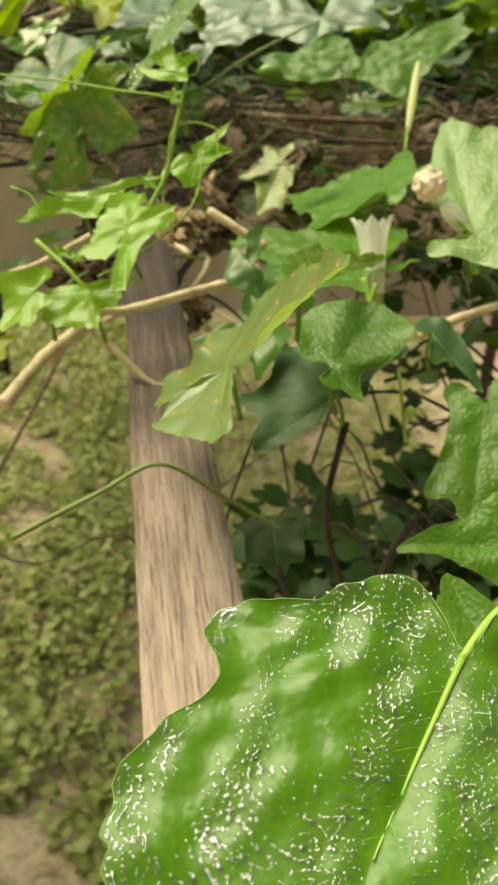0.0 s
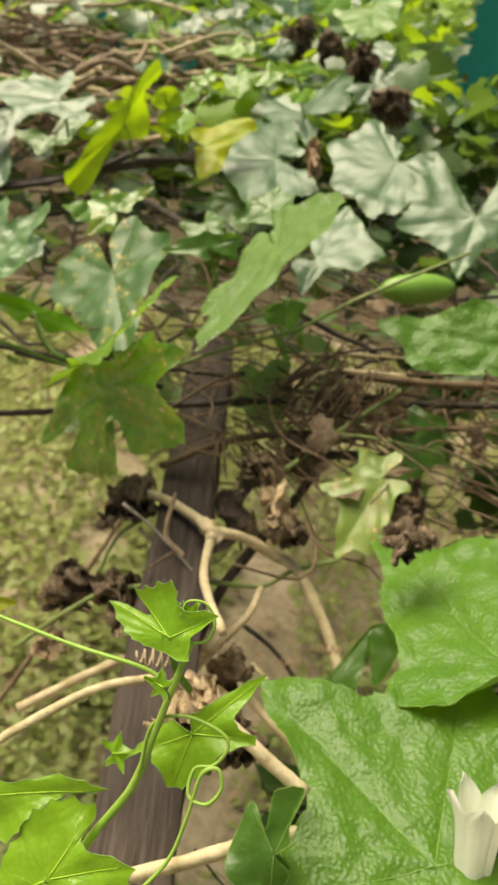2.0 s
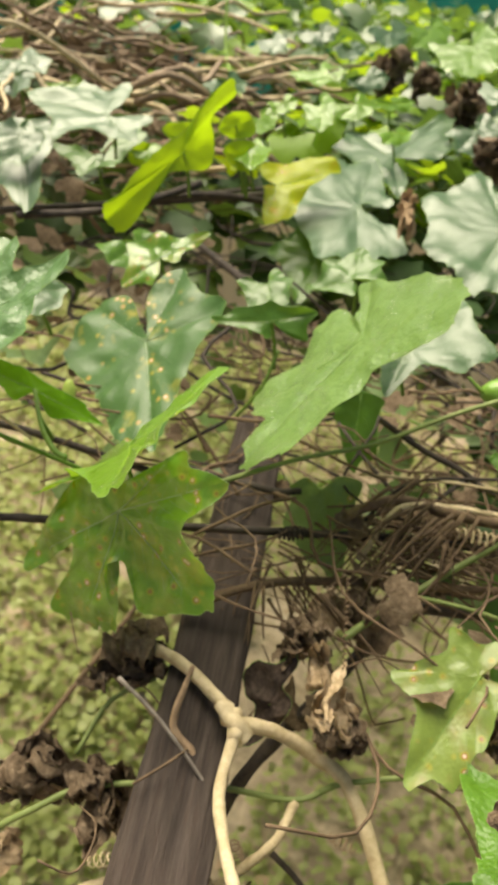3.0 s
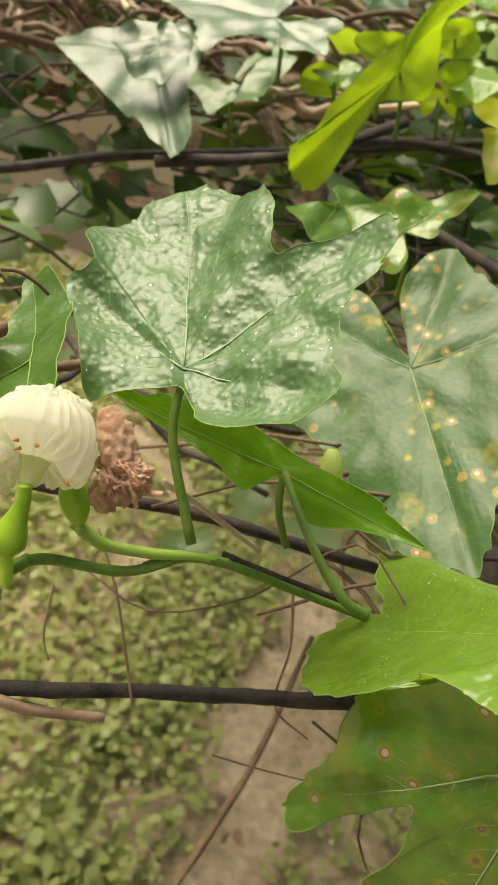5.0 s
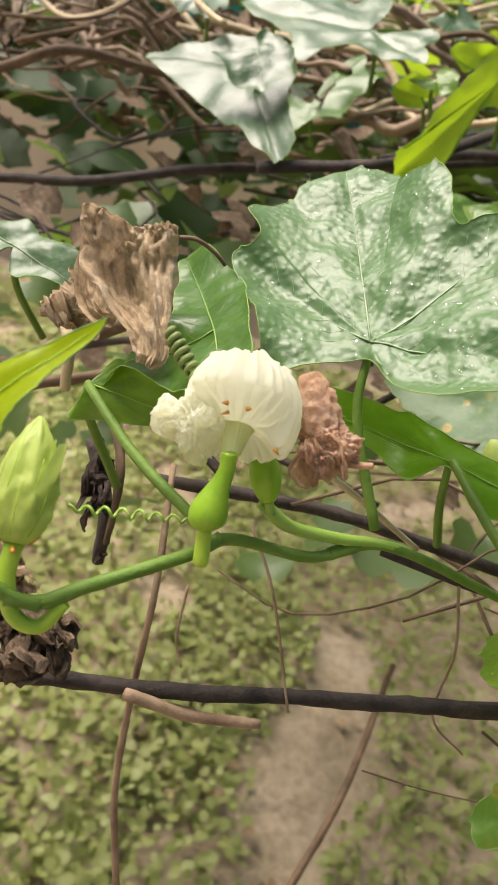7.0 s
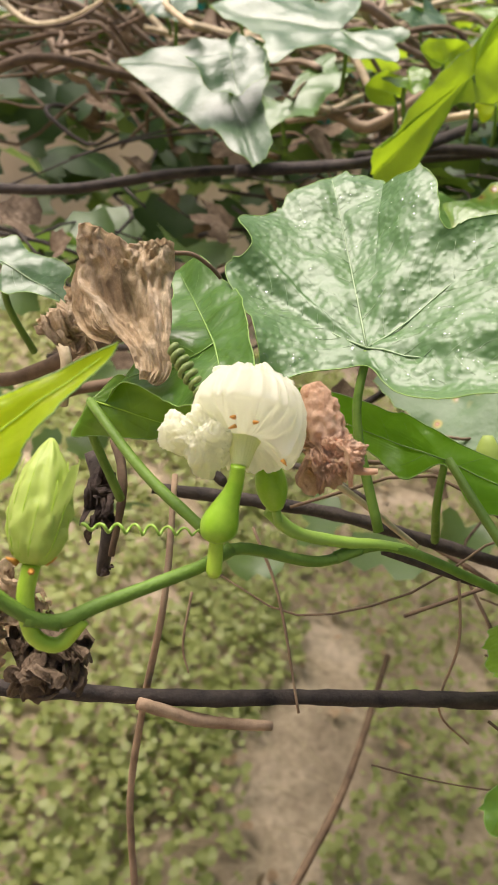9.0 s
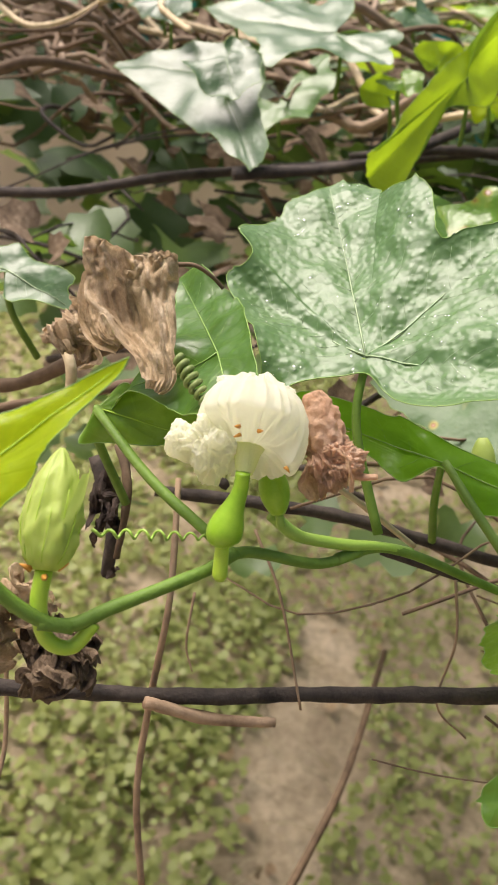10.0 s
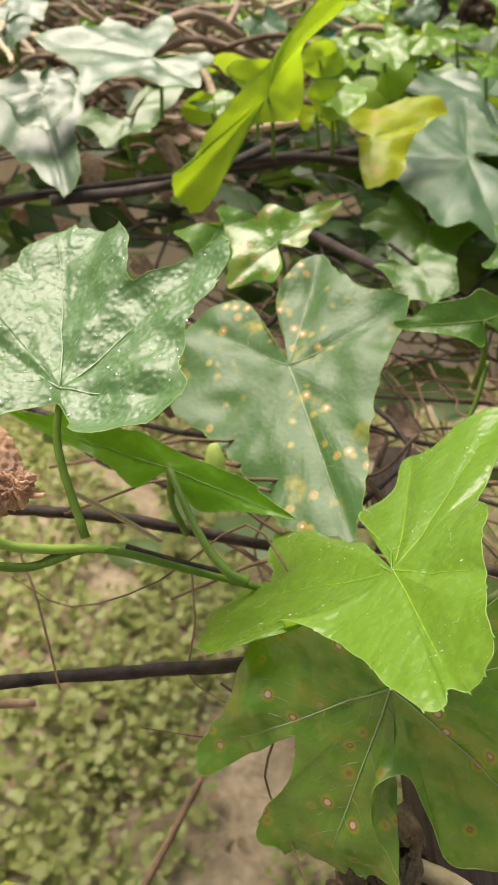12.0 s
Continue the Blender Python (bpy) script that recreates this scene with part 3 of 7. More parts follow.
leaf((-0.3941, 1.181, 2.11), (-23, 21, -151), [(71, -132, 0), (53, -103, 0), (29, -25, 0), (30, 41, 0), (56, 132, 0)], 'plain', 0.85, 'green lobed vine leaf on a thin stalk')
leaf((-0.4084, 1.0711, 2.1329), (26, 21, -58), [(68.9, -144, 0), (35.7, -115, 0), (25.8, -73, 0), (32.1, -24, 0), (28.5, 21, 0), (47.9, 71, 0), (83.0, 81, 0), (91.0, 88, 0), (88.3, 91, 0), (60.7, 104, 0), (37.0, 144, 0)], 'pale', 1, 'dusty pale green lobed vine leaf reflecting the sky')
leaf((-0.2131, 1.1636, 2.13), (12, 28, -65), [(26.4, -116, 0), (35.2, -62, 0), (59.9, -36, 0), (61.7, -19, 0), (36.5, -8, 0), (26.0, 38, 0), (39.3, 74, 0), (43.6, 107, 0), (14.3, 144, 0)], 'yellow', 1, 'yellowing lobed vine leaf with rusty edge')
leaf((-0.2556, 1.1868, 2.135), (44, -5, 31), [(16, -135, 0), (25, -79, 0), (23, 8, 0), (33, 65, 0), (20, 135, 0)], 'lime', 0.85, 'bright yellow-green lobed vine leaf')
leaf((-0.2406, 0.9684, 2.104), (20, -33, 46), [(23, -136, 0), (32, -90, 0), (28, -23, 0), (21, 33, 0), (40, 93, 0), (15, 136, 0)], 'spot', 0.85, 'dark green lobed vine leaf with brown and yellow spots')
leaf((-0.163, 1.1553, 2.08), (-31, 9, 172), [(46, -141, 0), (38, -95, 0), (40, -31, 0), (57, -2, 0), (40, 31, 0), (48, 92, 0), (48, 141, 0)], 'plain', 0.85, 'green lobed vine leaf on a thin stalk')
leaf((-0.1442, 0.9139, 2.1037), (45, -28, 33), [(11, -139, 0), (36, -64, 0), (23, -43, 0), (13, 23, 0), (29, 99, 0), (25, 139, 0)], 'plain', 0.85, 'green lobed vine leaf on a thin stalk')
leaf((-0.2453, 0.8147, 2.0655), (49, -1, -7), [(20, -105, 0), (62, -87, 0), (46, -78, 0), (17, -55, 0), (28, 83, 0), (46, 96, 0), (28, 105, 0)], 'grass', 0.9, 'bright yellow-green lobed vine leaf')
leaf((-0.3074, 0.7721, 2.1001), (-35, 6, 128), [(9.0, -147, 0), (15.9, -103, 0), (21.0, -88, 0), (23.7, -72, 0), (22.9, -54, 0), (18.2, -10, 0), (25.0, 19, 0), (34.8, 31, 0), (24.8, 39, 0), (18.6, 60, 0), (36.9, 91, 0), (55.4, 100, 0), (48.3, 108, 0), (33.3, 118, 0), (24.7, 127, 0), (14.1, 147, 0)], 'plain', 1, 'green lobed vine leaf on a thin stalk', relief=0.0006)
leaf((-0.3352, 0.7674, 2.079), (-29, 47, -119), [(9, -82, 0), (16, -58, 0), (26, -33, 0), (27, -19, 0), (17, -2, 0), (10, 82, 0)], 'fresh', 0.92, 'bright yellow-green lobed vine leaf')
leaf((-0.3332, 0.7012, 2.0942), (26, 44, -59), [(11, -126, 0), (17, -52, 0), (38, -32, 0), (21, -20, 0), (15, -1, 0), (12, 69, 0), (14, 126, 0)], 'lime', 0.93, 'bright lime-green vine leaf lit through from above')
leaf((-0.3988, 0.8331, 2.0821), (37, 2, -12), [(20, -135, 0), (28, -83, 0), (12, -18, 0), (24, 72, 0), (28, 95, 0), (14, 135, 0)], 'pale', 0.85, 'dusty pale green lobed vine leaf reflecting the sky')
leaf((0.0629, 0.5217, 1.9903), (-3, -6, 73), [(14.1, -160, 0), (25.1, -128, 0), (38.9, -113, 0), (33.4, -93, 0), (30.9, -81, 0), (48.3, -58, 0), (65.3, -42, 0), (62.7, -21, 0), (60.5, 3, 0), (115.8, 23, 0), (101.5, 36, 0), (84.3, 53, 0), (100.5, 66, 0), (108.6, 80, 0), (97.3, 90, 0), (74.7, 111, 0), (19.4, 133, 0), (51.1, 141, 0), (36.6, 160, 0)], 'wet', 1, 'big wet green lobed vine leaf beaded with water drops', relief=0.0006)
leaf((0.0941, 0.6097, 2.0215), (11, -22, -26), [(65, -121, 0), (95, -72, 0), (150, -55, 0), (115, -30, 0), (104, -5, 0), (39, 42, 0), (20, 121, 0)], 'wet', 0.85, 'big wet green lobed vine leaf beaded with water drops', relief=0.0006)
leaf((0.1373, 0.5102, 2.02), (0, 32, -111), [(68, -135, 0), (116, -112, 0), (99, -92, 0), (67, -60, 0), (48, 15, 0), (35, 49, 0), (32, 135, 0)], 'frosted', 0.85, 'green lobed vine leaf on a thin stalk')
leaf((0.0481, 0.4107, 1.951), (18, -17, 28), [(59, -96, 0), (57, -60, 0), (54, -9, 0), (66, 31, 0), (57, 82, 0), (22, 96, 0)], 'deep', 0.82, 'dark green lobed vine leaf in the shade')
leaf((-0.012, 0.3375, 2.0004), (14, 49, -169), [(42.1, -146, 5.3), (57.2, -127, 7.1), (44, -90, 7.6), (57.4, -78, 6.9), (60, -70, 6.1), (72, -63, 5.2), (92.4, -51, 3.9), (93.2, -43, 3.5), (70, -36, 3.2), (35, -21, 0.4), (14, -8, -1), (48, 2, -4.4), (68.5, 9, -4.4), (57.5, 20, -2), (50, 36, 4), (43, 66, 10.2), (25.5, 78, 10), (12, 95, 6), (50, 116, 9.2), (55.2, 121, 9.2), (78.5, 137, 9.1), (71, 151, 9), (46.5, 165, 7.6), (60, 170, 7.2)], 'chewed', 1, 'pale chewed lobed vine leaf with eaten edges', ribs=[(60, -52), (50, 10), (55, 138)])
leaf((0.0146, 0.3535, 2.0372), (31, 11, 65), [(11.2, -102, 0), (5.4, 17, 0), (20.9, 54, 0), (57.5, 74, 0), (79.6, 80, 0), (112.9, 86, 0), (157.5, 90, 0), (88.3, 93, 0), (16.4, 102, 0)], 'spot', 1, 'folded green vine leaf with yellow spots')
leaf((0.1385, 0.4263, 1.9411), (-30, 10, -175), [(23, -125, 0), (37, -37, 0), (54, 2, 0), (79, 22, 0), (71, 44, 0), (36, 56, 0), (26, 125, 0)], 'wet', 0.85, 'green lobed vine leaf on a thin stalk')
leaf((0.1244, 0.2904, 1.9401), (-9, -30, 96), [(23, -130, 0), (35, -85, 0), (32, -15, 0), (58, 3, 0), (26, 67, 0), (21, 130, 0)], 'wet', 0.88, 'green lobed vine leaf on a thin stalk')
leaf((0.1109, 0.2138, 1.9084), (16, -19, 35), [(40, -97, 0), (63, -65, 0), (56, -40, 0), (47, -13, 0), (59, -1, 0), (69, 18, 0), (47, 50, 0), (22, 97, 0)], 'wet', 0.88, 'green lobed vine leaf on a thin stalk')
leaf((0.0493, 0.1353, 2.0181), (-23, -8, 162), [(10.5, -101, 0), (22.2, -87, 0), (32.9, -52, 0), (49.2, -30, 0), (63.2, -10, 0), (73.8, 2, 0), (81.7, 15, 0), (90.3, 23, 0), (93.6, 32, 0), (89.2, 39, 0), (84.7, 45, 0), (81.5, 50, 0), (76.2, 53, 0), (67.5, 57, 0), (58.1, 61, 0), (54.5, 67, 0), (57.8, 72, 0), (59.6, 76, 0), (57.4, 81, 0), (50.9, 85, 0), (43.1, 88, 0), (35.4, 92, 0), (31.8, 101, 0)], 'hero', 1, 'big wet green lobed vine leaf beaded with water drops', relief=0.0002, rib=0.0009, drops=(8000, 0.00018, 0.0009), stalk=(0.024, 0.0214, 0.0073), ribs=[(53, 9)])
leaf((0.0423, 0.3956, 1.976), (14, 20, -68), [(28.3, -114, 0), (37.5, -100, 0), (47.6, -79, 0), (50.5, -55, 0), (54.7, -36, 0), (52.6, -19, 0), (49.1, -5, 0), (31.3, 14, 0), (15.3, 35, 0), (29.4, 81, 0), (17.0, 97, 0), (19.4, 114, 0)], 'wet', 1, 'big wet green lobed vine leaf beaded with water drops')
leaf((-0.0027, 0.5042, 1.9963), (-16, -44, 96), [(12.1, -114, 0), (25.2, -90, 0), (19.8, -62, 0), (19.8, -16, 0), (21.1, 52, 0), (9.7, 60, 0), (23.1, 83, 0), (27.9, 109, 0), (12.9, 114, 0)], 'plain', 1, 'green lobed vine leaf on a thin stalk')
leaf((0.0026, 0.4681, 1.985), (-28, 13, -169), [(14.5, -122, 0), (28.1, -95, 0), (33.7, -74, 0), (20.8, -55, 0), (15.3, -22, 0), (20.3, 24, 0), (15.3, 62, 0), (10.4, 122, 0)], 'plain', 1, 'green lobed vine leaf on a thin stalk')
leaf((-0.0031, 0.4465, 1.9794), (-31, 4, 176), [(24.3, -81, 0), (25.6, -57, 0), (39.2, -9, 0), (29.0, -4, 0), (32.1, 25, 0), (29.9, 51, 0), (37.5, 70, 0), (21.1, 81, 0)], 'plain', 1, 'green lobed vine leaf on a thin stalk')
leaf((0.108, 0.4576, 1.9711), (16, 37, -47), [(12.1, -129, 0), (12.7, -71, 0), (16.0, -16, 0), (17.6, 18, 0), (45.8, 79, 0), (21.6, 87, 0), (20.3, 129, 0)], 'pale', 1, 'dusty pale green lobed vine leaf reflecting the sky')
leaf((0.0334, 0.719, 1.9294), (-27, 29, -146), [(20.3, -72, 0), (22.2, -24, 0), (36.4, 30, 0), (17.6, 40, 0), (51.7, 50, 0), (52.1, 72, 0)], 'plain', 1, 'green lobed vine leaf on a thin stalk')
leaf((-0.2701, 0.7568, 1.8313), (-36, -15, 151), [(28.3, -131, 0), (19.5, -106, 0), (30.1, -74, 0), (36.7, -5, 0), (31.3, 31, 0), (41.0, 87, 0), (37.0, 116, 0), (15.6, 131, 0)], 'yellow', 1, 'yellowing lobed vine leaf with rusty edge')
leaf((-0.1017, 0.4695, 2.043), (53, 7, -13), [(14.8, -137, 0), (41.8, -124, 0), (27.4, -106, 0), (13.8, -101, 0), (23.2, -92, 0), (8.1, -64, 0), (5.9, 21, 0), (25.4, 48, 0), (37.9, 60, 0), (24.0, 63, 0), (14.9, 94, 0), (15.0, 137, 0)], 'young', 1, 'small fresh bright green young vine leaf')
leaf((-0.0749, 0.4514, 2.0336), (7, 38, -88), [(17.2, -155, 0), (21.0, -122, 0), (23.9, -97, 0), (25.2, -69, 0), (14.6, -55, 0), (28.4, -21, 0), (25.5, 0, 0), (16.5, 48, 0), (42.5, 87, 0), (40.3, 98, 0), (16.6, 102, 0), (26.5, 115, 0), (31.7, 147, 0), (22.4, 155, 0)], 'young', 1, 'small fresh bright green young vine leaf')
leaf((-0.0956, 0.4358, 1.9981), (-35, 19, -164), [(5.3, -139, 0), (20.8, -98, 0), (19.6, -41, 0), (11.3, -16, 0), (24.6, 5, 0), (22.2, 31, 0), (28.9, 65, 0), (26.3, 96, 0), (22.6, 122, 0), (13.4, 139, 0)], 'young', 1, 'small fresh bright green young vine leaf')
leaf((-0.1252, 0.4317, 2.0), (-14, -37, 104), [(15, -124, 0), (26, -82, 0), (31, -46, 0), (26, 32, 0), (17, 124, 0)], 'young', 0.85, 'small fresh bright green young vine leaf')
leaf((-0.0507, 0.4958, 2.1089), (44, -11, 3), [(5.3, -139, 0), (11.4, -97, 0), (16.8, -80, 0), (24.0, -62, 0), (10.4, -48, 0), (19.0, -42, 0), (17.6, -23, 0), (17.3, 2, 0), (9.7, 19, 0), (17.3, 63, 0), (7.5, 88, 0), (9.5, 139, 0)], 'young', 1, 'small fresh bright green young vine leaf')
leaf((-0.0401, 0.4978, 2.0633), (-34, 32, -149), [(7.5, -135, 0), (18.1, -108, 0), (31.9, -97, 0), (16.0, -77, 0), (23.4, -55, 0), (13.6, -34, 0), (13.6, 20, 0), (19.7, 53, 0), (17.1, 99, 0), (24.9, 102, 0), (10.8, 135, 0)], 'young', 1, 'small fresh bright green young vine leaf')
leaf((-0.0527, 0.5041, 2.1153), (31, -44, 25), [(4, -120, 0), (6, -62, 0), (7, -6, 0), (5, 62, 0), (4, 120, 0)], 'young', 0.62, 'tiny lobed leaf at the tip of the young shoot')
leaf((-0.0463, 0.5023, 2.1143), (53, 30, -7), [(3, -120, 0), (5, -62, 0), (6, 0, 0), (5, 62, 0), (3, 120, 0)], 'young', 0.62, 'tiny lobed leaf at the tip of the young shoot')
leaf((-0.0531, 0.497, 2.1096), (-37, -22, 115), [(4, -121, 0), (4, -61, 0), (7, 10, 0), (5, 60, 0), (3, 121, 0)], 'young', 0.62, 'tiny lobed leaf at the tip of the young shoot')
leaf((-0.1157, 0.4646, 2.01), (41, -28, 12), [(5, -119, 0), (9, -63, 0), (10, -5, 0), (8, 63, 0), (6, 119, 0)], 'young', 0.62, 'tiny lobed leaf at the tip of the young shoot')
leaf((-0.1077, 0.4586, 2.01), (28, 41, -35), [(4, -119, 0), (6, -63, 0), (7, 1, 0), (6, 63, 0), (4, 119, 0)], 'young', 0.62, 'tiny lobed leaf at the tip of the young shoot')
leaf((-0.0675, 0.4922, 2.0493), (29, 40, -65), [(6, -121, 0), (8, -61, 0), (10, 3, 0), (8, 61, 0), (5, 121, 0)], 'young', 0.62, 'tiny lobed leaf at the tip of the young shoot')
leaf((-0.0491, 0.4856, 2.0973), (2, -48, 71), [(4, -121, 0), (5, -61, 0), (7, 2, 0), (6, 61, 0), (4, 121, 0)], 'young', 0.62, 'tiny lobed leaf at the tip of the young shoot')
leaf((0.0204, 0.7717, 2.015), (-28, -30, 119), [(21, -135, 0), (33, -82, 0), (54, -65, 0), (63, -45, 0), (43, 9, 0), (30, 23, 0), (27, 72, 0), (24, 135, 0)], 'yellow_spot', 0.75, 'pale yellow-green vine leaf with holes and brown scabs')
leaf((-0.0832, 0.8674, 2.0281), (-58, 19, -175), [(24, -99, 0), (30, -38, 0), (57, -9, 0), (40, 16, 0), (31, 50, 0), (19, 99, 0)], 'dull', 0.9, 'dull grey-green vine leaf hanging from a twig')
leaf((-0.0813, 0.9607, 2.0529), (-30, 55, -118), [(4, -124, 0), (16, -20, 0), (43, 44, 0), (52, 65, 0), (25, 124, 0)], 'plain', 0.9, 'dark green vine leaf hanging in the shade')
leaf((0.0363, 0.8677, 2.0075), (-43, 35, -156), [(17, -127, 0), (29, -64, 0), (38, -14, 0), (59, 34, 0), (19, 127, 0)], 'plain', 0.9, 'dark green vine leaf hanging in the shade')
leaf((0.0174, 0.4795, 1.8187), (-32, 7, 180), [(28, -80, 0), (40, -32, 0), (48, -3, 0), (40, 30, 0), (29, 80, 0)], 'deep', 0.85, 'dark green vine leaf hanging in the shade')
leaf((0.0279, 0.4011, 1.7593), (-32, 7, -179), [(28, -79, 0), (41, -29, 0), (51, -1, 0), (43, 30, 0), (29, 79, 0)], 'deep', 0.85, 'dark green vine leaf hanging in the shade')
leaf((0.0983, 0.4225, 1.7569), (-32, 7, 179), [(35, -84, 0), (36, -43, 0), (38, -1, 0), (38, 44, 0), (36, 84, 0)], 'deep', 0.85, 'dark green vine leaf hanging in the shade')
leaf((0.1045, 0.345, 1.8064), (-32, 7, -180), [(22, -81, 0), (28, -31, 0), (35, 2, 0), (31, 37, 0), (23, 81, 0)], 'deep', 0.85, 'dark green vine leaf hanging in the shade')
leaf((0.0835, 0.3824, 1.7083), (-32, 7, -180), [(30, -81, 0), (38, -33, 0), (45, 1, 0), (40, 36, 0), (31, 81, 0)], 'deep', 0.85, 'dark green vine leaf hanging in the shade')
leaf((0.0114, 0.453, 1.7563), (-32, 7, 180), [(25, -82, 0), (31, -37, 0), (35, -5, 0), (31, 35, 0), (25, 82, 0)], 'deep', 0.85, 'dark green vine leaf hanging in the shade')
leaf((-0.2639, 1.492, 2.1997), (-12, 25, -143), [(25, -130, 0), (30, -56, 0), (38, -12, 0), (36, 26, 0), (32, 73, 0), (39, 130, 0)], 'fresh', 0.96, 'bright yellow-green lobed vine leaf')
leaf((-0.2588, 1.3225, 2.177), (-26, 26, -129), [(13, -121, 0), (15, -65, 0), (15, -12, 0), (17, 37, 0), (18, 76, 0), (18, 121, 0)], 'fresh', 0.96, 'bright yellow-green lobed vine leaf')
leaf((-0.26, 1.2491, 2.1671), (-23, 13, -107), [(22, -112, 0), (21, -73, 0), (16, 0, 0), (26, 53, 0), (29, 78, 0), (23, 112, 0)], 'fresh', 0.96, 'bright yellow-green lobed vine leaf')
leaf((-0.2236, 1.3392, 2.1799), (-8, 27, -134), [(32, -137, 0), (16, -58, 0), (36, 15, 0), (47, 34, 0), (35, 54, 0), (20, 137, 0)], 'fresh', 0.96, 'bright yellow-green lobed vine leaf')
leaf((-0.195, 1.379, 2.185), (-26, 25, -130), [(19, -120, 0), (23, -66, 0), (22, -13, 0), (24, 38, 0), (27, 77, 0), (27, 120, 0)], 'fresh', 0.96, 'bright yellow-green lobed vine leaf')
leaf((-0.1627, 1.4299, 2.1902), (-25, 10, -114), [(23, -104, 0), (38, -78, 0), (23, -49, 0), (19, 51, 0), (38, 86, 0), (43, 104, 0)], 'fresh', 0.96, 'bright yellow-green lobed vine leaf')
leaf((-0.1137, 1.8783, 2.2538), (-11, 25, -142), [(76, -132, 0), (52, -58, 0), (86, 7, 0), (105, 34, 0), (85, 62, 0), (67, 132, 0)], 'fresh', 0.96, 'bright yellow-green lobed vine leaf')
leaf((-0.2105, 1.5201, 2.2035), (-27, 24, -132), [(21, -117, 0), (29, -67, 0), (25, -23, 0), (25, 36, 0), (31, 80, 0), (34, 117, 0)], 'pale', 0.96, 'dusty pale green lobed vine leaf reflecting the sky')
leaf((-0.3289, 1.3482, 2.1801), (-23, 13, -107), [(25, -110, 0), (29, -74, 0), (20, -16, 0), (27, 51, 0), (35, 81, 0), (32, 110, 0)], 'pale', 0.96, 'dusty pale green lobed vine leaf reflecting the sky')
leaf((-0.0792, 1.5695, 2.2101), (-13, 25, -144), [(29, -128, 0), (30, -59, 0), (37, -7, 0), (40, 31, 0), (36, 71, 0), (38, 128, 0)], 'pale', 0.96, 'dusty pale green lobed vine leaf reflecting the sky')
leaf((-0.0639, 1.386, 2.1871), (-26, 25, -129), [(29, -120, 0), (29, -66, 0), (30, -3, 0), (38, 42, 0), (39, 74, 0), (34, 120, 0)], 'pale', 0.96, 'dusty pale green lobed vine leaf reflecting the sky')
leaf((-0.2393, 1.8669, 2.2487), (-23, 13, -107), [(50, -107, 0), (53, -77, 0), (30, -9, 0), (53, 59, 0), (69, 82, 0), (57, 107, 0)], 'pale', 0.96, 'dusty pale green lobed vine leaf reflecting the sky')
leaf((-0.3564, 1.6047, 2.2142), (-9, 26, -137), [(28, -137, 0), (20, -53, 0), (37, 4, 0), (43, 29, 0), (31, 59, 0), (26, 137, 0)], 'pale', 0.96, 'dusty pale green lobed vine leaf reflecting the sky')
leaf((-0.3242, 1.7282, 2.2308), (-26, 25, -131), [(22, -118, 0), (30, -66, 0), (28, -20, 0), (28, 36, 0), (33, 79, 0), (36, 118, 0)], 'pale', 0.96, 'dusty pale green lobed vine leaf reflecting the sky')
leaf((-0.2612, 1.6685, 2.2221), (-23, 13, -106), [(32, -109, 0), (32, -76, 0), (21, -5, 0), (35, 57, 0), (44, 81, 0), (36, 109, 0)], 'pale', 0.96, 'dusty pale green lobed vine leaf reflecting the sky')
leaf((-0.5139, 1.2438, 2.1671), (-9, 26, -137), [(24, -136, 0), (34, -49, 0), (45, -14, 0), (38, 17, 0), (29, 73, 0), (44, 136, 0)], 'pale', 0.96, 'dusty pale green lobed vine leaf reflecting the sky')
leaf((-0.441, 1.2104, 2.1621), (-27, 24, -133), [(10, -116, 0), (19, -67, 0), (17, -35, 0), (12, 26, 0), (17, 84, 0), (23, 116, 0)], 'fresh', 0.96, 'bright yellow-green lobed vine leaf')
leaf((-0.1873, 1.9492, 2.2601), (-23, 13, -107), [(62, -107, 0), (58, -77, 0), (35, 3, 0), (68, 61, 0), (83, 81, 0), (63, 107, 0)], 'fresh', 0.96, 'bright yellow-green lobed vine leaf')
leaf((-0.2395, 1.1529, 2.1548), (-9, 26, -137), [(18, -132, 0), (18, -55, 0), (25, -4, 0), (26, 28, 0), (21, 67, 0), (22, 132, 0)], 'fresh', 0.96, 'bright yellow-green lobed vine leaf')
leaf((-0.3061, 1.0894, 2.1464), (-25, 26, -127), [(11, -123, 0), (12, -63, 0), (13, -11, 0), (14, 34, 0), (14, 75, 0), (15, 123, 0)], 'fresh', 0.96, 'bright yellow-green lobed vine leaf')
leaf((-0.1375, 1.3129, 2.175), (-24, 11, -112), [(18, -108, 0), (23, -76, 0), (14, -23, 0), (19, 53, 0), (27, 83, 0), (25, 108, 0)], 'fresh', 0.96, 'bright yellow-green lobed vine leaf')
leaf((-0.4878, 1.1884, 2.1597), (-28, -3, 147), [(21, -132, 0), (39, -84, 0), (42, -62, 0), (28, -30, 0), (28, 56, 0), (27, 132, 0)], 'pale', 0.96, 'dusty pale green lobed vine leaf reflecting the sky')
leaf((-0.3942, 1.043, 2.1415), (-23, 28, -123), [(20, -126, 0), (19, -60, 0), (24, -4, 0), (27, 34, 0), (25, 71, 0), (23, 126, 0)], 'pale', 0.96, 'dusty pale green lobed vine leaf reflecting the sky')
leaf((-0.2984, 0.9077, 2.0826), (-24, 12, -109), [(19, -118, 0), (21, -67, 0), (19, -10, 0), (23, 41, 0), (25, 77, 0), (24, 118, 0)], 'pale', 0.96, 'dusty pale green lobed vine leaf reflecting the sky')
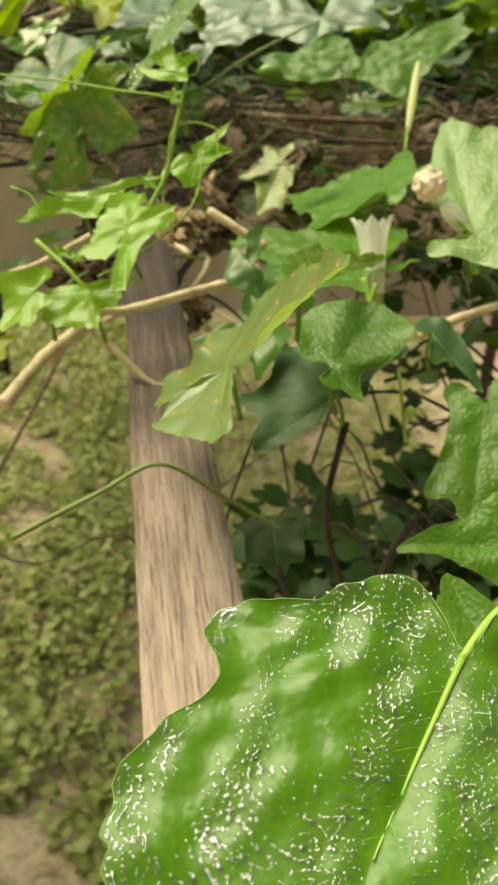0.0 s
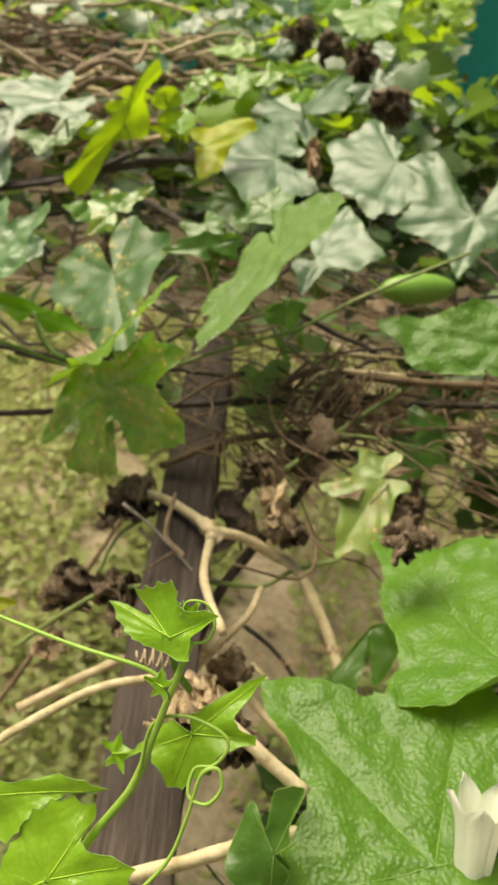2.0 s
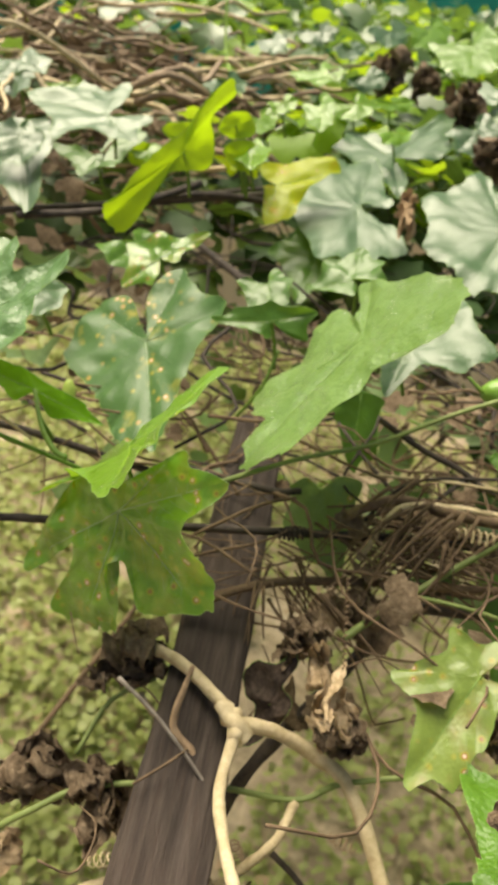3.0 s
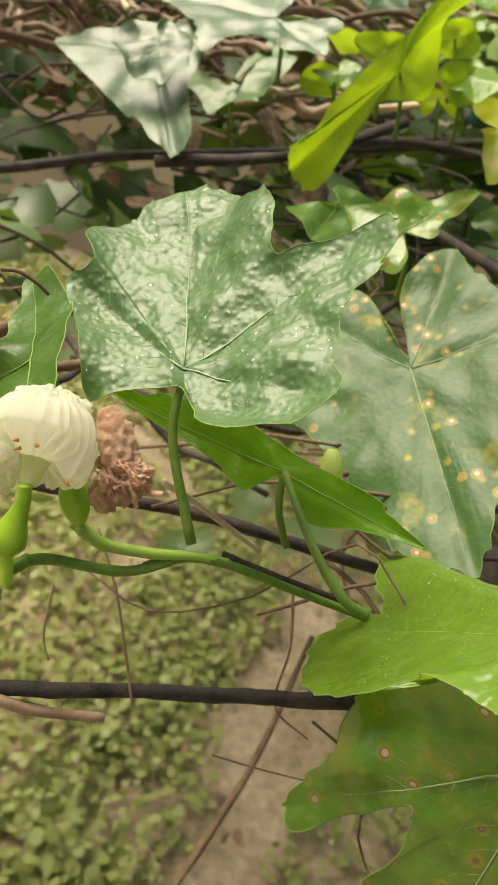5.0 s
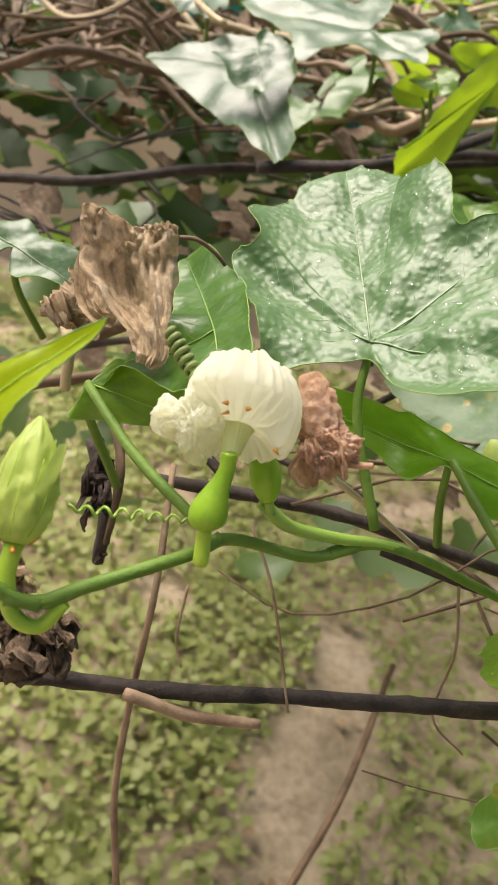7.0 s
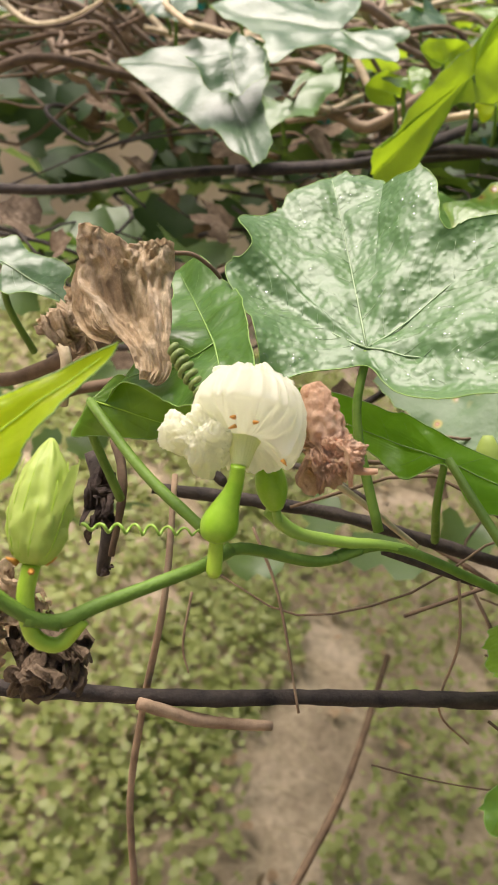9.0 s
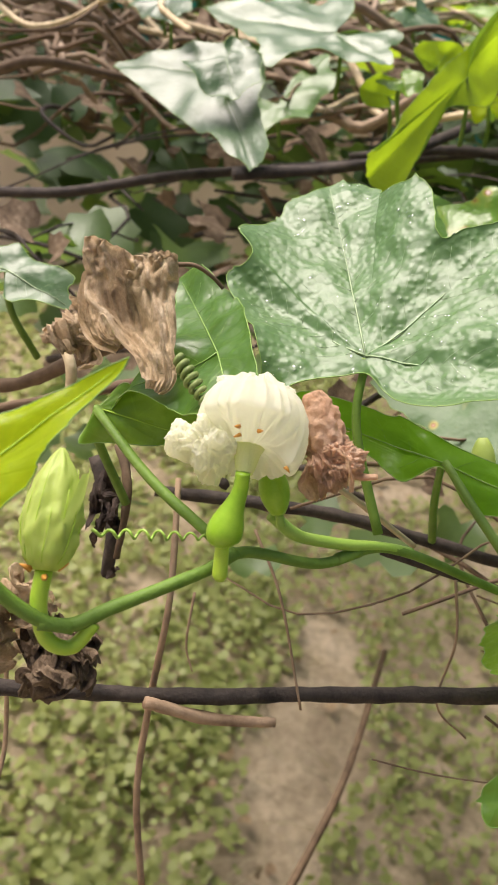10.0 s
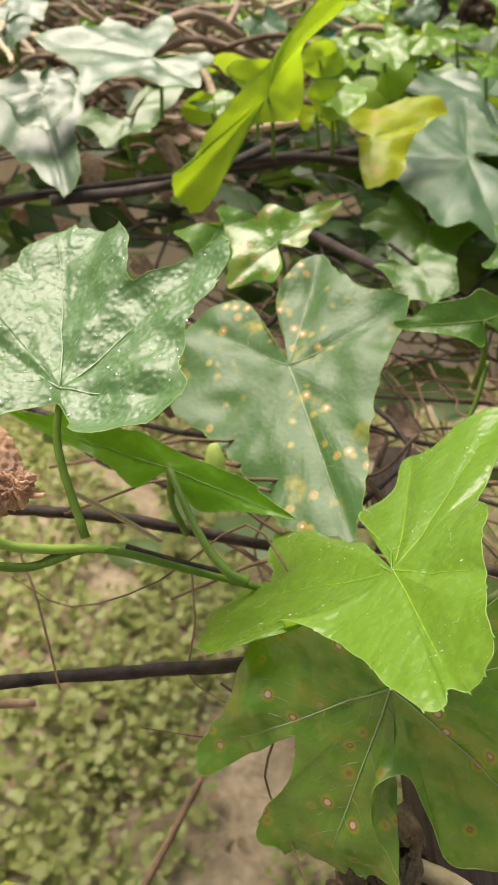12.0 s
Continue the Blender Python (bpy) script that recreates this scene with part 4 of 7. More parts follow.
leaf((-0.2765, 1.007, 2.0957), (-24, 12, -109), [(23, -116, 0), (26, -69, 0), (22, -10, 0), (28, 44, 0), (32, 78, 0), (29, 116, 0)], 'plain', 0.96, 'green lobed vine leaf on a thin stalk')
leaf((-0.1697, 1.0046, 2.0957), (-8, 27, -134), [(20, -131, 0), (18, -57, 0), (26, -1, 0), (29, 31, 0), (24, 67, 0), (23, 131, 0)], 'plain', 0.96, 'green lobed vine leaf on a thin stalk')

# ---- stems, dry leaves, flowers ----
def dry_material(name, a, b, c, share=0.12):
    m = Mat(name, 0.85, 0.25)
    n = m.noise(110, 6, 0.7)
    m.color(m.ramp(n, (0.28, a), (0.5, b), (0.74, c)))
    m.color(m.mix(m.ramp(m.noise(420, 5, 0.75), (0.35, (0.55, 0.55, 0.55)), (0.6, (0, 0, 0))), m.base, a))
    m.bump(m.noise(160, 4, 0.6), 0.7, 0.0022)
    m.bump(m.noise(380, 6, 0.75), 0.9, 0.0014)
    m.thin(m.base, share)
    return m.mat


DEAD = dry_material("dead leaf", (0.07, 0.048, 0.03), (0.2, 0.145, 0.092), (0.4, 0.31, 0.215))
DEAD_DARK = dry_material("black dead leaf", (0.03, 0.022, 0.018), (0.085, 0.062, 0.048), (0.19, 0.14, 0.11))
DEAD_PALE = dry_material("grey-brown dead leaf", (0.32, 0.23, 0.135), (0.64, 0.49, 0.31), (0.84, 0.72, 0.54), 0.3)
DEAD_TAN = dry_material("tan dead leaf", (0.28, 0.18, 0.10), (0.46, 0.33, 0.2), (0.6, 0.46, 0.3))
DEAD_RUST = dry_material("rusty withered petal", (0.56, 0.34, 0.2), (0.82, 0.58, 0.4), (0.93, 0.76, 0.58), 0.45)


def petal_material(name, a, b, share=0.3):
    m = Mat(name, 0.45, 0.4)
    m.color(m.mix(m.noise(300, 4), a, b))
    m.bump(m.noise(700, 4), 0.3, 0.0004)
    m.thin(m.base, share)
    return m.mat


CREAM = petal_material("cream petal", (0.87, 0.875, 0.69), (0.94, 0.94, 0.84), 0.68)
CREAM_GREEN = petal_material("greenish cream petal", (0.72, 0.78, 0.36), (0.84, 0.86, 0.55), 0.55)
WHITE_PETAL = petal_material("white petal", (0.78, 0.8, 0.62), (0.88, 0.88, 0.8))
BLUSH = petal_material("blush petal", (0.8, 0.66, 0.46), (0.9, 0.83, 0.64))
CALYX = petal_material("pale green calyx", (0.42, 0.55, 0.11), (0.58, 0.68, 0.22), 0.45)
OVARY = stem_material("green ovary", (0.17, 0.35, 0.012), (0.28, 0.48, 0.03), 0.34, 120, None, 0.05)
GOURD = stem_material("gourd skin", (0.12, 0.26, 0.03), (0.2, 0.36, 0.06), 0.35, 60, None, 0.05)
LIME = stem_material("lime stalk", (0.3, 0.5, 0.03), (0.42, 0.6, 0.06), 0.35, 90)
RUST = stem_material("orange sepal tip", (0.5, 0.2, 0.03), (0.65, 0.33, 0.06), 0.5, 200)


def stem(label, points, r0, r1, material, lumps=0.12, knots=(), name="vine_stem", steps=7):
    if name == "vine_stem":
        name = "green_vine" if material in (GREEN_STEM, PALE_GREEN) else "dry_vine"
    ob = tube(name, points, r0, r1, material, None, 10, lumps, (), steps)
    line = glide(points, steps)
    for k in knots:
        i = min(len(line) - 2, int(k * (len(line) - 1)))
        bm = bmesh.new()
        way = (line[i + 1] - line[i]).normalized()
        spread = [-1.0, -0.6, -0.2, 0.2, 0.6, 1.0]
        add_tube(bm, [line[i] + way * r0 * 2.2 * a for a in spread], r0 * 1.02, r0 * 1.02, 10, 0.25, (0.5,))
        part("node", bm, material, ob)
    return tagged(ob, label, "wire" if name == "trellis_wire" else "vine")


def coil(label, start, end, turns, radius, thick, material):
    a, b = Vector(start), Vector(end)
    way = (b - a).normalized()
    u = way.orthogonal().normalized()
    v = way.cross(u)
    line = []
    for i in range(turns * 12 + 1):
        t = i / (turns * 12)
        r = radius * (0.65 + 0.5 * math.sin(3.1 * t) + 0.25 * noise.noise(Vector((t * 7, radius * 900, 1))))
        w = 2 * math.pi * turns * t
        line.append(a.lerp(b, t) + (u * math.cos(w) + v * math.sin(w)) * r)
    bm = bmesh.new()
    add_tube(bm, line, thick, thick * 0.7, 6)
    return tagged(part("tendril", bm, material), label, "tendril")


def petal_sheet(bm, rows):
    made = [[bm.verts.new(v) for v in row] for row in rows]
    for p, q in zip(made, made[1:]):
        for k in range(len(p) - 1):
            bm.faces.new((p[k], p[k + 1], q[k + 1], q[k]))


def drape(bm, spine, widths, side, seed, bulge=0.3, folds=1.0):
    """A dry sheet that hangs along a line, folded lengthwise."""
    line = glide(spine, 10)
    n = len(line)
    side = Vector(side).normalized()
    rows = []
    for i, p in enumerate(line):
        u = i / (n - 1)
        k = min(int(u * (len(widths) - 1)), len(widths) - 2)
        f = u * (len(widths) - 1) - k
        w = widths[k] * (1 - f) + widths[k + 1] * f
        way = (line[min(i + 1, n - 1)] - line[max(i - 1, 0)]).normalized()
        across = (side - way * side.dot(way)).normalized()
        out = across.cross(way)
        row = []
        for j in range(45):
            v = j / 22 - 1
            crease = math.sin(v * 5 + seed + u * 1.5) * 0.07 + 0.10 * noise.noise(Vector((v * 2.2, u * 3, seed))) + 0.06 * noise.noise(Vector((v * 6, u * 8, seed))) - 0.09 * abs(noise.noise(Vector((v * 7, u * 9, seed + 4)))) - 0.05 * abs(noise.noise(Vector((v * 15, u * 17, seed + 8))))
            torn = 1 + 0.12 * noise.noise(Vector((v * 0.5 + 3, u * 9, seed)))
            row.append(p + across * w * 0.5 * v * torn + out * w * (bulge * (1 - v * v) + folds * crease) + way * 0.06 * w * noise.noise(Vector((v * 4, seed, u))))
        rows.append(row)
    petal_sheet(bm, rows)


dead_count = [0]


def dead_leaf(label, centre, right, down, material, crumple=0.5):
    """A dry leaf: torn, rolled and folded strips of one shrivelled blade."""
    dead_count[0] += 1
    rng = random.Random(dead_count[0] * 53)
    c, x, y = Vector(centre), Vector(right) * 1.25, Vector(down) * 1.25
    z = x.cross(y).normalized() * (x.length + y.length) / 2
    thing = tagged(new("dry_leaf"), label, "dry leaf")
    flat, rolled = bmesh.new(), bmesh.new()
    for k in range(10):
        a = rng.uniform(0, 6.28)
        long = rng.uniform(0.7, 1.15)
        start = c + (x * rng.gauss(0, 0.25) + y * rng.gauss(-0.2, 0.25) + z * rng.gauss(0, 0.2))
        way = x * math.cos(a) * 0.6 + y * (0.55 + 0.5 * math.sin(a)) + z * rng.gauss(0, 0.35)
        spine = [start - way * 0.5 * long, start - way * 0.1 * long + z * rng.gauss(0, 0.25), start + way * 0.3 * long + x * rng.gauss(0, 0.2), start + way * 0.55 * long + z * rng.gauss(0, 0.35)]
        w = x.length * rng.uniform(0.4, 1.0)
        side = x * math.cos(a + 1.3) + y * 0.4 * math.sin(a) + z * rng.gauss(0, 0.6)
        drape(flat if k < 6 else rolled, spine, [w * 0.5, w, w * rng.uniform(0.8, 1.2), w * 0.75, w * 0.35], side, rng.uniform(0, 50), rng.uniform(-0.4, 0.5), 1.0 + 2.2 * crumple)
    part("blade", flat, material, thing)
    part("curled_edge", rolled, material, thing, "rolled brittle edge")
    return thing


def lathe(name, axis, radii, material, parent, ribs=0, rib_depth=0.0, rough=0.0, sides=28, label=""):
    """A round body along a line with a radius at each point."""
    line = [Vector(p) for p in axis]
    bm = bmesh.new()
    rings = []
    n = len(line)
    side = Vector((1, 0.2, 0.1))
    for i, p in enumerate(line):
        way = (line[min(i + 1, n - 1)] - line[max(i - 1, 0)]).normalized()
        side = (side - way * side.dot(way)).normalized()
        up = way.cross(side)
        ring = []
        for s in range(sides):
            a = 2 * math.pi * s / sides
            r = radii[i] * (1 + rib_depth * (math.cos(a * ribs) if ribs else 0))
            r *= 1 + rough * noise.noise(Vector((math.cos(a) * 3, math.sin(a) * 3, i * 0.5)))
            ring.append(bm.verts.new(p + (side * math.cos(a) + up * math.sin(a)) * r))
        rings.append(ring)
    for a, b in zip(rings, rings[1:]):
        for s in range(sides):
            bm.faces.new((a[s], a[(s + 1) % sides], b[(s + 1) % sides], b[s]))
    bm.faces.new(rings[0][::-1])
    bm.faces.new(rings[-1])
    return part(name, bm, material, parent, label)


def along(a, b, n):
    a, b = Vector(a), Vector(b)
    return [a.lerp(b, i / (n - 1)) for i in range(n)]


def sepal(parent, place, way, size=0.0025, material=None):
    p = Vector(place)
    bm = bmesh.new()
    add_tube(bm, [p, p + Vector(way) * size * 0.6, p + Vector(way) * size], size * 0.28, size * 0.05, 6)
    return part("sepal", bm, material or RUST, parent, "tiny orange pointed sepal")


def rumple(name, centre, size, material, parent, seed=0.0, fine=6, label="", crisp=1.0):
    """A lump of crumpled tissue."""
    c = Vector(centre)
    bm = bmesh.new()
    bmesh.ops.create_icosphere(bm, subdivisions=fine, radius=1)
    for v in bm.verts:
        n = v.co.normalized()
        q = n + Vector((seed, 0, 0))
        r = 1 + 0.5 * noise.noise(q * 1.3) - 0.34 * abs(noise.noise(q * 3.1)) + crisp * (0.08 * noise.noise(q * 14) - 0.22 * abs(noise.noise(q * 6.7)))
        v.co = c + Vector((n.x * r * size[0], n.y * r * size[1], n.z * r * size[2]))
    return part(name, bm, material, parent, label)


def withered_flower(base, top, belly, neck, foot, fluff, tips):
    thing = tagged(new("withered_flower"), "cream withered flower with a pleated crumpled corolla on a green ovary", "flower")
    b, t = Vector(base), Vector(top)
    h = (t - b).length
    way = (t - b).normalized()
    side = way.orthogonal().normalized()
    up = way.cross(side)
    sides = 260

    open_side = math.atan2(up.dot(Vector((-0.02, -0.87, 0.5))), side.dot(Vector((-0.02, -0.87, 0.5))))

    def sheet(hung, raised, steps, fringe, pleat, rough):
        """A pleated round of tissue along a curve of (height, radius): it hangs all round but for the side where it parts."""
        low, high = [glide([(u, r, 0) for u, r in p], steps) for p in (hung, raised)]
        n = len(low)
        bm = bmesh.new()
        rings = []
        for i in range(n):
            s = i / (n - 1)
            ring = []
            for k in range(sides):
                a = 2 * math.pi * k / sides
                c = Vector((math.cos(a), math.sin(a), 0))
                w = 1 / (1 + math.exp(-(math.cos(a - open_side) - 0.45 + 0.25 * noise.noise(c * 3)) * 9))
                q = low[i].lerp(high[i], w)
                bent = a + 0.12 * noise.noise(Vector((c.x * 2, c.y * 2, s * 3)))
                fold = 1 - 2 * abs(math.sin(bent * 12 + 2.2 * noise.noise(c * 1.7)))
                fine = rough * (0.006 * noise.noise(Vector((c.x * 24, c.y * 24, s * 34))) + 0.003 * noise.noise(Vector((c.x * 50, c.y * 50, s * 60))))
                broad = rough * 0.09 * noise.noise(Vector((c.x * 1.8, c.y * 1.8, s * 1.4 + 4)))
                late = max(0.0, (s - fringe) / (1 - fringe)) if fringe < 1 else 0.0
                ruffle = late * (0.16 * noise.noise(Vector((c.x * 3.5, c.y * 3.5, s * 5))) + 0.1 * noise.noise(Vector((c.x * 9, c.y * 9, s * 16))))
                lift = late * (0.12 * noise.noise(Vector((c.x * 4, c.y * 4, 3 + s * 6))) + 0.08 * noise.noise(Vector((c.x * 11, c.y * 11, 7 + s * 14))))
                edge = math.exp(-((s - 0.25) / 0.13) ** 2)
                lift += rough * edge * (0.06 * noise.noise(Vector((c.x * 4, c.y * 4, 9))) + 0.05 * noise.noise(Vector((c.x * 9, c.y * 9, 12))))
                r = max(0.008, q.y * (1 + broad) + pleat * fold * min(1, 0.15 + s * 2.2) * (0.7 + 0.6 * noise.noise(c * 5)) + fine + ruffle * min(1, q.y * 5))
                ring.append(bm.verts.new(b + way * h * (q.x + lift) + (side * c.x + up * c.y) * h * r))
            rings.append(ring)
        for p, q in zip(rings, rings[1:]):
            for k in range(sides):
                bm.faces.new((p[k], p[(k + 1) % sides], q[(k + 1) % sides], q[k]))
        bm.faces.new(rings[-1])
        bmesh.ops.recalc_face_normals(bm, faces=bm.faces[:])
        return bm, [v.co.copy() for ring in rings for v in ring]

    crown = [(0.56, 0.565), (0.70, 0.535), (0.82, 0.475), (0.91, 0.39), (0.97, 0.28), (1.0, 0.15), (0.96, 0.03)]
    cone = [(0.0, 0.085), (0.07, 0.105), (0.16, 0.125), (0.24, 0.15), (0.30, 0.185)]
    cup, shell = sheet(cone, cone, 5, 2.0, 0.003, 0.0)
    part("calyx", cup, CREAM_GREEN, thing, "smooth greenish cream cup")
    puff, skin = sheet([(0.28, 0.165), (0.25, 0.28), (0.16, 0.39), (0.10, 0.46), (0.15, 0.525), (0.28, 0.56), (0.42, 0.575)] + crown, [(0.28, 0.165), (0.30, 0.22), (0.33, 0.29), (0.37, 0.36), (0.41, 0.42), (0.46, 0.475), (0.51, 0.52)] + crown, 6, 0.66, 0.03, 1.0)
    part("corolla", puff, CREAM, thing, "pleated crumpled cream corolla")
    for k, shift in enumerate(((-0.0052, -0.0005, -0.0022), (-0.0018, 0.001, -0.0008), (0.0028, 0.0012, -0.0008), (0.0055, 0.002, -0.003))):
        rumple("frill", t + Vector(shift), (0.0036, 0.003, 0.0024), CREAM, thing, 5.0 + 3 * k, 5, crisp=1.1, label="crumpled petal tip")
    f = Vector(fluff)
    rumple("petal", f + Vector((0.0012, 0, 0.0012)), (0.0062, 0.0048, 0.0074), CREAM, thing, 3.0, label="rumpled fallen cream petal", crisp=0.5)
    rumple("petal", f + Vector((-0.0045, 0.0012, 0.0005)), (0.0044, 0.0036, 0.005), CREAM, thing, 13.0, 5, label="rumpled fallen cream petal", crisp=0.7)
    line = glide(belly, 10)
    n = len(line)

    def girth(u):
        return 0.0016 + 0.0024 * math.exp(-((u - 0.70) / 0.27) ** 2) - (0.0015 * ((u - 0.86) / 0.14) ** 2 if u > 0.86 else 0)

    lathe("ovary", line, [girth(i / (n - 1)) for i in range(n)], OVARY, thing, label="smooth bright green swollen ovary")
    line = glide([neck, Vector(neck).lerp(Vector(foot), 0.5), foot], 4)
    n = len(line)
    lathe("stub", line, [0.0015 + 0.0003 * i / n if i < n - 1 else 0.0011 for i in range(n)], LIME, thing, label="yellow-green stalk end")
    for place, aim in tips:
        at = min(shell + skin, key=lambda v: (v - Vector(place)).length)
        sepal(thing, at, aim, 0.0019)
    return thing


def brown_flower(tube_at, head_at, tip_a, tip_b):
    thing = tagged(new("withered_flower"), "shrivelled fuzzy light brown withered flower beside a leaf stalk", "flower")
    a, h = Vector(tube_at), Vector(head_at)
    line = glide([a + (a - h) * 0.5, a, a.lerp(h, 0.55), h], 10)
    n = len(line)
    lathe("corolla_tube", line, [0.0042 * max(0.15, math.sin(math.pi * min(1, 0.08 + 0.8 * i / n)) ** 0.5) for i in range(n)], DEAD_RUST, thing, ribs=5, rib_depth=0.05, rough=0.22, sides=60)
    rumple("corolla", head_at, (0.0074, 0.005, 0.0064), DEAD_RUST, thing, 11.0, crisp=1.5, label="crumpled brown petals")
    bm = bmesh.new()
    drape(bm, [h + Vector((-0.004, -0.002, 0.003)), h + Vector((0, -0.005, 0.001)), h + Vector((0.003, -0.004, -0.004))], [0.004, 0.009, 0.006], (1, 0.1, 0.3), 5.0, 0.3, 3.0)
    drape(bm, [h + Vector((-0.002, -0.003, 0.0)), h + Vector((-0.003, -0.004, -0.004)), h + Vector((-0.001, -0.003, -0.0085))], [0.007, 0.008, 0.002], (1, 0.1, -0.3), 8.0, 0.3, 3.0)
    part("petal", bm, DEAD_RUST, thing, "torn dry petal lobes")
    bm = bmesh.new()
    add_tube(bm, glide([h, tip_a, Vector(tip_a).lerp(Vector(tip_b), 0.5) + Vector((0, 0, -0.0006)), tip_b], 6), 0.0016, 0.0006, 8, 0.3)
    part("style", bm, DEAD_RUST, thing)
    rng = random.Random(77)
    bm = bmesh.new()
    for k in range(260):
        root = line[rng.randrange(n // 3, n)] if k % 2 else h
        d = Vector((rng.gauss(0, 1), rng.gauss(0, 1), rng.gauss(0, 1))).normalized()
        p = root + d * (0.0036 if k % 2 else 0.0046)
        add_tube(bm, [p, p + d * rng.uniform(0.0008, 0.002)], 0.00005, 0.00003, 3)
    tagged(part("fuzz", bm, DEAD_RUST, thing, "fine pale hairs"), kind="stuff")
    return thing


def hanging_leaf(label, main, curl, side):
    thing = tagged(new("dry_leaf"), label, "dry leaf")
    bm = bmesh.new()
    drape(bm, *main, side, 1.7, 0.3, 2.1)
    part("blade", bm, DEAD_PALE, thing)
    bm = bmesh.new()
    drape(bm, *curl, side, 4.1, 0.5, 2.0)
    part("curled_edge", bm, DEAD_PALE, thing)
    return thing


def ovary(top, bottom, radius, label):
    thing = tagged(new("flower_bud"), label, "bud")
    line = along(top, bottom, 14)
    lathe("body", line, [radius * max(0.12, math.sin(math.pi * (0.06 + 0.86 * i / 13)) ** 0.6) for i in range(14)], OVARY if "fruit" in label else CREAM_GREEN if "hanging" in label else CALYX, thing, ribs=5, rib_depth=0.03)
    tip = Vector(bottom) + (Vector(bottom) - Vector(top)) * 0.25
    tube("stalk", [bottom, tip], radius * 0.3, radius * 0.3, PALE_GREEN, thing)
    return thing


def flower_bud(base, top, a, b, c):
    thing = tagged(new("flower_bud"), "pale green ribbed closed flower bud on a curved stalk", "bud")
    line = along(base, top, 22)
    prof = [r * 0.86 for r in (0.0026, 0.0042, 0.0052, 0.0058, 0.0062, 0.0065, 0.0067, 0.0068, 0.0068, 0.0067, 0.0066, 0.0064, 0.0062, 0.0059, 0.0055, 0.0051, 0.0046, 0.004, 0.0033, 0.0025, 0.0016, 0.0006)]
    lathe("calyx", line, prof, CALYX, thing, ribs=6, rib_depth=0.08, rough=0.16, sides=64)
    bm = bmesh.new()
    root, d = Vector(base), Vector(top) - Vector(base)
    u, w = d.orthogonal().normalized(), d.normalized().cross(d.orthogonal().normalized())
    for k in range(14):
        turn = 2 * math.pi * k / 14
        points = [root + d * (0.06 + 0.055 * i) + (u * math.cos(turn + 0.02 * i) + w * math.sin(turn + 0.02 * i)) * (prof[1 + min(i, 18)] * 1.02 + 0.0001) for i in range(9 + (k % 3) * 3)]
        add_tube(bm, points, 0.00014, 0.00006, 4)
    part("vein_web", bm, LIME, thing, "fine green ribs")
    # a flap that stands off the side
    t, d = Vector(top), (Vector(top) - Vector(base))
    bm = bmesh.new()
    rows = []
    for i in range(9):
        u = i / 8
        mid = Vector(base) + d * (0.3 + 0.62 * u) + Vector((0.0050 + 0.0024 * u, -0.002, 0))
        w = 0.0056 * math.sin(math.pi * (0.15 + 0.8 * (1 - u))) * (1 - 0.35 * u)
        rows.append([bm.verts.new(mid + Vector((0, k * w, 0)) + Vector((-0.0009 * abs(k) ** 2, 0, 0))) for k in (-1, -0.5, 0, 0.5, 1)])
    for p, q in zip(rows, rows[1:]):
        for k in range(4):
            bm.faces.new((p[k], p[k + 1], q[k + 1], q[k]))
    part("petal_flap", bm, CALYX, thing, "loose pale green flap")
    tube("stalk", [base, a, b, c, Vector(c) + Vector((0.003, 0.004, 0.0045))], 0.0019, 0.0015, LIME, thing, 12)
    for k in range(4):
        w = 2 * math.pi * k / 4 + 0.5
        sepal(thing, Vector(base) + Vector((math.cos(w), math.sin(w), 0.15)) * 0.0026, (math.cos(w) * 0.8, math.sin(w) * 0.8, 0.5), 0.0028)
    return thing


def white_flower(base, top):
    thing = tagged(new("white_flower"), "half-open white trumpet flower with yellow-green veins", "flower")
    b, t = Vector(base), Vector(top)
    way = (t - b).normalized()
    side = way.orthogonal().normalized()
    up = way.cross(side)
    h = (t - b).length
    for k in range(5):
        bm = bmesh.new()
        rows = []
        for i in range(15):
            u = i / 14
            r = h * (0.13 + 0.05 * u + 0.10 * u ** 5)
            half = (math.pi / 5 + 0.08) * (1 if u < 0.82 else max(0.03, 1 - ((u - 0.82) / 0.18) ** 1.2))
            row = []
            for j in range(9):
                a = 2 * math.pi * k / 5 + half * (j - 4) / 4
                rr = r * (1 + 0.09 * math.cos((j - 4) * 0.8) + (0.02 if k % 2 else 0) + 0.02 * math.sin(j * 2.6 + u * 3))
                row.append(b + way * h * (0.02 + 1.0 * u ) + (side * math.cos(a) + up * math.sin(a)) * rr)
            rows.append(row)
        petal_sheet(bm, rows)
        part("petal", bm, WHITE_PETAL, thing)
    lathe("ovary", along(b - way * h * 0.28, b + way * h * 0.06, 10), [0.003, 0.0042, 0.005, 0.0055, 0.0056, 0.0056, 0.0055, 0.0055, 0.0056, 0.0056], CALYX, thing, ribs=5, rib_depth=0.06)
    return thing


def wilted_flower(foot, mid, head):
    thing = tagged(new("wilted_flower"), "wilted blush and cream flower over a leaf", "flower")
    line = glide([foot, mid, Vector(mid).lerp(Vector(head), 0.4)], 8)
    n = len(line)
    lathe("ovary", line, [0.0025 + 0.0038 * math.sin(math.pi * min(1, 0.15 + 0.8 * i / (n - 1))) for i in range(n)], CREAM, thing, ribs=6, rib_depth=0.04)
    bm = bmesh.new()
    bmesh.ops.create_icosphere(bm, subdivisions=5, radius=1)
    for v in bm.verts:
        q = v.co.normalized()
        v.co = Vector(head) + q * 0.0095 * (1 + 0.3 * noise.noise(q * 2.3) + 0.22 * abs(noise.noise(q * 4.6)) + 0.08 * noise.noise(q * 11))
    part("corolla", bm, BLUSH, thing, "rumpled blush corolla")
    return thing


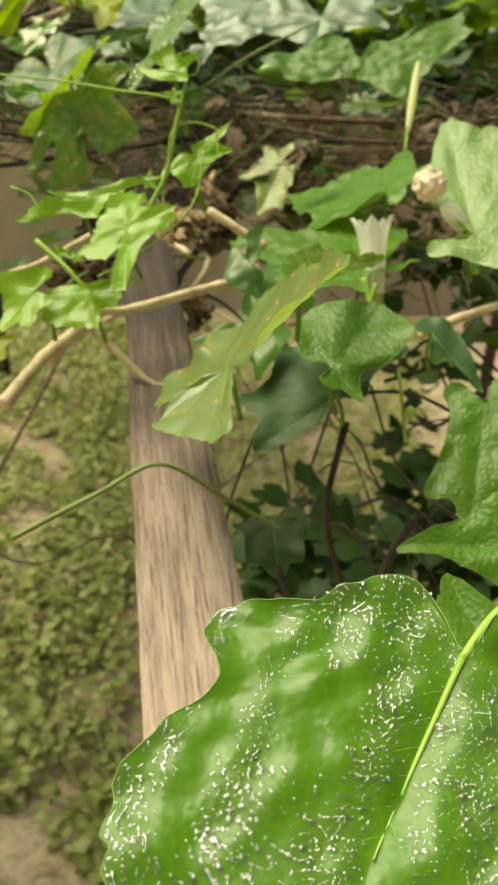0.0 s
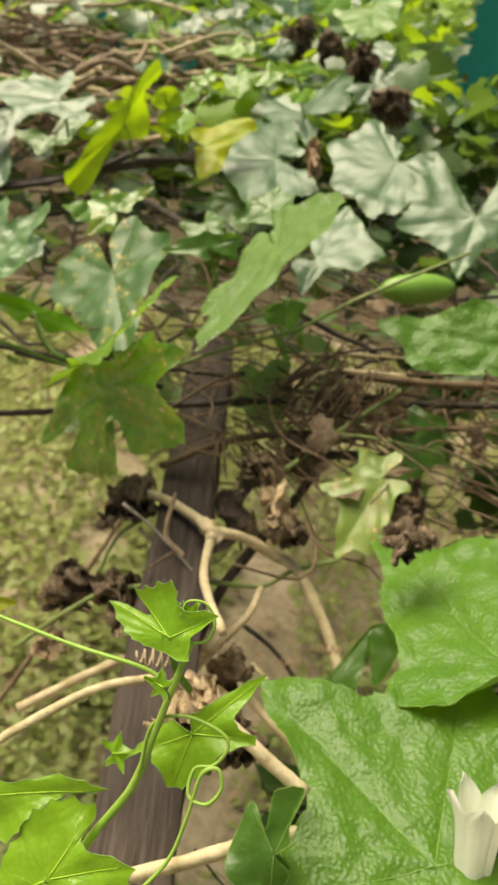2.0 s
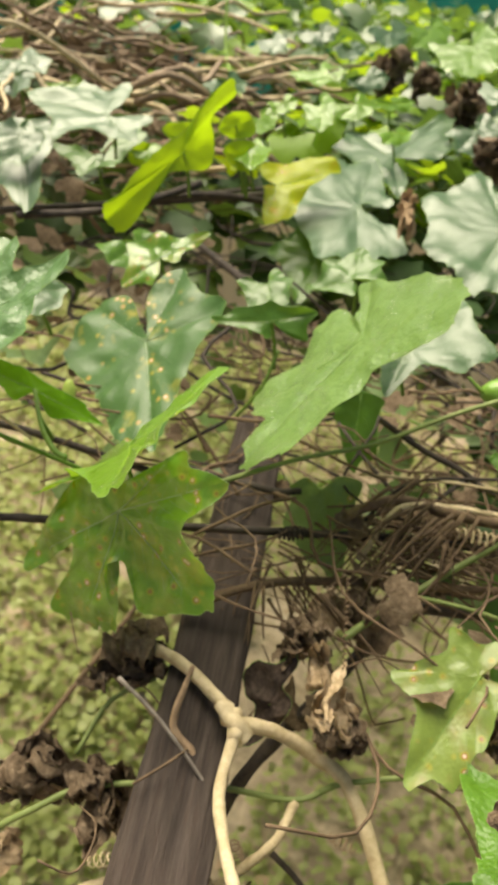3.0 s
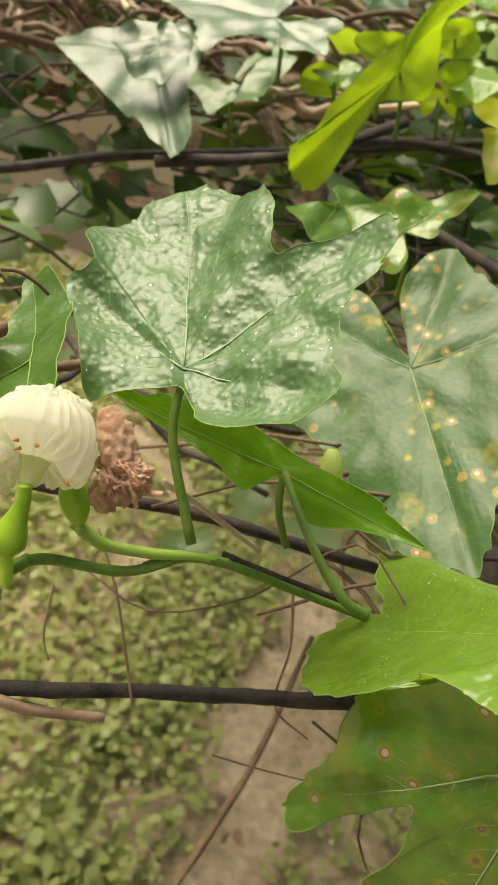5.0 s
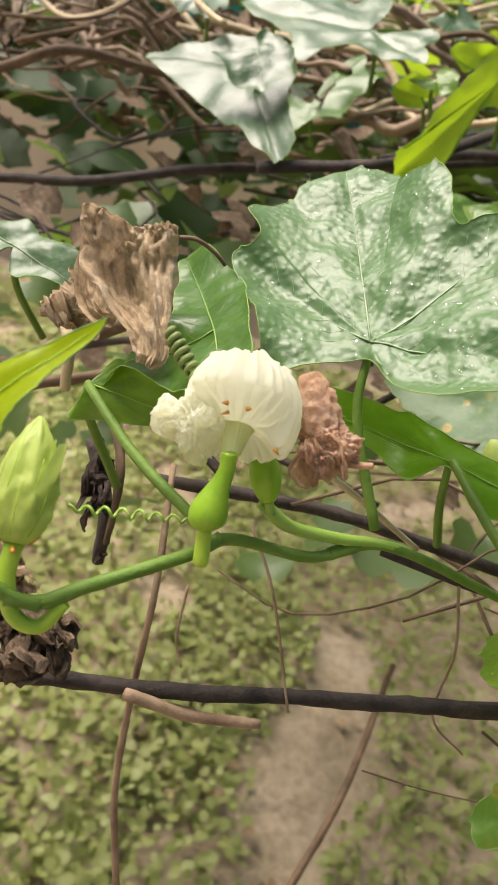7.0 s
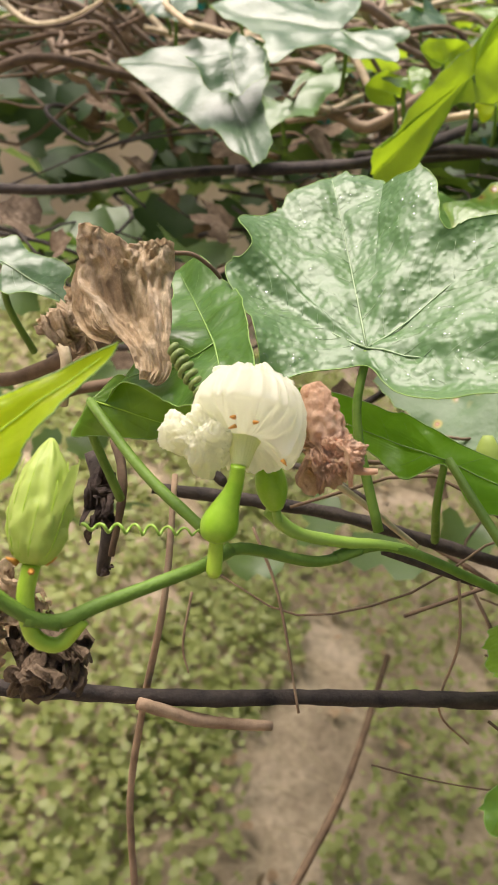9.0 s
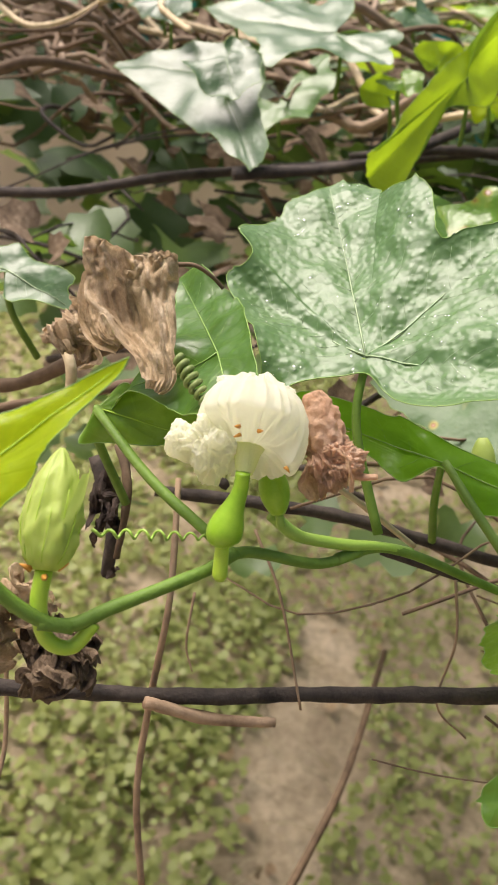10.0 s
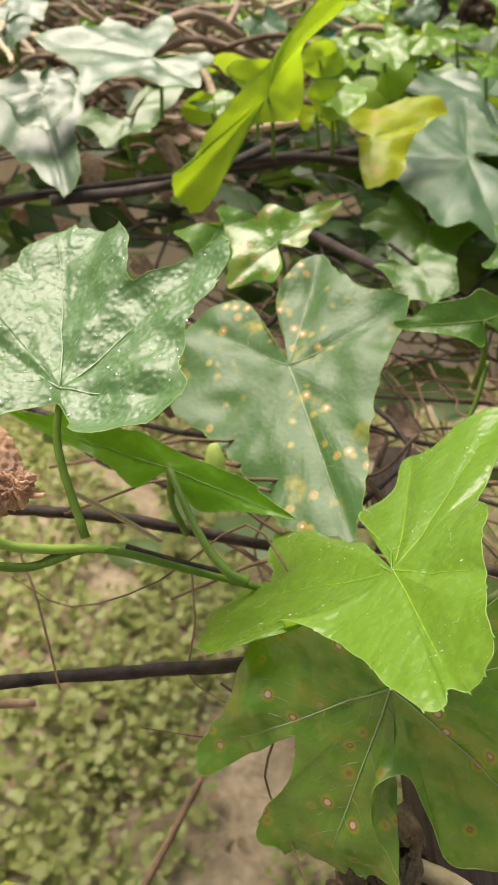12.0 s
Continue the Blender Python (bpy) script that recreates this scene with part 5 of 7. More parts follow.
def gourd(a, b):
    thing = tagged(new("ivy_gourd"), "smooth green oblong gourd fruit under the leaves", "fruit")
    line = along(a, b, 24)
    lathe("body", line, [0.0135 * max(0.05, math.sin(math.pi * i / 23)) ** 0.36 for i in range(24)], GOURD, thing, ribs=10, rib_depth=0.008)
    tube("stalk", [a, Vector(a) + Vector((-0.012, 0.004, 0.006))], 0.0016, 0.0012, GREEN_STEM, thing)
    return thing


def straw_bundle(label, heads, tails, count, seed):
    """Split dry stalks that fan out from a bend."""
    rng = random.Random(seed)
    bm = bmesh.new()
    (a, b), (c, d) = [[Vector(p) for p in pair] for pair in (heads, tails)]
    for i in range(count):
        u, v = rng.random(), rng.random()
        p, q = a.lerp(b, u), c.lerp(d, min(1, max(0, u + rng.gauss(0, 0.9))))
        off = Vector((rng.gauss(0, 0.012), rng.gauss(0, 0.012), rng.gauss(0, 0.009)))
        mid = p.lerp(q, 0.5) + off + Vector((0, 0, rng.uniform(0, 0.006)))
        add_tube(bm, glide([p + off * 0.8, mid, p.lerp(q, rng.uniform(0.7, 1.1)) + off], 4), rng.uniform(0.0004, 0.0016), 0.0003, 5, 0.4)
    return tagged(part("dry_stalk_bundle", bm, BROWN), label, "dry stems", kind="stuff")


stem('smooth green vine stem with leaf nodes', [(-0.3379, 0.7050, 2.0801), (-0.3253, 0.7083, 2.0655), (-0.3159, 0.7125, 2.0595), (-0.3080, 0.7198, 2.0616), (-0.2936, 0.7367, 2.0642), (-0.2870, 0.7457, 2.0655), (-0.2703, 0.7589, 2.0587), (-0.2550, 0.7727, 2.0594), (-0.2270, 0.7896, 2.0453), (-0.2022, 0.8065, 2.0302)], 0.0016, 0.00125, GREEN_STEM, knots=(0.22, 0.5, 0.72))
stem('slender green leaf stalk of the vine', [(-0.3351, 0.7674, 2.0782), (-0.3141, 0.7521, 2.0733), (-0.2944, 0.7436, 2.0682)], 0.0012, 0.0014, GREEN_STEM)
stem('pale green flower stalk', [(-0.2843, 0.7561, 2.0705), (-0.2773, 0.7580, 2.0655), (-0.2663, 0.7641, 2.0625), (-0.2572, 0.7710, 2.0603), (-0.2488, 0.7772, 2.0572)], 0.0017, 0.0012, PALE_GREEN)
stem('slender green leaf stalk of the vine', [(-0.2446, 0.8122, 2.0672), (-0.2287, 0.7922, 2.0596), (-0.2167, 0.7842, 2.0532), (-0.2091, 0.7839, 2.0511)], 0.0012, 0.0017, GREEN_STEM)
stem('brown stem hanging in the air', [(-0.3177, 0.7905, 2.0497), (-0.3077, 0.7629, 2.0289), (-0.3081, 0.7590, 1.9913), (-0.3069, 0.7556, 1.9545), (-0.2992, 0.7494, 1.9205)], 0.0009, 0.0012, TAN)
stem('thin brown dry tendril hanging down', [(-0.2929, 0.7940, 2.0376), (-0.2799, 0.7832, 2.0247), (-0.2653, 0.7702, 1.9972)], 0.0005, 0.0004, TAN)
stem('thin brown dry tendril hanging down', [(-0.2315, 0.8035, 2.0344), (-0.2265, 0.7953, 2.0184), (-0.2253, 0.7933, 1.9940), (-0.2118, 0.7987, 1.9787)], 0.0005, 0.0003, TAN)
stem('thin brown dry tendril hanging down', [(-0.3101, 0.8036, 1.9986), (-0.3082, 0.7953, 1.9835), (-0.3038, 0.7916, 1.9756)], 0.0005, 0.0003, TAN)
stem('brown stem hanging in the air', [(-0.3532, 0.7568, 1.9920), (-0.3503, 0.7516, 1.9614), (-0.3488, 0.7411, 1.9425), (-0.3446, 0.7365, 1.9127)], 0.0007, 0.0009, TAN)
stem('dark wire of the trellis', [(-0.3848, 0.7262, 1.9996), (-0.3493, 0.7374, 2.0017), (-0.2941, 0.7597, 2.0004), (-0.2437, 0.7838, 1.9996), (-0.0822, 0.8332, 2.0196), (-0.0267, 0.8602, 2.0193), (0.0654, 0.9020, 2.0135), (0.2042, 0.9789, 2.0036)], 0.0022, 0.0027, DARK, lumps=0.35, name='trellis_wire', steps=24)
stem('short broken grey dry twig', [(-0.3071, 0.7501, 2.0021), (-0.2893, 0.7571, 1.9963), (-0.2714, 0.7644, 1.9952)], 0.0019, 0.0014, TAN, lumps=0.3)
stem('near-black dry vine stem', [(-0.6921, 1.0249, 1.9993), (-0.5463, 1.0294, 2.0417), (-0.4805, 1.0374, 2.0549), (-0.4201, 1.0703, 2.0726), (-0.3265, 1.1434, 2.0887), (-0.1978, 1.2727, 2.1101)], 0.0032, 0.003, DARK)
stem('thin brown dry vine stem', [(-0.7249, 1.0771, 2.0403), (-0.5760, 1.0768, 2.0936), (-0.5331, 1.0966, 2.1144), (-0.4934, 1.1587, 2.1082), (-0.4430, 1.2252, 2.1063)], 0.0035, 0.003, BROWN)
stem('thin brown dry vine stem', [(-0.5789, 1.0942, 2.1251), (-0.5252, 1.1094, 2.1343), (-0.5203, 1.1811, 2.1562)], 0.0012, 0.001, BROWN)
stem('thin brown dry vine stem', [(-0.4124, 0.8204, 2.0409), (-0.3898, 0.8268, 2.0448), (-0.3663, 0.8290, 2.0614), (-0.3422, 0.8417, 2.0759), (-0.3291, 0.8572, 2.0784)], 0.0026, 0.0022, BROWN, lumps=0.3)
stem('thin brown dry vine stem', [(-0.4192, 0.8307, 2.0202), (-0.3887, 0.8426, 2.0312), (-0.3582, 0.8545, 2.0421), (-0.3296, 0.8753, 2.0490)], 0.0022, 0.002, BROWN, lumps=0.3)
stem('pale dry woody vine stem', [(-0.3654, 0.8041, 2.0788), (-0.3567, 0.7966, 2.0730), (-0.3557, 0.7946, 2.0590)], 0.0018, 0.0015, BARK)
# dark stem built where mostly shadow lies beneath the big leaf
stem('near-black dry vine stem', [(-0.3321, 0.8151, 2.0259), (-0.2951, 0.8274, 2.0253), (-0.2679, 0.8368, 2.0228), (-0.2151, 0.8611, 2.0073), (-0.1687, 0.8917, 1.9846)], 0.0022, 0.0024, DARK, lumps=0.3)
stem('thin brown dry vine stem', [(-0.2775, 0.8019, 2.0566), (-0.2662, 0.8059, 2.0499), (-0.2454, 0.8131, 2.0353)], 0.0011, 0.0009, BARK)
stem('thin brown dry vine stem', [(-0.3385, 0.7942, 2.0528), (-0.3310, 0.7850, 2.0444), (-0.3301, 0.7791, 2.0236)], 0.0014, 0.001, BROWN, lumps=0.5)
stem('thin brown dry vine stem', [(-0.3502, 0.8069, 2.0380), (-0.3380, 0.7939, 2.0213), (-0.3372, 0.7908, 2.0054)], 0.0028, 0.0018, DARK, lumps=0.4)
stem('thin brown dry vine stem', [(-0.2119, 0.8404, 2.0484), (-0.2263, 0.8482, 2.0449), (-0.1768, 0.8762, 2.0417), (-0.1600, 0.8888, 2.0593)], 0.0008, 0.0008, BROWN)
stem('slender green leaf stalk of the vine', [(-0.1365, 0.9189, 2.0850), (-0.1396, 0.9057, 2.0635), (-0.1508, 0.9020, 2.0399)], 0.001, 0.0012, GREEN_STEM)
stem('pale dry woody vine stem', [(-0.1572, 0.7651, 1.9650), (-0.1250, 0.7566, 1.9711), (-0.0989, 0.7421, 1.9724), (-0.0835, 0.7272, 1.9745), (-0.0802, 0.7015, 1.9635), (-0.0731, 0.6832, 1.9601), (-0.0562, 0.6556, 1.9578)], 0.0034, 0.0028, BARK, lumps=0.2, knots=(0.5,))
stem('pale dry woody vine stem', [(-0.0830, 0.7308, 1.9724), (-0.0632, 0.7404, 1.9650), (-0.0421, 0.7475, 1.9507), (-0.0229, 0.7421, 1.9458), (0.0012, 0.7221, 1.9243), (0.0185, 0.7003, 1.9018), (0.0278, 0.6741, 1.8741), (0.0311, 0.6560, 1.8419)], 0.0036, 0.0038, BARK, lumps=0.2)
stem('whitish dry woody vine stem', [(-0.1831, 0.6427, 1.8628), (-0.1409, 0.6646, 1.8879), (-0.1150, 0.6804, 1.8973), (-0.0838, 0.6945, 1.9022), (-0.0698, 0.6947, 1.8983)], 0.003, 0.0026, BARK, lumps=0.25)
stem('slender green climbing vine stem', [(-0.1937, 0.6609, 1.8973), (-0.1639, 0.6803, 1.9218), (-0.1400, 0.7006, 1.9294), (-0.0865, 0.7195, 1.9360), (-0.0454, 0.7314, 1.9341), (-0.0260, 0.7412, 1.9452), (0.0037, 0.7518, 1.9546)], 0.0017, 0.0015, OLIVE_STEM, knots=(0.8,))
stem('pale dry woody vine stem', [(-0.0446, 0.7312, 1.9334), (-0.0488, 0.7128, 1.9232), (-0.0661, 0.6973, 1.9017), (-0.0808, 0.6834, 1.8822)], 0.0024, 0.0026, BARK, lumps=0.2)
stem('near-black dry vine stem', [(0.0312, 0.8812, 1.9678), (-0.0155, 0.8540, 1.9752), (-0.0239, 0.8385, 1.9712), (-0.0408, 0.8104, 1.9479), (-0.0734, 0.7581, 1.9078), (-0.0841, 0.7252, 1.8746)], 0.0034, 0.0038, DARK, lumps=0.35)
stem('thin brown dry vine stem', [(-0.1388, 0.7468, 1.9483), (-0.1047, 0.7326, 1.9337), (-0.0895, 0.7261, 1.9281), (-0.0737, 0.7123, 1.9096)], 0.002, 0.0018, BARK, lumps=0.3)
stem('thin brown dry vine stem', [(-0.1096, 0.7429, 1.9429), (-0.0994, 0.7297, 1.9272), (-0.0805, 0.7139, 1.9045)], 0.0022, 0.0018, BROWN, lumps=0.4)
stem('thin brown dry vine stem', [(-0.0517, 0.7235, 1.9023), (-0.0275, 0.7163, 1.8926), (-0.0042, 0.7039, 1.8745), (0.0073, 0.6934, 1.8530)], 0.0017, 0.0015, DARK)
stem('thin bleached dry vine stem', [(-0.0449, 0.6881, 1.8796), (-0.0201, 0.6753, 1.8703), (-0.0004, 0.6709, 1.8568)], 0.003, 0.003, BARK, lumps=0.3)
stem('thin bleached dry vine stem', [(-0.0400, 0.6977, 1.8947), (-0.0153, 0.6847, 1.8851), (0.0046, 0.6771, 1.8660)], 0.0016, 0.0014, BARK, lumps=0.3)
stem('thin brown dry vine stem', [(-0.1371, 0.7869, 1.9765), (-0.0946, 0.8106, 1.9945), (-0.0478, 0.8288, 2.0017), (0.0085, 0.8511, 2.0033), (0.0938, 0.8905, 2.0053)], 0.0027, 0.0024, BROWN, lumps=0.3)
stem('thin brown dry vine stem', [(-0.0646, 0.8440, 2.0329), (-0.0397, 0.8599, 2.0428), (-0.0025, 0.8700, 2.0390), (0.0581, 0.8906, 2.0362), (0.1470, 0.9373, 2.0297)], 0.003, 0.0034, BROWN, lumps=0.3)
stem('thin brown dry vine stem', [(-0.0511, 0.8344, 2.0125), (-0.0381, 0.8530, 2.0405), (-0.0108, 0.8703, 2.0419), (0.0267, 0.8864, 2.0384)], 0.0022, 0.002, BARK, lumps=0.3)
stem('slender green climbing vine stem', [(-0.1351, 0.7972, 2.0539), (-0.0987, 0.8415, 2.0590), (-0.0621, 0.8746, 2.0648), (-0.0248, 0.8943, 2.0874), (0.0068, 0.9095, 2.1042), (0.0561, 0.9422, 2.1256)], 0.0014, 0.0013, OLIVE_STEM)
stem('slender green climbing vine stem', [(-0.0458, 0.7896, 1.9942), (-0.0300, 0.8093, 2.0032), (-0.0078, 0.8329, 2.0170), (0.0242, 0.8623, 2.0379)], 0.0022, 0.0018, OLIVE_STEM)
stem('slender green climbing vine stem', [(-0.0197, 0.8091, 2.0198), (0.0145, 0.8148, 2.0194), (0.0601, 0.8200, 2.0148)], 0.0012, 0.0011, OLIVE_STEM)
stem('thin brown dry vine stem', [(-0.0650, 0.8734, 2.0434), (-0.0216, 0.8841, 2.0489), (0.0236, 0.9024, 2.0468)], 0.0009, 0.0009, BARK)
stem('thin brown dry vine stem', [(-0.0641, 0.9091, 2.0643), (-0.0335, 0.9082, 2.0536), (-0.0082, 0.9089, 2.0474), (0.0097, 0.9077, 2.0399)], 0.002, 0.002, DARK)
stem('thin brown dry vine stem', [(-0.1637, 0.8812, 2.0460), (-0.1261, 0.8903, 2.0505), (-0.0918, 0.9121, 2.0575)], 0.0012, 0.0012, BROWN)
stem('thin brown dry vine stem', [(-0.1677, 0.8548, 2.0219), (-0.1121, 0.8548, 2.0255), (-0.0942, 0.8596, 2.0284)], 0.0022, 0.002, DARK)
stem('thin brown dry vine stem', [(-0.1410, 0.8071, 2.0123), (-0.1120, 0.8241, 2.0330), (-0.0932, 0.8320, 2.0409)], 0.001, 0.001, BROWN)
stem('thin brown dry vine stem', [(-0.3329, 1.1468, 2.0906), (-0.2712, 1.1663, 2.1058), (-0.2221, 1.1979, 2.1053), (-0.1511, 1.2639, 2.0971)], 0.0035, 0.003, DARK, lumps=0.3)
stem('thin brown dry vine stem', [(-0.3707, 1.0018, 2.0939), (-0.3098, 1.0430, 2.1064), (-0.2646, 1.1094, 2.1267)], 0.003, 0.003, DARK, lumps=0.3)
stem('thin brown dry vine stem', [(-0.2512, 1.0865, 2.0833), (-0.1793, 1.0267, 2.0797), (-0.1349, 0.9868, 2.0783)], 0.003, 0.0028, DARK, lumps=0.3)
stem('thin brown dry vine stem', [(-0.1582, 0.7173, 1.9234), (-0.1520, 0.7406, 1.9415), (-0.1329, 0.7529, 1.9569)], 0.0014, 0.0012, OLIVE_STEM)
stem('thin brown dry vine stem', [(-0.2552, 0.8021, 2.0378), (-0.2331, 0.8043, 2.0351), (-0.2149, 0.8065, 2.0334)], 0.0014, 0.0012, DARK)
stem('thin brown dry vine stem', [(-0.0565, 0.8512, 2.0228), (-0.0353, 0.8749, 2.0472), (0.0065, 0.8927, 2.0552), (0.0580, 0.9157, 2.0593)], 0.0011, 0.0009, DARK, lumps=0.4)
stem('thin brown dry vine stem', [(-0.0534, 0.8549, 2.0283), (-0.0287, 0.8699, 2.0366), (0.0115, 0.8841, 2.0389), (0.0644, 0.9049, 2.0388)], 0.0011, 0.0009, BROWN, lumps=0.4)
stem('thin brown dry vine stem', [(-0.0454, 0.8504, 2.0181), (-0.0221, 0.8649, 2.0260), (0.0165, 0.8754, 2.0226), (0.0636, 0.9061, 2.0411)], 0.0011, 0.0009, BROWN, lumps=0.4)
stem('thin brown dry vine stem', [(-0.0375, 0.8458, 2.0078), (-0.0155, 0.8599, 2.0155), (0.0156, 0.8770, 2.0255), (0.0700, 0.8952, 2.0205)], 0.0011, 0.0009, DARK, lumps=0.4)
stem('thin brown dry vine stem', [(-0.0344, 0.8495, 2.0133), (-0.0128, 0.8616, 2.0176), (0.0207, 0.8684, 2.0092), (0.0693, 0.8964, 2.0228)], 0.0011, 0.0009, BROWN, lumps=0.4)
stem('thin brown dry vine stem', [(-0.0264, 0.8450, 2.0031), (-0.0062, 0.8566, 2.0070), (0.0198, 0.8699, 2.0120), (0.0756, 0.8856, 2.0023)], 0.0011, 0.0009, BROWN, lumps=0.4)
stem('thin brown dry vine stem', [(-0.0185, 0.8404, 1.9928), (0.0004, 0.8516, 1.9965), (0.0248, 0.8613, 1.9957), (0.0749, 0.8868, 2.0046)], 0.0011, 0.0009, DARK, lumps=0.4)
stem('thin brown dry vine stem', [(-0.0106, 0.8358, 1.9826), (0.0031, 0.8533, 1.9986), (0.0239, 0.8628, 1.9986), (0.0742, 0.8880, 2.0069)], 0.0011, 0.0009, BROWN, lumps=0.4)
stem('swollen knot of a pale dry vine stem', [(-0.0928, 0.7352, 1.9749), (-0.0872, 0.7302, 1.9747), (-0.0815, 0.7279, 1.9730), (-0.0774, 0.7272, 1.9686)], 0.0046, 0.0052, BARK, lumps=0.5)
stem('thin brown dry vine stem', [(-0.2194, 1.0555, 1.7789), (-0.2296, 0.9408, 1.7682), (-0.2503, 0.8655, 1.7280), (-0.2675, 0.8082, 1.6971), (-0.2841, 0.7643, 1.6688), (-0.3096, 0.7070, 1.6208)], 0.0022, 0.003, BROWN, lumps=0.2)
stem('pale dry woody vine stem', [(-0.1258, 0.4509, 1.9460), (-0.1014, 0.4691, 1.9720), (-0.0816, 0.4821, 1.9713), (-0.0381, 0.5021, 1.9786), (-0.0099, 0.5182, 1.9818), (0.0200, 0.5328, 1.9822)], 0.003, 0.0032, BARK, lumps=0.2)
stem('pale dry woody vine stem', [(-0.1035, 0.4658, 1.9670), (-0.0839, 0.4619, 1.9486), (-0.0630, 0.4567, 1.9316), (-0.0470, 0.4616, 1.9335), (-0.0310, 0.4733, 1.9313)], 0.0024, 0.0024, BARK, lumps=0.3, knots=(0.55,))
stem('pale dry woody vine stem', [(-0.1752, 0.4927, 1.9821), (-0.1420, 0.5126, 1.9906), (-0.1224, 0.5311, 1.9987), (-0.0957, 0.5517, 2.0094), (-0.0679, 0.5668, 2.0110)], 0.0022, 0.002, BARK, lumps=0.25)
stem('pale dry woody vine stem', [(-0.0341, 0.5409, 2.0217), (-0.0143, 0.5362, 2.0114), (0.0054, 0.5314, 2.0011)], 0.003, 0.0032, BARK, lumps=0.25)
stem('thin brown dry vine stem', [(-0.1435, 0.4091, 1.9380), (-0.1339, 0.4279, 1.9480), (-0.1232, 0.4460, 1.9568), (-0.1011, 0.4676, 1.9696)], 0.0042, 0.0036, BARK, lumps=0.25)
stem('thin grey-green vine stem', [(-0.1035, 0.2825, 1.9379), (-0.0704, 0.3097, 1.9449), (-0.0432, 0.3255, 1.9524), (-0.0148, 0.3436, 1.9240), (0.0170, 0.3601, 1.8929)], 0.0014, 0.001, OLIVE_STEM)
# these three brown stems take the near-black colour in place of gap shade
stem('thin dark dry vine stem', [(0.0557, 0.4167, 1.9307), (0.0471, 0.4022, 1.8858), (0.0516, 0.3946, 1.8529), (0.0704, 0.3902, 1.8056), (0.0764, 0.3796, 1.7874)], 0.0022, 0.0018, DARK, lumps=0.3)
stem('thin dark dry vine stem', [(0.0199, 0.4054, 1.8316), (0.0375, 0.3790, 1.7862), (0.0553, 0.3508, 1.7378), (0.0658, 0.3261, 1.6953)], 0.0022, 0.0018, DARK, lumps=0.3)
stem('thin dark dry vine stem', [(0.1072, 0.4227, 1.8617), (0.0921, 0.4101, 1.8399), (0.0774, 0.3921, 1.8088)], 0.0028, 0.0026, DARK, lumps=0.3)
stem('pale dry woody vine stem', [(0.1051, 0.4805, 1.9611), (0.1330, 0.4871, 1.9726), (0.1749, 0.4949, 1.9861), (0.2098, 0.5025, 1.9994)], 0.003, 0.003, BARK, lumps=0.3)
stem('slender pale green flower stalk', [(0.0721, 0.4678, 1.9987), (0.0662, 0.4560, 1.9784), (0.0638, 0.4426, 1.9553)], 0.0018, 0.0018, PALE_GREEN)
stem('slender pale green flower stalk', [(0.0917, 0.4146, 1.9195), (0.0866, 0.4198, 1.9475), (0.0845, 0.4274, 1.9601)], 0.001, 0.001, PALE_GREEN)
stem('slender pale green flower stalk', [(0.0788, 0.4714, 1.9654), (0.0719, 0.4812, 1.9816), (0.0671, 0.4894, 1.9951)], 0.0022, 0.0022, PALE_GREEN)
stem('slender pale green flower stalk', [(0.1389, 0.4979, 1.9985), (0.1388, 0.5165, 2.0099), (0.1361, 0.5267, 2.0171)], 0.0024, 0.0024, PALE_GREEN)
stem('bright green young vine shoot', [(-0.0760, 0.4608, 2.0123), (-0.0663, 0.4693, 2.0343), (-0.0553, 0.4771, 2.0548), (-0.0508, 0.4837, 2.0744), (-0.0466, 0.4906, 2.0945), (-0.0436, 0.4977, 2.1075)], 0.0018, 0.001, PALE_GREEN)
stem('bright green young vine shoot', [(-0.1295, 0.4609, 2.0197), (-0.1115, 0.4498, 2.0089), (-0.0997, 0.4445, 1.9987), (-0.0890, 0.4483, 1.9939)], 0.0016, 0.0012, PALE_GREEN)
stem('thin curling green vine tendril', [(-0.1633, 0.4991, 2.1049), (-0.1203, 0.4954, 2.1027), (-0.0837, 0.4926, 2.0989), (-0.0570, 0.4921, 2.0964), (-0.0486, 0.4896, 2.0931)], 0.0006, 0.0009, PALE_GREEN)
stem('thin curling green vine tendril', [(-0.0911, 0.4431, 2.0049), (-0.0675, 0.4475, 2.0183), (-0.0507, 0.4507, 2.0306), (-0.0379, 0.4602, 2.0442), (-0.0338, 0.4693, 2.0583), (-0.0318, 0.4758, 2.0724), (-0.0268, 0.4777, 2.0748), (-0.0245, 0.4747, 2.0697), (-0.0282, 0.4714, 2.0648), (-0.0347, 0.4731, 2.0646), (-0.0347, 0.4790, 2.0704), (-0.0287, 0.4807, 2.0723), (-0.0253, 0.4845, 2.0779), (-0.0289, 0.4866, 2.0819), (-0.0418, 0.4878, 2.0836), (-0.0517, 0.4851, 2.0787), (-0.0531, 0.4775, 2.0628)], 0.0007, 0.0006, PALE_GREEN, steps=8)
stem('thin curling green vine tendril', [(-0.0440, 0.4973, 2.1069), (-0.0386, 0.4989, 2.1087), (-0.0375, 0.5025, 2.1143), (-0.0418, 0.5048, 2.1187), (-0.0475, 0.5041, 2.1183), (-0.0491, 0.5015, 2.1143)], 0.0005, 0.0004, PALE_GREEN, steps=8)
stem('thin curling green vine tendril', [(-0.1422, 0.4659, 2.0486), (-0.1315, 0.4646, 2.0450), (-0.1250, 0.4594, 2.0356), (-0.1222, 0.4581, 2.0237)], 0.0007, 0.0006, PALE_GREEN)
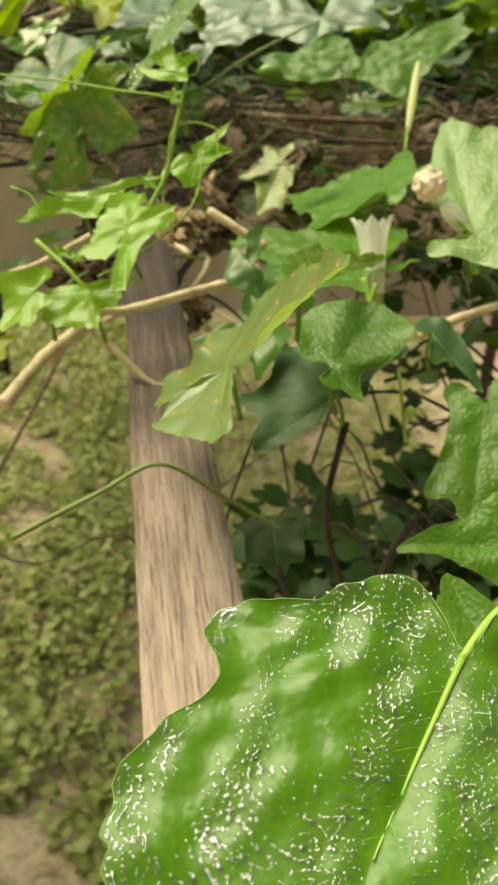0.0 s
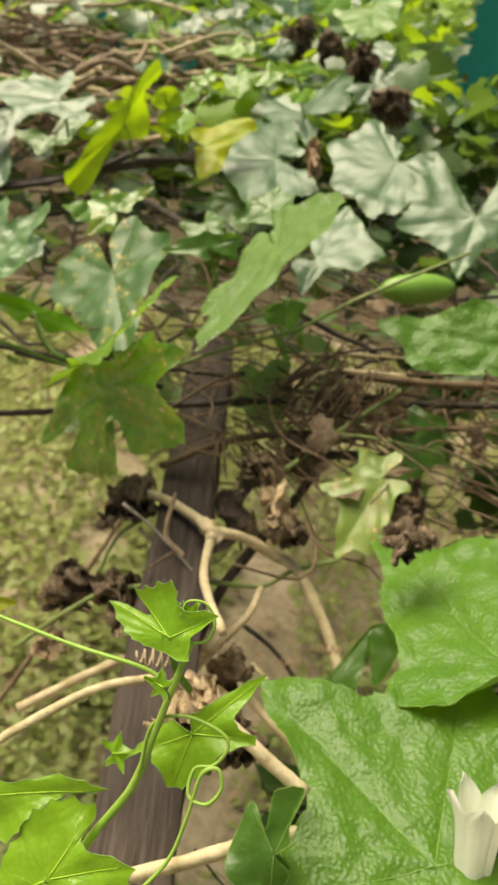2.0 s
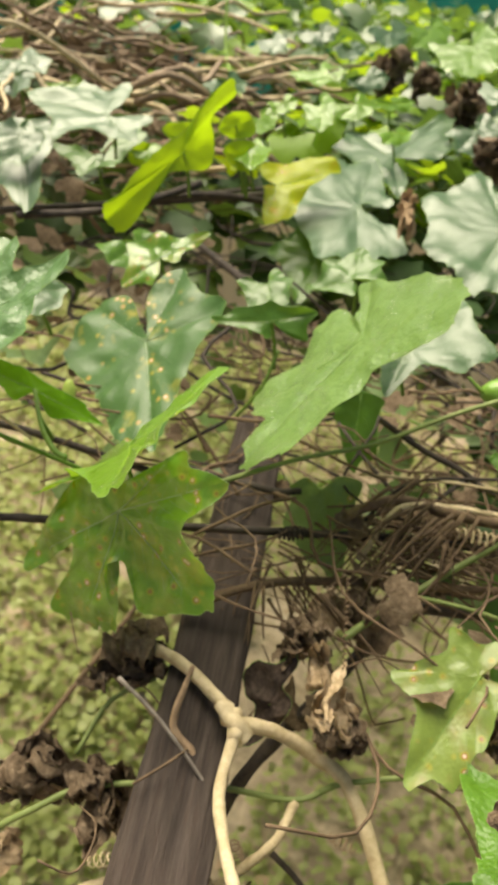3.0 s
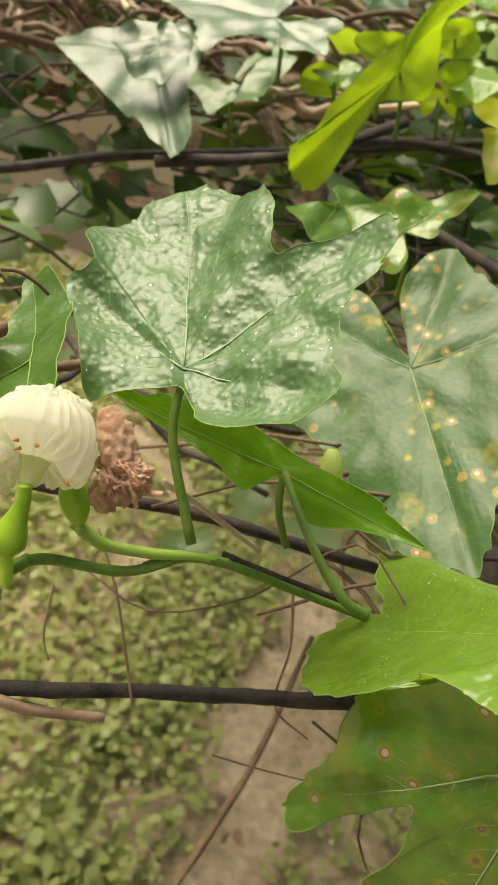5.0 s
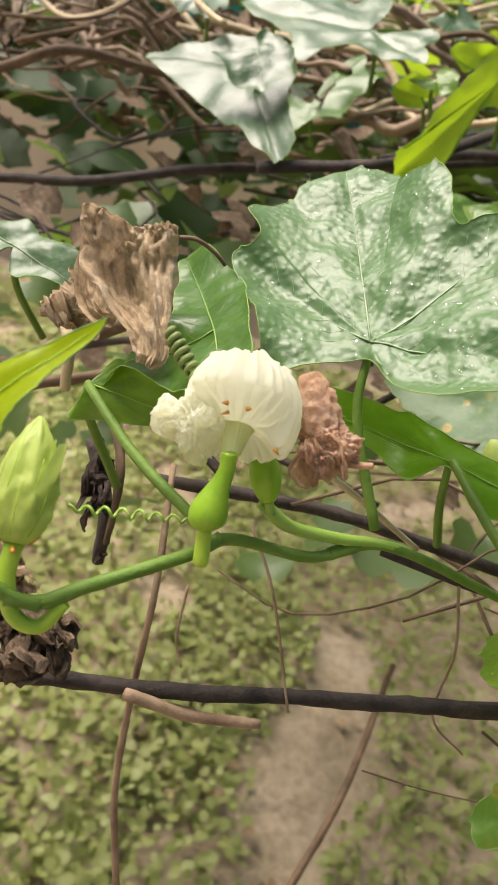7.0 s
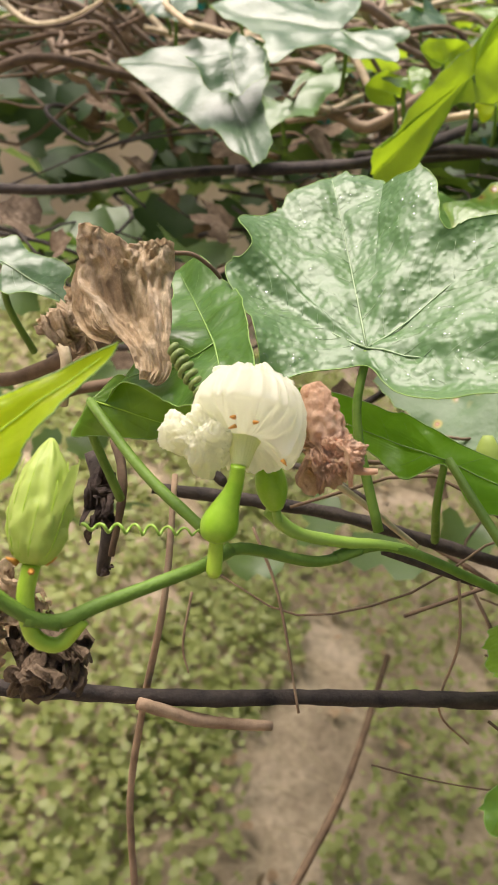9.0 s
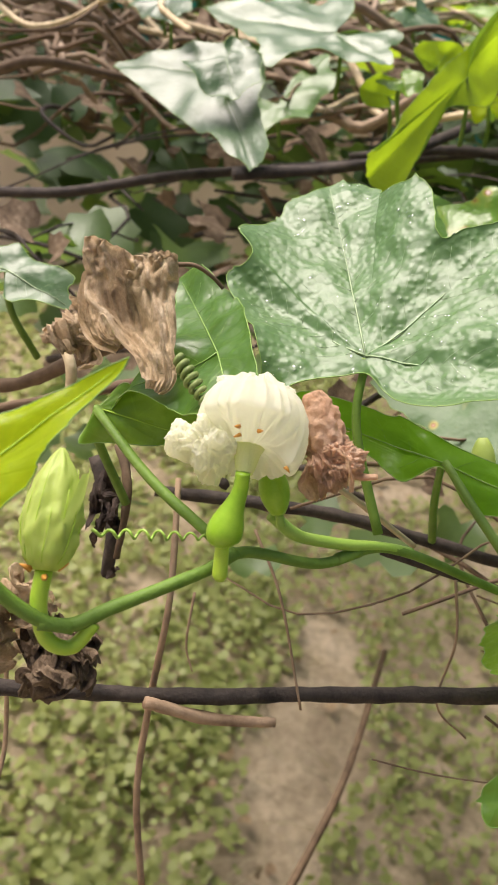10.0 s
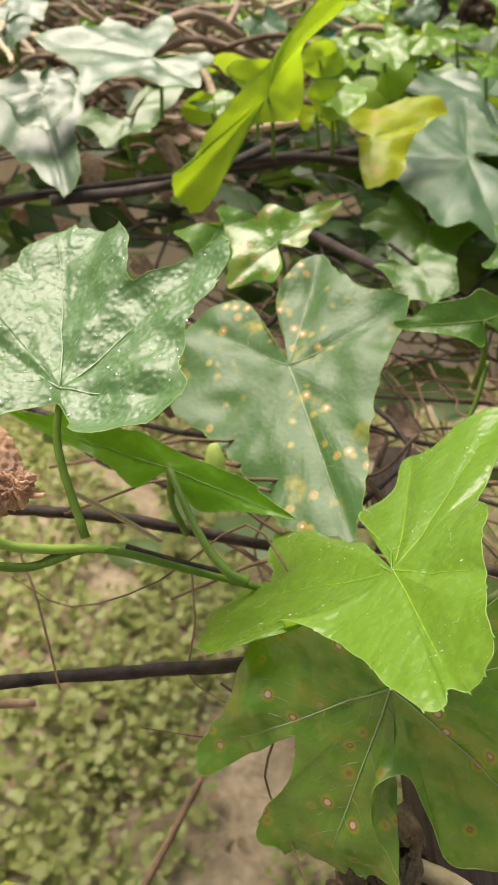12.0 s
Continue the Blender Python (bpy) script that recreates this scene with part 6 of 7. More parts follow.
stem('thin curling green vine tendril', [(-0.4600, 1.6778, 2.2856), (-0.4445, 1.6578, 2.2463), (-0.4273, 1.6302, 2.1933), (-0.4033, 1.5940, 2.1636), (-0.3712, 1.5630, 2.1402), (-0.3278, 1.5551, 2.1328)], 0.0016, 0.0016, PALE_GREEN)
coil('springy coiled green tendril', (-0.3175, 0.7276, 2.0723), (-0.296, 0.7416, 2.0694), 7, 0.0009, 0.0004, PALE_GREEN)
coil('thick coiled olive tendril wound on a twig', (-0.3125, 0.7568, 2.1034), (-0.3028, 0.7513, 2.0968), 7, 0.0013, 0.0008, OLIVE_STEM)
coil('coiled brown dry tendril hanging down', (-0.0535, 0.7906, 2.0324), (-0.0426, 0.7459, 2.0141), 16, 0.001, 0.0004, BROWN)
coil('coiled brown dry tendril hanging down', (0.0689, 0.7886, 2.0979), (0.0773, 0.7698, 2.0649), 10, 0.0018, 0.0006, BROWN)
coil('curly bleached dry tendril', (-0.1087, 0.6887, 1.9198), (-0.0752, 0.6961, 1.9226), 7, 0.0035, 0.0005, BARK)
coil('curly bleached dry tendril', (-0.0834, 0.5691, 2.0169), (-0.0641, 0.5716, 2.0182), 5, 0.0035, 0.0005, BARK)
coil('curly bleached dry tendril', (-0.0047, 0.8476, 2.0413), (0.0181, 0.8519, 2.0419), 6, 0.0035, 0.0006, BARK)
coil('dark wire tie wound round the trellis wire', (-0.0979, 0.8244, 2.0192), (-0.0816, 0.8335, 2.02), 7, 0.0034, 0.0007, DARK)
coil('springy coiled tendril hanging in the shade', (-0.0288, 0.9007, 2.0796), (-0.0232, 0.8925, 2.0637), 7, 0.0014, 0.0004, DARK)
coil('small curled green tendril', (-0.0757, 0.4438, 2.0038), (-0.0663, 0.4446, 2.0038), 4, 0.0025, 0.0005, PALE_GREEN)
rng = random.Random(63)
for centre, spread, count, stuff in (((-0.085, 0.69, 1.915), 0.022, 8, BARK), ((-0.03, 0.7, 1.925), 0.03, 5, TAN), ((0.02, 0.855, 2.035), 0.035, 7, BROWN), ((-0.12, 0.74, 1.95), 0.03, 4, TAN)):
    for k in range(count):
        p = Vector(centre) + Vector((rng.gauss(0, spread), rng.gauss(0, spread * 0.4), rng.gauss(0, spread * 0.5)))
        d = Vector((rng.gauss(0, 0.014), rng.gauss(0, 0.006), rng.gauss(-0.004, 0.01)))
        coil('curly dry tendril tangled on the vine', p, p + d, rng.randint(2, 5), rng.uniform(0.0018, 0.0042), rng.uniform(0.0003, 0.0006), stuff)
dead_leaf('crumpled dry brown leaf caught on the vine', (-0.3517, 0.7878, 2.0867), (0.0074, 0.0021, 0.0013), (0.0025, -0.0041, -0.008), DEAD_PALE, 0.7)
dead_leaf('crumpled dry brown leaf caught on the vine', (-0.3418, 0.7348, 2.0315), (0.0114, 0.0032, 0.002), (0.0029, -0.0047, -0.0091), DEAD_PALE, 0.6)
dead_leaf('crumpled dry brown leaf caught on the vine', (-0.3265, 0.733, 2.0233), (0.0134, 0.0038, 0.0023), (0.0023, -0.0037, -0.0073), DEAD, 0.6)
dead_leaf('crumpled dry brown leaf caught on the vine', (-0.3365, 0.7834, 2.0332), (0.0048, 0.0014, 0.0008), (0.0041, -0.0067, -0.0131), DEAD_DARK, 0.5)
dead_leaf('crumpled dry brown leaf caught on the vine', (-0.146, 0.7529, 1.9608), (0.021, 0.0057, 0.0035), (0.0049, -0.0084, -0.0159), DEAD, 0.6)
stem('weathered grey stick across the wooden beam', [(-0.1405, 0.7140, 1.9918), (-0.1189, 0.7116, 1.9797), (-0.0962, 0.7067, 1.9632), (-0.0841, 0.7033, 1.9529)], 0.0011, 0.0008, GREY_BARK, 0.2)
stem('twisted brown dry stem across the wooden beam', [(-0.1108, 0.7339, 1.9947), (-0.1114, 0.7279, 1.9848), (-0.1114, 0.7189, 1.9694), (-0.1000, 0.7157, 1.9597), (-0.0890, 0.7129, 1.9511)], 0.0012, 0.0026, TAN, 0.3)
LEAF['dried'], VEINS['dried'] = DEAD_DARK, DEAD_DARK
leaf((-0.072, 0.7492, 1.9726), (-68, 0, 172), [(28.3, -177, 0), (23.8, -165, 0), (11.6, -162, 0), (11.0, -104, 0), (12.3, -41, 0), (22.6, 0, 0), (29.5, 21, 0), (15.2, 21, 0), (8.2, 51, 0), (13.4, 79, 0), (18.7, 114, 0), (21.6, 142, 0), (21.2, 174, 0)], 'dried', 1, 'flat torn black-brown dead vine leaf', wave=1.6, group='')
dead_leaf('crumpled dry brown leaf caught on the vine', (-0.0662, 0.7733, 1.9923), (0.0158, 0.0043, 0.0026), (0.0039, -0.0067, -0.0128), DEAD, 0.6)
dead_leaf('crumpled dry brown leaf caught on the vine', (-0.0406, 0.7498, 1.9845), (0.0121, 0.0033, 0.002), (0.0059, -0.01, -0.019), DEAD_PALE, 0.6)
dead_leaf('crumpled dry brown leaf caught on the vine', (-0.0304, 0.7443, 1.9719), (0.0152, 0.0041, 0.0025), (0.0018, -0.0032, -0.006), DEAD, 0.5)
dead_leaf('crumpled dry brown leaf caught on the vine', (-0.1701, 0.699, 1.9155), (0.0186, 0.005, 0.0031), (0.0051, -0.0088, -0.0167), DEAD, 0.7)
dead_leaf('crumpled dry brown leaf caught on the vine', (-0.1367, 0.6949, 1.9186), (0.0152, 0.0041, 0.0025), (0.0054, -0.0093, -0.0177), DEAD, 0.7)
dead_leaf('crumpled dry brown leaf caught on the vine', (-0.0506, 0.6833, 1.8932), (0.0163, 0.0044, 0.0027), (0.0049, -0.0084, -0.0159), DEAD, 0.6)
dead_leaf('crumpled dry brown leaf caught on the vine', (0.0423, 0.7672, 1.9897), (0.0152, 0.0041, 0.0025), (0.005, -0.0086, -0.0163), DEAD, 0.6)
dead_leaf('crumpled dry brown leaf caught on the vine', (-0.0389, 0.8125, 1.9912), (0.0135, 0.0036, 0.0022), (0.0037, -0.0064, -0.0121), DEAD, 0.6)
dead_leaf('crumpled dry brown leaf caught on the vine', (-0.1733, 0.6734, 1.8925), (0.0091, 0.0025, 0.0015), (0.0025, -0.0043, -0.0081), DEAD_PALE, 0.7)
dead_leaf('crumpled dry brown leaf caught on the vine', (-0.0253, 0.5447, 2.0012), (0.0159, 0.0006, 0.0008), (0.0007, -0.0064, -0.0106), DEAD, 0.6)
dead_leaf('crumpled dry brown leaf caught on the vine', (-0.0541, 0.5482, 2.0074), (0.0141, 0.0005, 0.0007), (0.0007, -0.0064, -0.0106), DEAD_PALE, 0.6)
dead_leaf('crumpled dry brown leaf caught on the vine', (0.0381, 0.6799, 2.0303), (0.0127, 0.0005, 0.0006), (0.0009, -0.0077, -0.0127), DEAD, 0.6)
dead_leaf('crumpled dry brown leaf caught on the vine', (-0.0808, 1.448, 2.1916), (0.0288, 0.0078, 0.0048), (0.0071, -0.0121, -0.0229), DEAD, 0.6)
dead_leaf('crumpled dry brown leaf caught on the vine', (-0.0351, 1.3266, 2.1703), (0.0229, 0.0062, 0.0038), (0.0063, -0.0108, -0.0205), DEAD, 0.6)
dead_leaf('crumpled dry brown leaf caught on the vine', (-0.1909, 1.6102, 2.2018), (0.026, 0.007, 0.0043), (0.0072, -0.0123, -0.0232), DEAD, 0.6)
dead_leaf('crumpled dry brown leaf caught on the vine', (-0.1444, 1.6187, 2.2025), (0.0222, 0.006, 0.0037), (0.0061, -0.0105, -0.0199), DEAD, 0.6)
dead_leaf('shrivelled pale brown dry leaf', (-0.0936, 1.1436, 2.1346), (0.0097, 0.0026, 0.0016), (0.006, -0.0103, -0.0196), DEAD_TAN, 0.5)
stem('thin brown stalk of a dead leaf', [(-0.3243, 0.7856, 2.1147), (-0.3201, 0.7865, 2.1151), (-0.3158, 0.7883, 2.1127), (-0.3130, 0.7896, 2.1100)], 0.0006, 0.0005, BROWN)
withered_flower((-0.2903, 0.7431, 2.0875), (-0.294, 0.7581, 2.1018), [(-0.2904, 0.7418, 2.0885), (-0.2901, 0.7407, 2.0844), (-0.2908, 0.7389, 2.0794), (-0.2912, 0.7373, 2.0746), (-0.2909, 0.7364, 2.0719)], (-0.2912, 0.7371, 2.0733), (-0.2897, 0.7343, 2.0648), (-0.3007, 0.745, 2.0891), [((-0.2918, 0.7391, 2.0984), (-0.364, -0.735, 0.261)), ((-0.2864, 0.7408, 2.0976), (0.57, -0.38, 0.375)), ((-0.2936, 0.7392, 2.0941), (-0.631, -0.604, -0.241)), ((-0.2823, 0.7437, 2.0911), (0.665, -0.173, -0.518))])
brown_flower((-0.2788, 0.7596, 2.0973), (-0.2726, 0.755, 2.0894), (-0.2691, 0.7531, 2.0891), (-0.2629, 0.7535, 2.0898))
hanging_leaf('dry curled grey-brown dead leaf hanging over a twig', ([(-0.3347, 0.7797, 2.1180), (-0.3345, 0.7788, 2.1163), (-0.3333, 0.7767, 2.1134), (-0.3306, 0.7736, 2.1081), (-0.3250, 0.7678, 2.1042), (-0.3200, 0.7628, 2.1001), (-0.3171, 0.7597, 2.0956), (-0.3178, 0.7588, 2.0924)], [0.022, 0.023, 0.023, 0.022, 0.0158, 0.0091, 0.0082, 0.0041]), ([(-0.3458, 0.7888, 2.1089), (-0.3452, 0.7829, 2.1045), (-0.3423, 0.7776, 2.0985), (-0.3380, 0.7751, 2.0947), (-0.3340, 0.7759, 2.0927)], [0.0055, 0.0075, 0.0082, 0.0063, 0.0041]), (0.949, 0.268, 0.163))
ovary((-0.2878, 0.7578, 2.0828), (-0.2825, 0.7549, 2.072), 0.0036, 'plump green young fruit behind the withered flower')
flower_bud((-0.3221, 0.7157, 2.0692), (-0.3267, 0.7307, 2.0889), (-0.3213, 0.7123, 2.0631), (-0.3182, 0.7104, 2.0567), (-0.3136, 0.7124, 2.0545))
white_flower((0.0801, 0.5208, 1.9739), (0.0753, 0.5377, 2.0208))
wilted_flower((0.1348, 0.5224, 2.0196), (0.1259, 0.5272, 2.0278), (0.1095, 0.5316, 2.0449))
gourd((-0.0045, 0.9818, 2.071), (0.0569, 1.0066, 2.0752))
ovary((-0.2343, 0.832, 2.0687), (-0.2304, 0.8249, 2.056), 0.0038, 'small pale green flower bud on the stem')
ovary((0.0917, 0.4169, 1.9427), (0.0922, 0.4131, 1.9363), 0.0030, 'small round green flower bud')
ovary((0.13, 0.7478, 2.1023), (0.1193, 0.6951, 2.0541), 0.0036, 'long pale green hanging flower bud')
straw_bundle('bundle of split brown dry stalks on the trellis wire', ((-0.0392, 0.8465, 2.0499), (-0.0028, 0.8607, 2.0432)), ((-0.0527, 0.8232, 2.0036), (-0.0208, 0.837, 2.0078)), 46, 31)
straw_bundle('bundle of split brown dry stalks on the trellis wire', ((-0.0555, 0.8496, 2.0197), (-0.0255, 0.8538, 2.0181)), ((-0.0012, 0.8632, 2.0069), (0.068, 0.8855, 2.0045)), 30, 32)
straw_bundle('bundle of split brown dry stalks on the trellis wire', ((-0.0959, 0.8158, 1.9937), (-0.0767, 0.8238, 2.0018)), ((-0.0823, 0.7934, 1.9713), (-0.0377, 0.8077, 1.9725)), 24, 33)

# ---- the rest of the vine over the trellis ----
def mat_height(x, y):
    return 2.09 + 0.075 * min(2.2, max(0, y - 0.9)) + 0.05 * noise.noise(Vector((x * 1.7, y * 1.7, 3)))


MAT_LEAF = leaf_material("leaf of the far vine", (0.035, 0.1, 0.018), (0.1, 0.19, 0.045), GREEN_THROUGH, 0.3, 0.54, 0.1, sky_sheen=0.1, wax=0.6)
MAT_BRIGHT = leaf_material("bright leaf of the far vine", (0.14, 0.3, 0.015), (0.26, 0.44, 0.03), (0.55, 0.7, 0.02), 0.5, 0.5, 0.1, wax=0.1)
OUTLINE = [(0, -0.08), (0.36, -0.4), (0.74, -0.28), (0.98, 0.08), (0.78, 0.3), (0.76, 0.66), (0.38, 0.74), (0, 1.05)]
OUTLINE = OUTLINE + [(-x, y) for x, y in OUTLINE[-2:0:-1]]


def leaf_mass(name, spots, material, size, label):
    """Many lobed leaves, each bent along its middle, in one mesh."""
    rng = random.Random(len(spots))
    verts, faces = [], []
    for x, y, z in spots:
        s = size * rng.uniform(0.55, 1.2)
        m = Matrix.Translation((x, y, z)) @ Euler((rng.gauss(0.35, 0.4), rng.gauss(0, 0.4), rng.uniform(0, 6.28))).to_matrix().to_4x4() @ Matrix.Scale(s, 4)
        k = len(verts)
        bend = rng.uniform(-0.25, 0.45)
        verts.append(m @ Vector((0, 0.15, 0)))
        for u, v in OUTLINE:
            verts.append(m @ Vector((u * 0.75, v * 0.8, bend * abs(u) ** 1.5 - 0.25 * v * v * rng.uniform(0.3, 1.2))))
        n = len(OUTLINE)
        faces.extend((k, k + 1 + i, k + 1 + (i + 1) % n) for i in range(n))
    mesh = bpy.data.meshes.new(name)
    mesh.from_pydata(verts, [], faces)
    mesh.polygons.foreach_set("use_smooth", [True] * len(faces))
    mesh.materials.append(material)
    return tagged(new(name, mesh), label, "vine", kind="stuff")


rng = random.Random(9)
under, low = [], []
for i in range(800):
    x, y = rng.uniform(-0.75, 0.75), rng.uniform(1.02, 2.4)
    under.append((x, y, 1.93 + 0.05 * (y - 1) + rng.uniform(-0.12, 0.1)))
for i in range(500):
    x, y = rng.uniform(0.0, 0.42), rng.uniform(0.28, 0.86)
    low.append((x + 0.02, y, rng.uniform(0.9, 1.62)))
for i in range(70):
    x, y = rng.uniform(0.16, 0.6), rng.uniform(0.55, 1.15)
    low.append((x, y, rng.uniform(1.78, 1.98)))
for i in range(420):
    low.append((rng.uniform(0.0, 0.34), rng.uniform(0.6, 0.86), rng.uniform(1.2, 1.66)))
for i in range(130):
    low.append((rng.uniform(0.03, 0.5), rng.uniform(1.0, 1.5), rng.uniform(1.83, 1.98)))
for i in range(150):
    low.append((rng.uniform(0.2, 0.7), rng.uniform(1.0, 1.7), rng.uniform(1.45, 1.92)))
for i in range(1500):
    x, y = rng.uniform(-1.3, 0.75), rng.uniform(1.22, 2.3)
    low.append((x, y, 1.99 + 0.06 * (y - 1) + rng.uniform(-0.05, 0.07)))
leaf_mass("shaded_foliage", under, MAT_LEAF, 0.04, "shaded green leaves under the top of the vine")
# fills the gaps with leaves whose dark colour carries the vine's inner shade
leaf_mass("low_foliage", low, LEAF["deep"], 0.044, "inner vine leaves coloured dark for shade")

rng = random.Random(5)
far_spots, bright_spots = [], []
# leaves beside and behind the view are added only to block sun
for i in range(34000):
    x, y = rng.uniform(-3.2, 2.6), rng.uniform(-1.6, 5.3)
    ragged = 0.9 * noise.noise(Vector((x * 0.9, y * 0.9, 31))) + 0.3 * noise.noise(Vector((x * 3, y * 3, 32)))
    if min(x + 3.2, 2.6 - x, y + 1.6, 5.3 - y) < 0.35 + ragged:
        continue
    clear = -0.75 < x < (0.22 if y < 0.6 else 0.30 if y < 0.92 else 0.46) and -0.7 < y < 1.34
    path = (x + 0.35) ** 2 + (y - 0.4) ** 2 < 0.35
    dry = -1.15 < x < -0.30 and 1.2 < y < 1.85
    lane = y < 0.35 and -0.9 < x < 0.2
    open_side = x > 0.1 and y > 2.5 + 0.3 * noise.noise(Vector((x * 3, y * 3, 1)))
    gap = abs(x - 0.085 * (y - 0.3)) < 0.03 + 0.035 * y and y > 1.75
    if clear or path or lane or open_side or gap or (dry and rng.random() < 0.93):
        continue
    if (x < -1.7 or y < 0.1) and rng.random() < 0.75:
        continue
    z = mat_height(x, y) + rng.gauss(0, 0.025)
    (bright_spots if rng.random() < 0.3 else far_spots).append((x, y, z))
leaf_mass("far_vine_foliage", far_spots, MAT_LEAF, 0.05, "dense green foliage of the vine over the trellis, partly added unseen for shade")
leaf_mass("bright_vine_foliage", bright_spots, MAT_BRIGHT, 0.043, "bright yellow-green young foliage of the vine, partly added unseen for shade")


def twig_mass(name, count, area, heights, thick, length, material, label, seed, flat=0.12, single=False, wander=0.6):
    rng = random.Random(seed)
    bm = bmesh.new()
    for i in range(count):
        x, y = rng.uniform(area[0], area[1]), rng.uniform(area[2], area[3])
        z = rng.uniform(*heights) + 0.075 * min(2.2, max(0, y - 0.9))
        a = rng.gauss(0.3, 1.3)
        p = Vector((x, y, z))
        points = [p]
        step = rng.uniform(*length) / 4
        for k in range(4):
            a += rng.gauss(0, wander)
            p = p + Vector((math.cos(a), math.sin(a), rng.gauss(0, flat))) * step
            p.z = min(p.z, heights[1] + (0.03 if heights[0] > 2.01 else 0.0) + 0.075 * min(2.2, max(0, p.y - 0.9)))
            points.append(p)
        r = rng.uniform(*thick)
        if single:
            tagged(tube(name, points, r, r * 0.7, material, None, 8, 0.3), label, "dry stem", "stems of the heap")
        else:
            add_tube(bm, glide(points, 3), r, r * 0.7, 5, 0.3)
    if single:
        return None
    return tagged(part(name, bm, material), label, "dry stems", kind="stuff")


twig_mass("dry_stem_heap", 170, (-1.2, -0.32, 1.2, 1.85), (2.06, 2.14), (0.0010, 0.0048), (0.05, 0.2), HEAP, "heap of bleached dry vine stems on the trellis", 1, 0.4, wander=0.35)
twig_mass("dry_vine", 44, (-1.2, -0.32, 1.2, 1.85), (2.09, 2.15), (0.0016, 0.0042), (0.15, 0.5), BARK, "thick bleached dry vine stem lying on the heap", 17, 0.2, single=True, wander=0.22)
twig_mass("dry_stem_heap", 260, (-1.2, -0.32, 1.15, 1.85), (2.02, 2.11), (0.0007, 0.0032), (0.05, 0.22), BROWN, "heap of brown dry vine stems on the trellis", 2, 0.45)
twig_mass("dry_twig_tangle", 300, (-0.25, 0.36, 0.78, 1.1), (1.96, 2.045), (0.0003, 0.0013), (0.05, 0.2), BROWN, "tangle of thin brown dry twigs under the leaves", 3, 0.3)
twig_mass("dry_twig_tangle", 130, (-0.6, 0.45, 0.95, 1.4), (1.95, 2.06), (0.0006, 0.0024), (0.1, 0.3), DARK, "tangle of dark dry twigs under the leaves", 4, 0.25)
twig_mass("dry_twig_tangle", 80, (-0.2, 0.4, 0.9, 1.35), (1.85, 2.0), (0.0004, 0.0015), (0.08, 0.3), BROWN, "tangle of thin brown dry twigs under the leaves", 14, 0.7)
twig_mass("dry_twig_tangle", 26, (-0.16, 0.3, 0.62, 0.95), (1.9, 2.0), (0.0003, 0.0008), (0.04, 0.14), BROWN, "loose thin brown dry tendrils", 6, 0.6)
# brown stems coloured near black to carry the shade of the gap
twig_mass("dry_twig_tangle", 60, (0.02, 0.4, 0.3, 0.75), (1.55, 1.9), (0.0006, 0.002), (0.1, 0.3), DARK, "dry stems hanging inside the vine, coloured dark for its shade", 7, 0.9)

# shrivelled brown leaves among the stems
rng = random.Random(21)
litter = []
for i in range(420):
    x, y = rng.uniform(-1.2, -0.3), rng.uniform(1.15, 1.85)
    litter.append((x, y, 2.06 + 0.075 * max(0, y - 0.9) + rng.gauss(0, 0.02)))
for i in range(160):
    litter.append((rng.uniform(-0.5, 0.45), rng.uniform(0.92, 1.4), rng.uniform(1.93, 2.05)))
for i in range(90):
    litter.append((rng.uniform(-0.1, 0.42), rng.uniform(0.75, 1.1), rng.uniform(1.93, 2.03)))
leaf_mass("dry_leaf_litter", litter, DEAD, 0.022, "shrivelled brown dry leaves caught among the stems")
fallen = []
for i in range(500):
    x, y = rng.uniform(-2.2, 1.8), rng.uniform(0.6, 4.6)
    fallen.append((x, y, rng.uniform(0.02, 0.06)))
leaf_mass("fallen_leaf_litter", fallen, DEAD_TAN, 0.035, "fallen brown dry leaves on the soil")

def ground_straw(count, seed):
    """Loose dry straw lying on the soil."""
    rng = random.Random(seed)
    bm = bmesh.new()
    for i in range(count):
        p = Vector((rng.uniform(-1.8, 1.6), rng.uniform(0.9, 4.4), rng.uniform(0.03, 0.09)))
        a, long = rng.uniform(0, 6.28), rng.uniform(0.05, 0.22)
        d = Vector((math.cos(a), math.sin(a), rng.gauss(0, 0.15))) * long
        add_tube(bm, [p, p + d * 0.5 + Vector((rng.gauss(0, 0.01), rng.gauss(0, 0.01), 0.01)), p + d], rng.uniform(0.001, 0.0028), 0.001, 4)
    return tagged(part("dry_straw", bm, BARK), "loose dry straw lying on the soil", "straw", kind="stuff")


ground_straw(1500, 71)

# posts that carry the trellis
for x, y in ((-1.6, 1.6), (1.3, 1.7), (-1.6, -1.0), (1.3, -1.0), (-1.5, 4.4), (1.4, 4.4)):
    bm = bmesh.new()
    add_tube(bm, [Vector((x, y, -0.1)), Vector((x + 0.01, y, 1.0)), Vector((x, y + 0.01, 2.12))], 0.035, 0.03, 10, 0.1)
    tagged(part("trellis_post", bm, WOOD), "weathered round wooden post of the trellis", "post", "posts of the trellis")

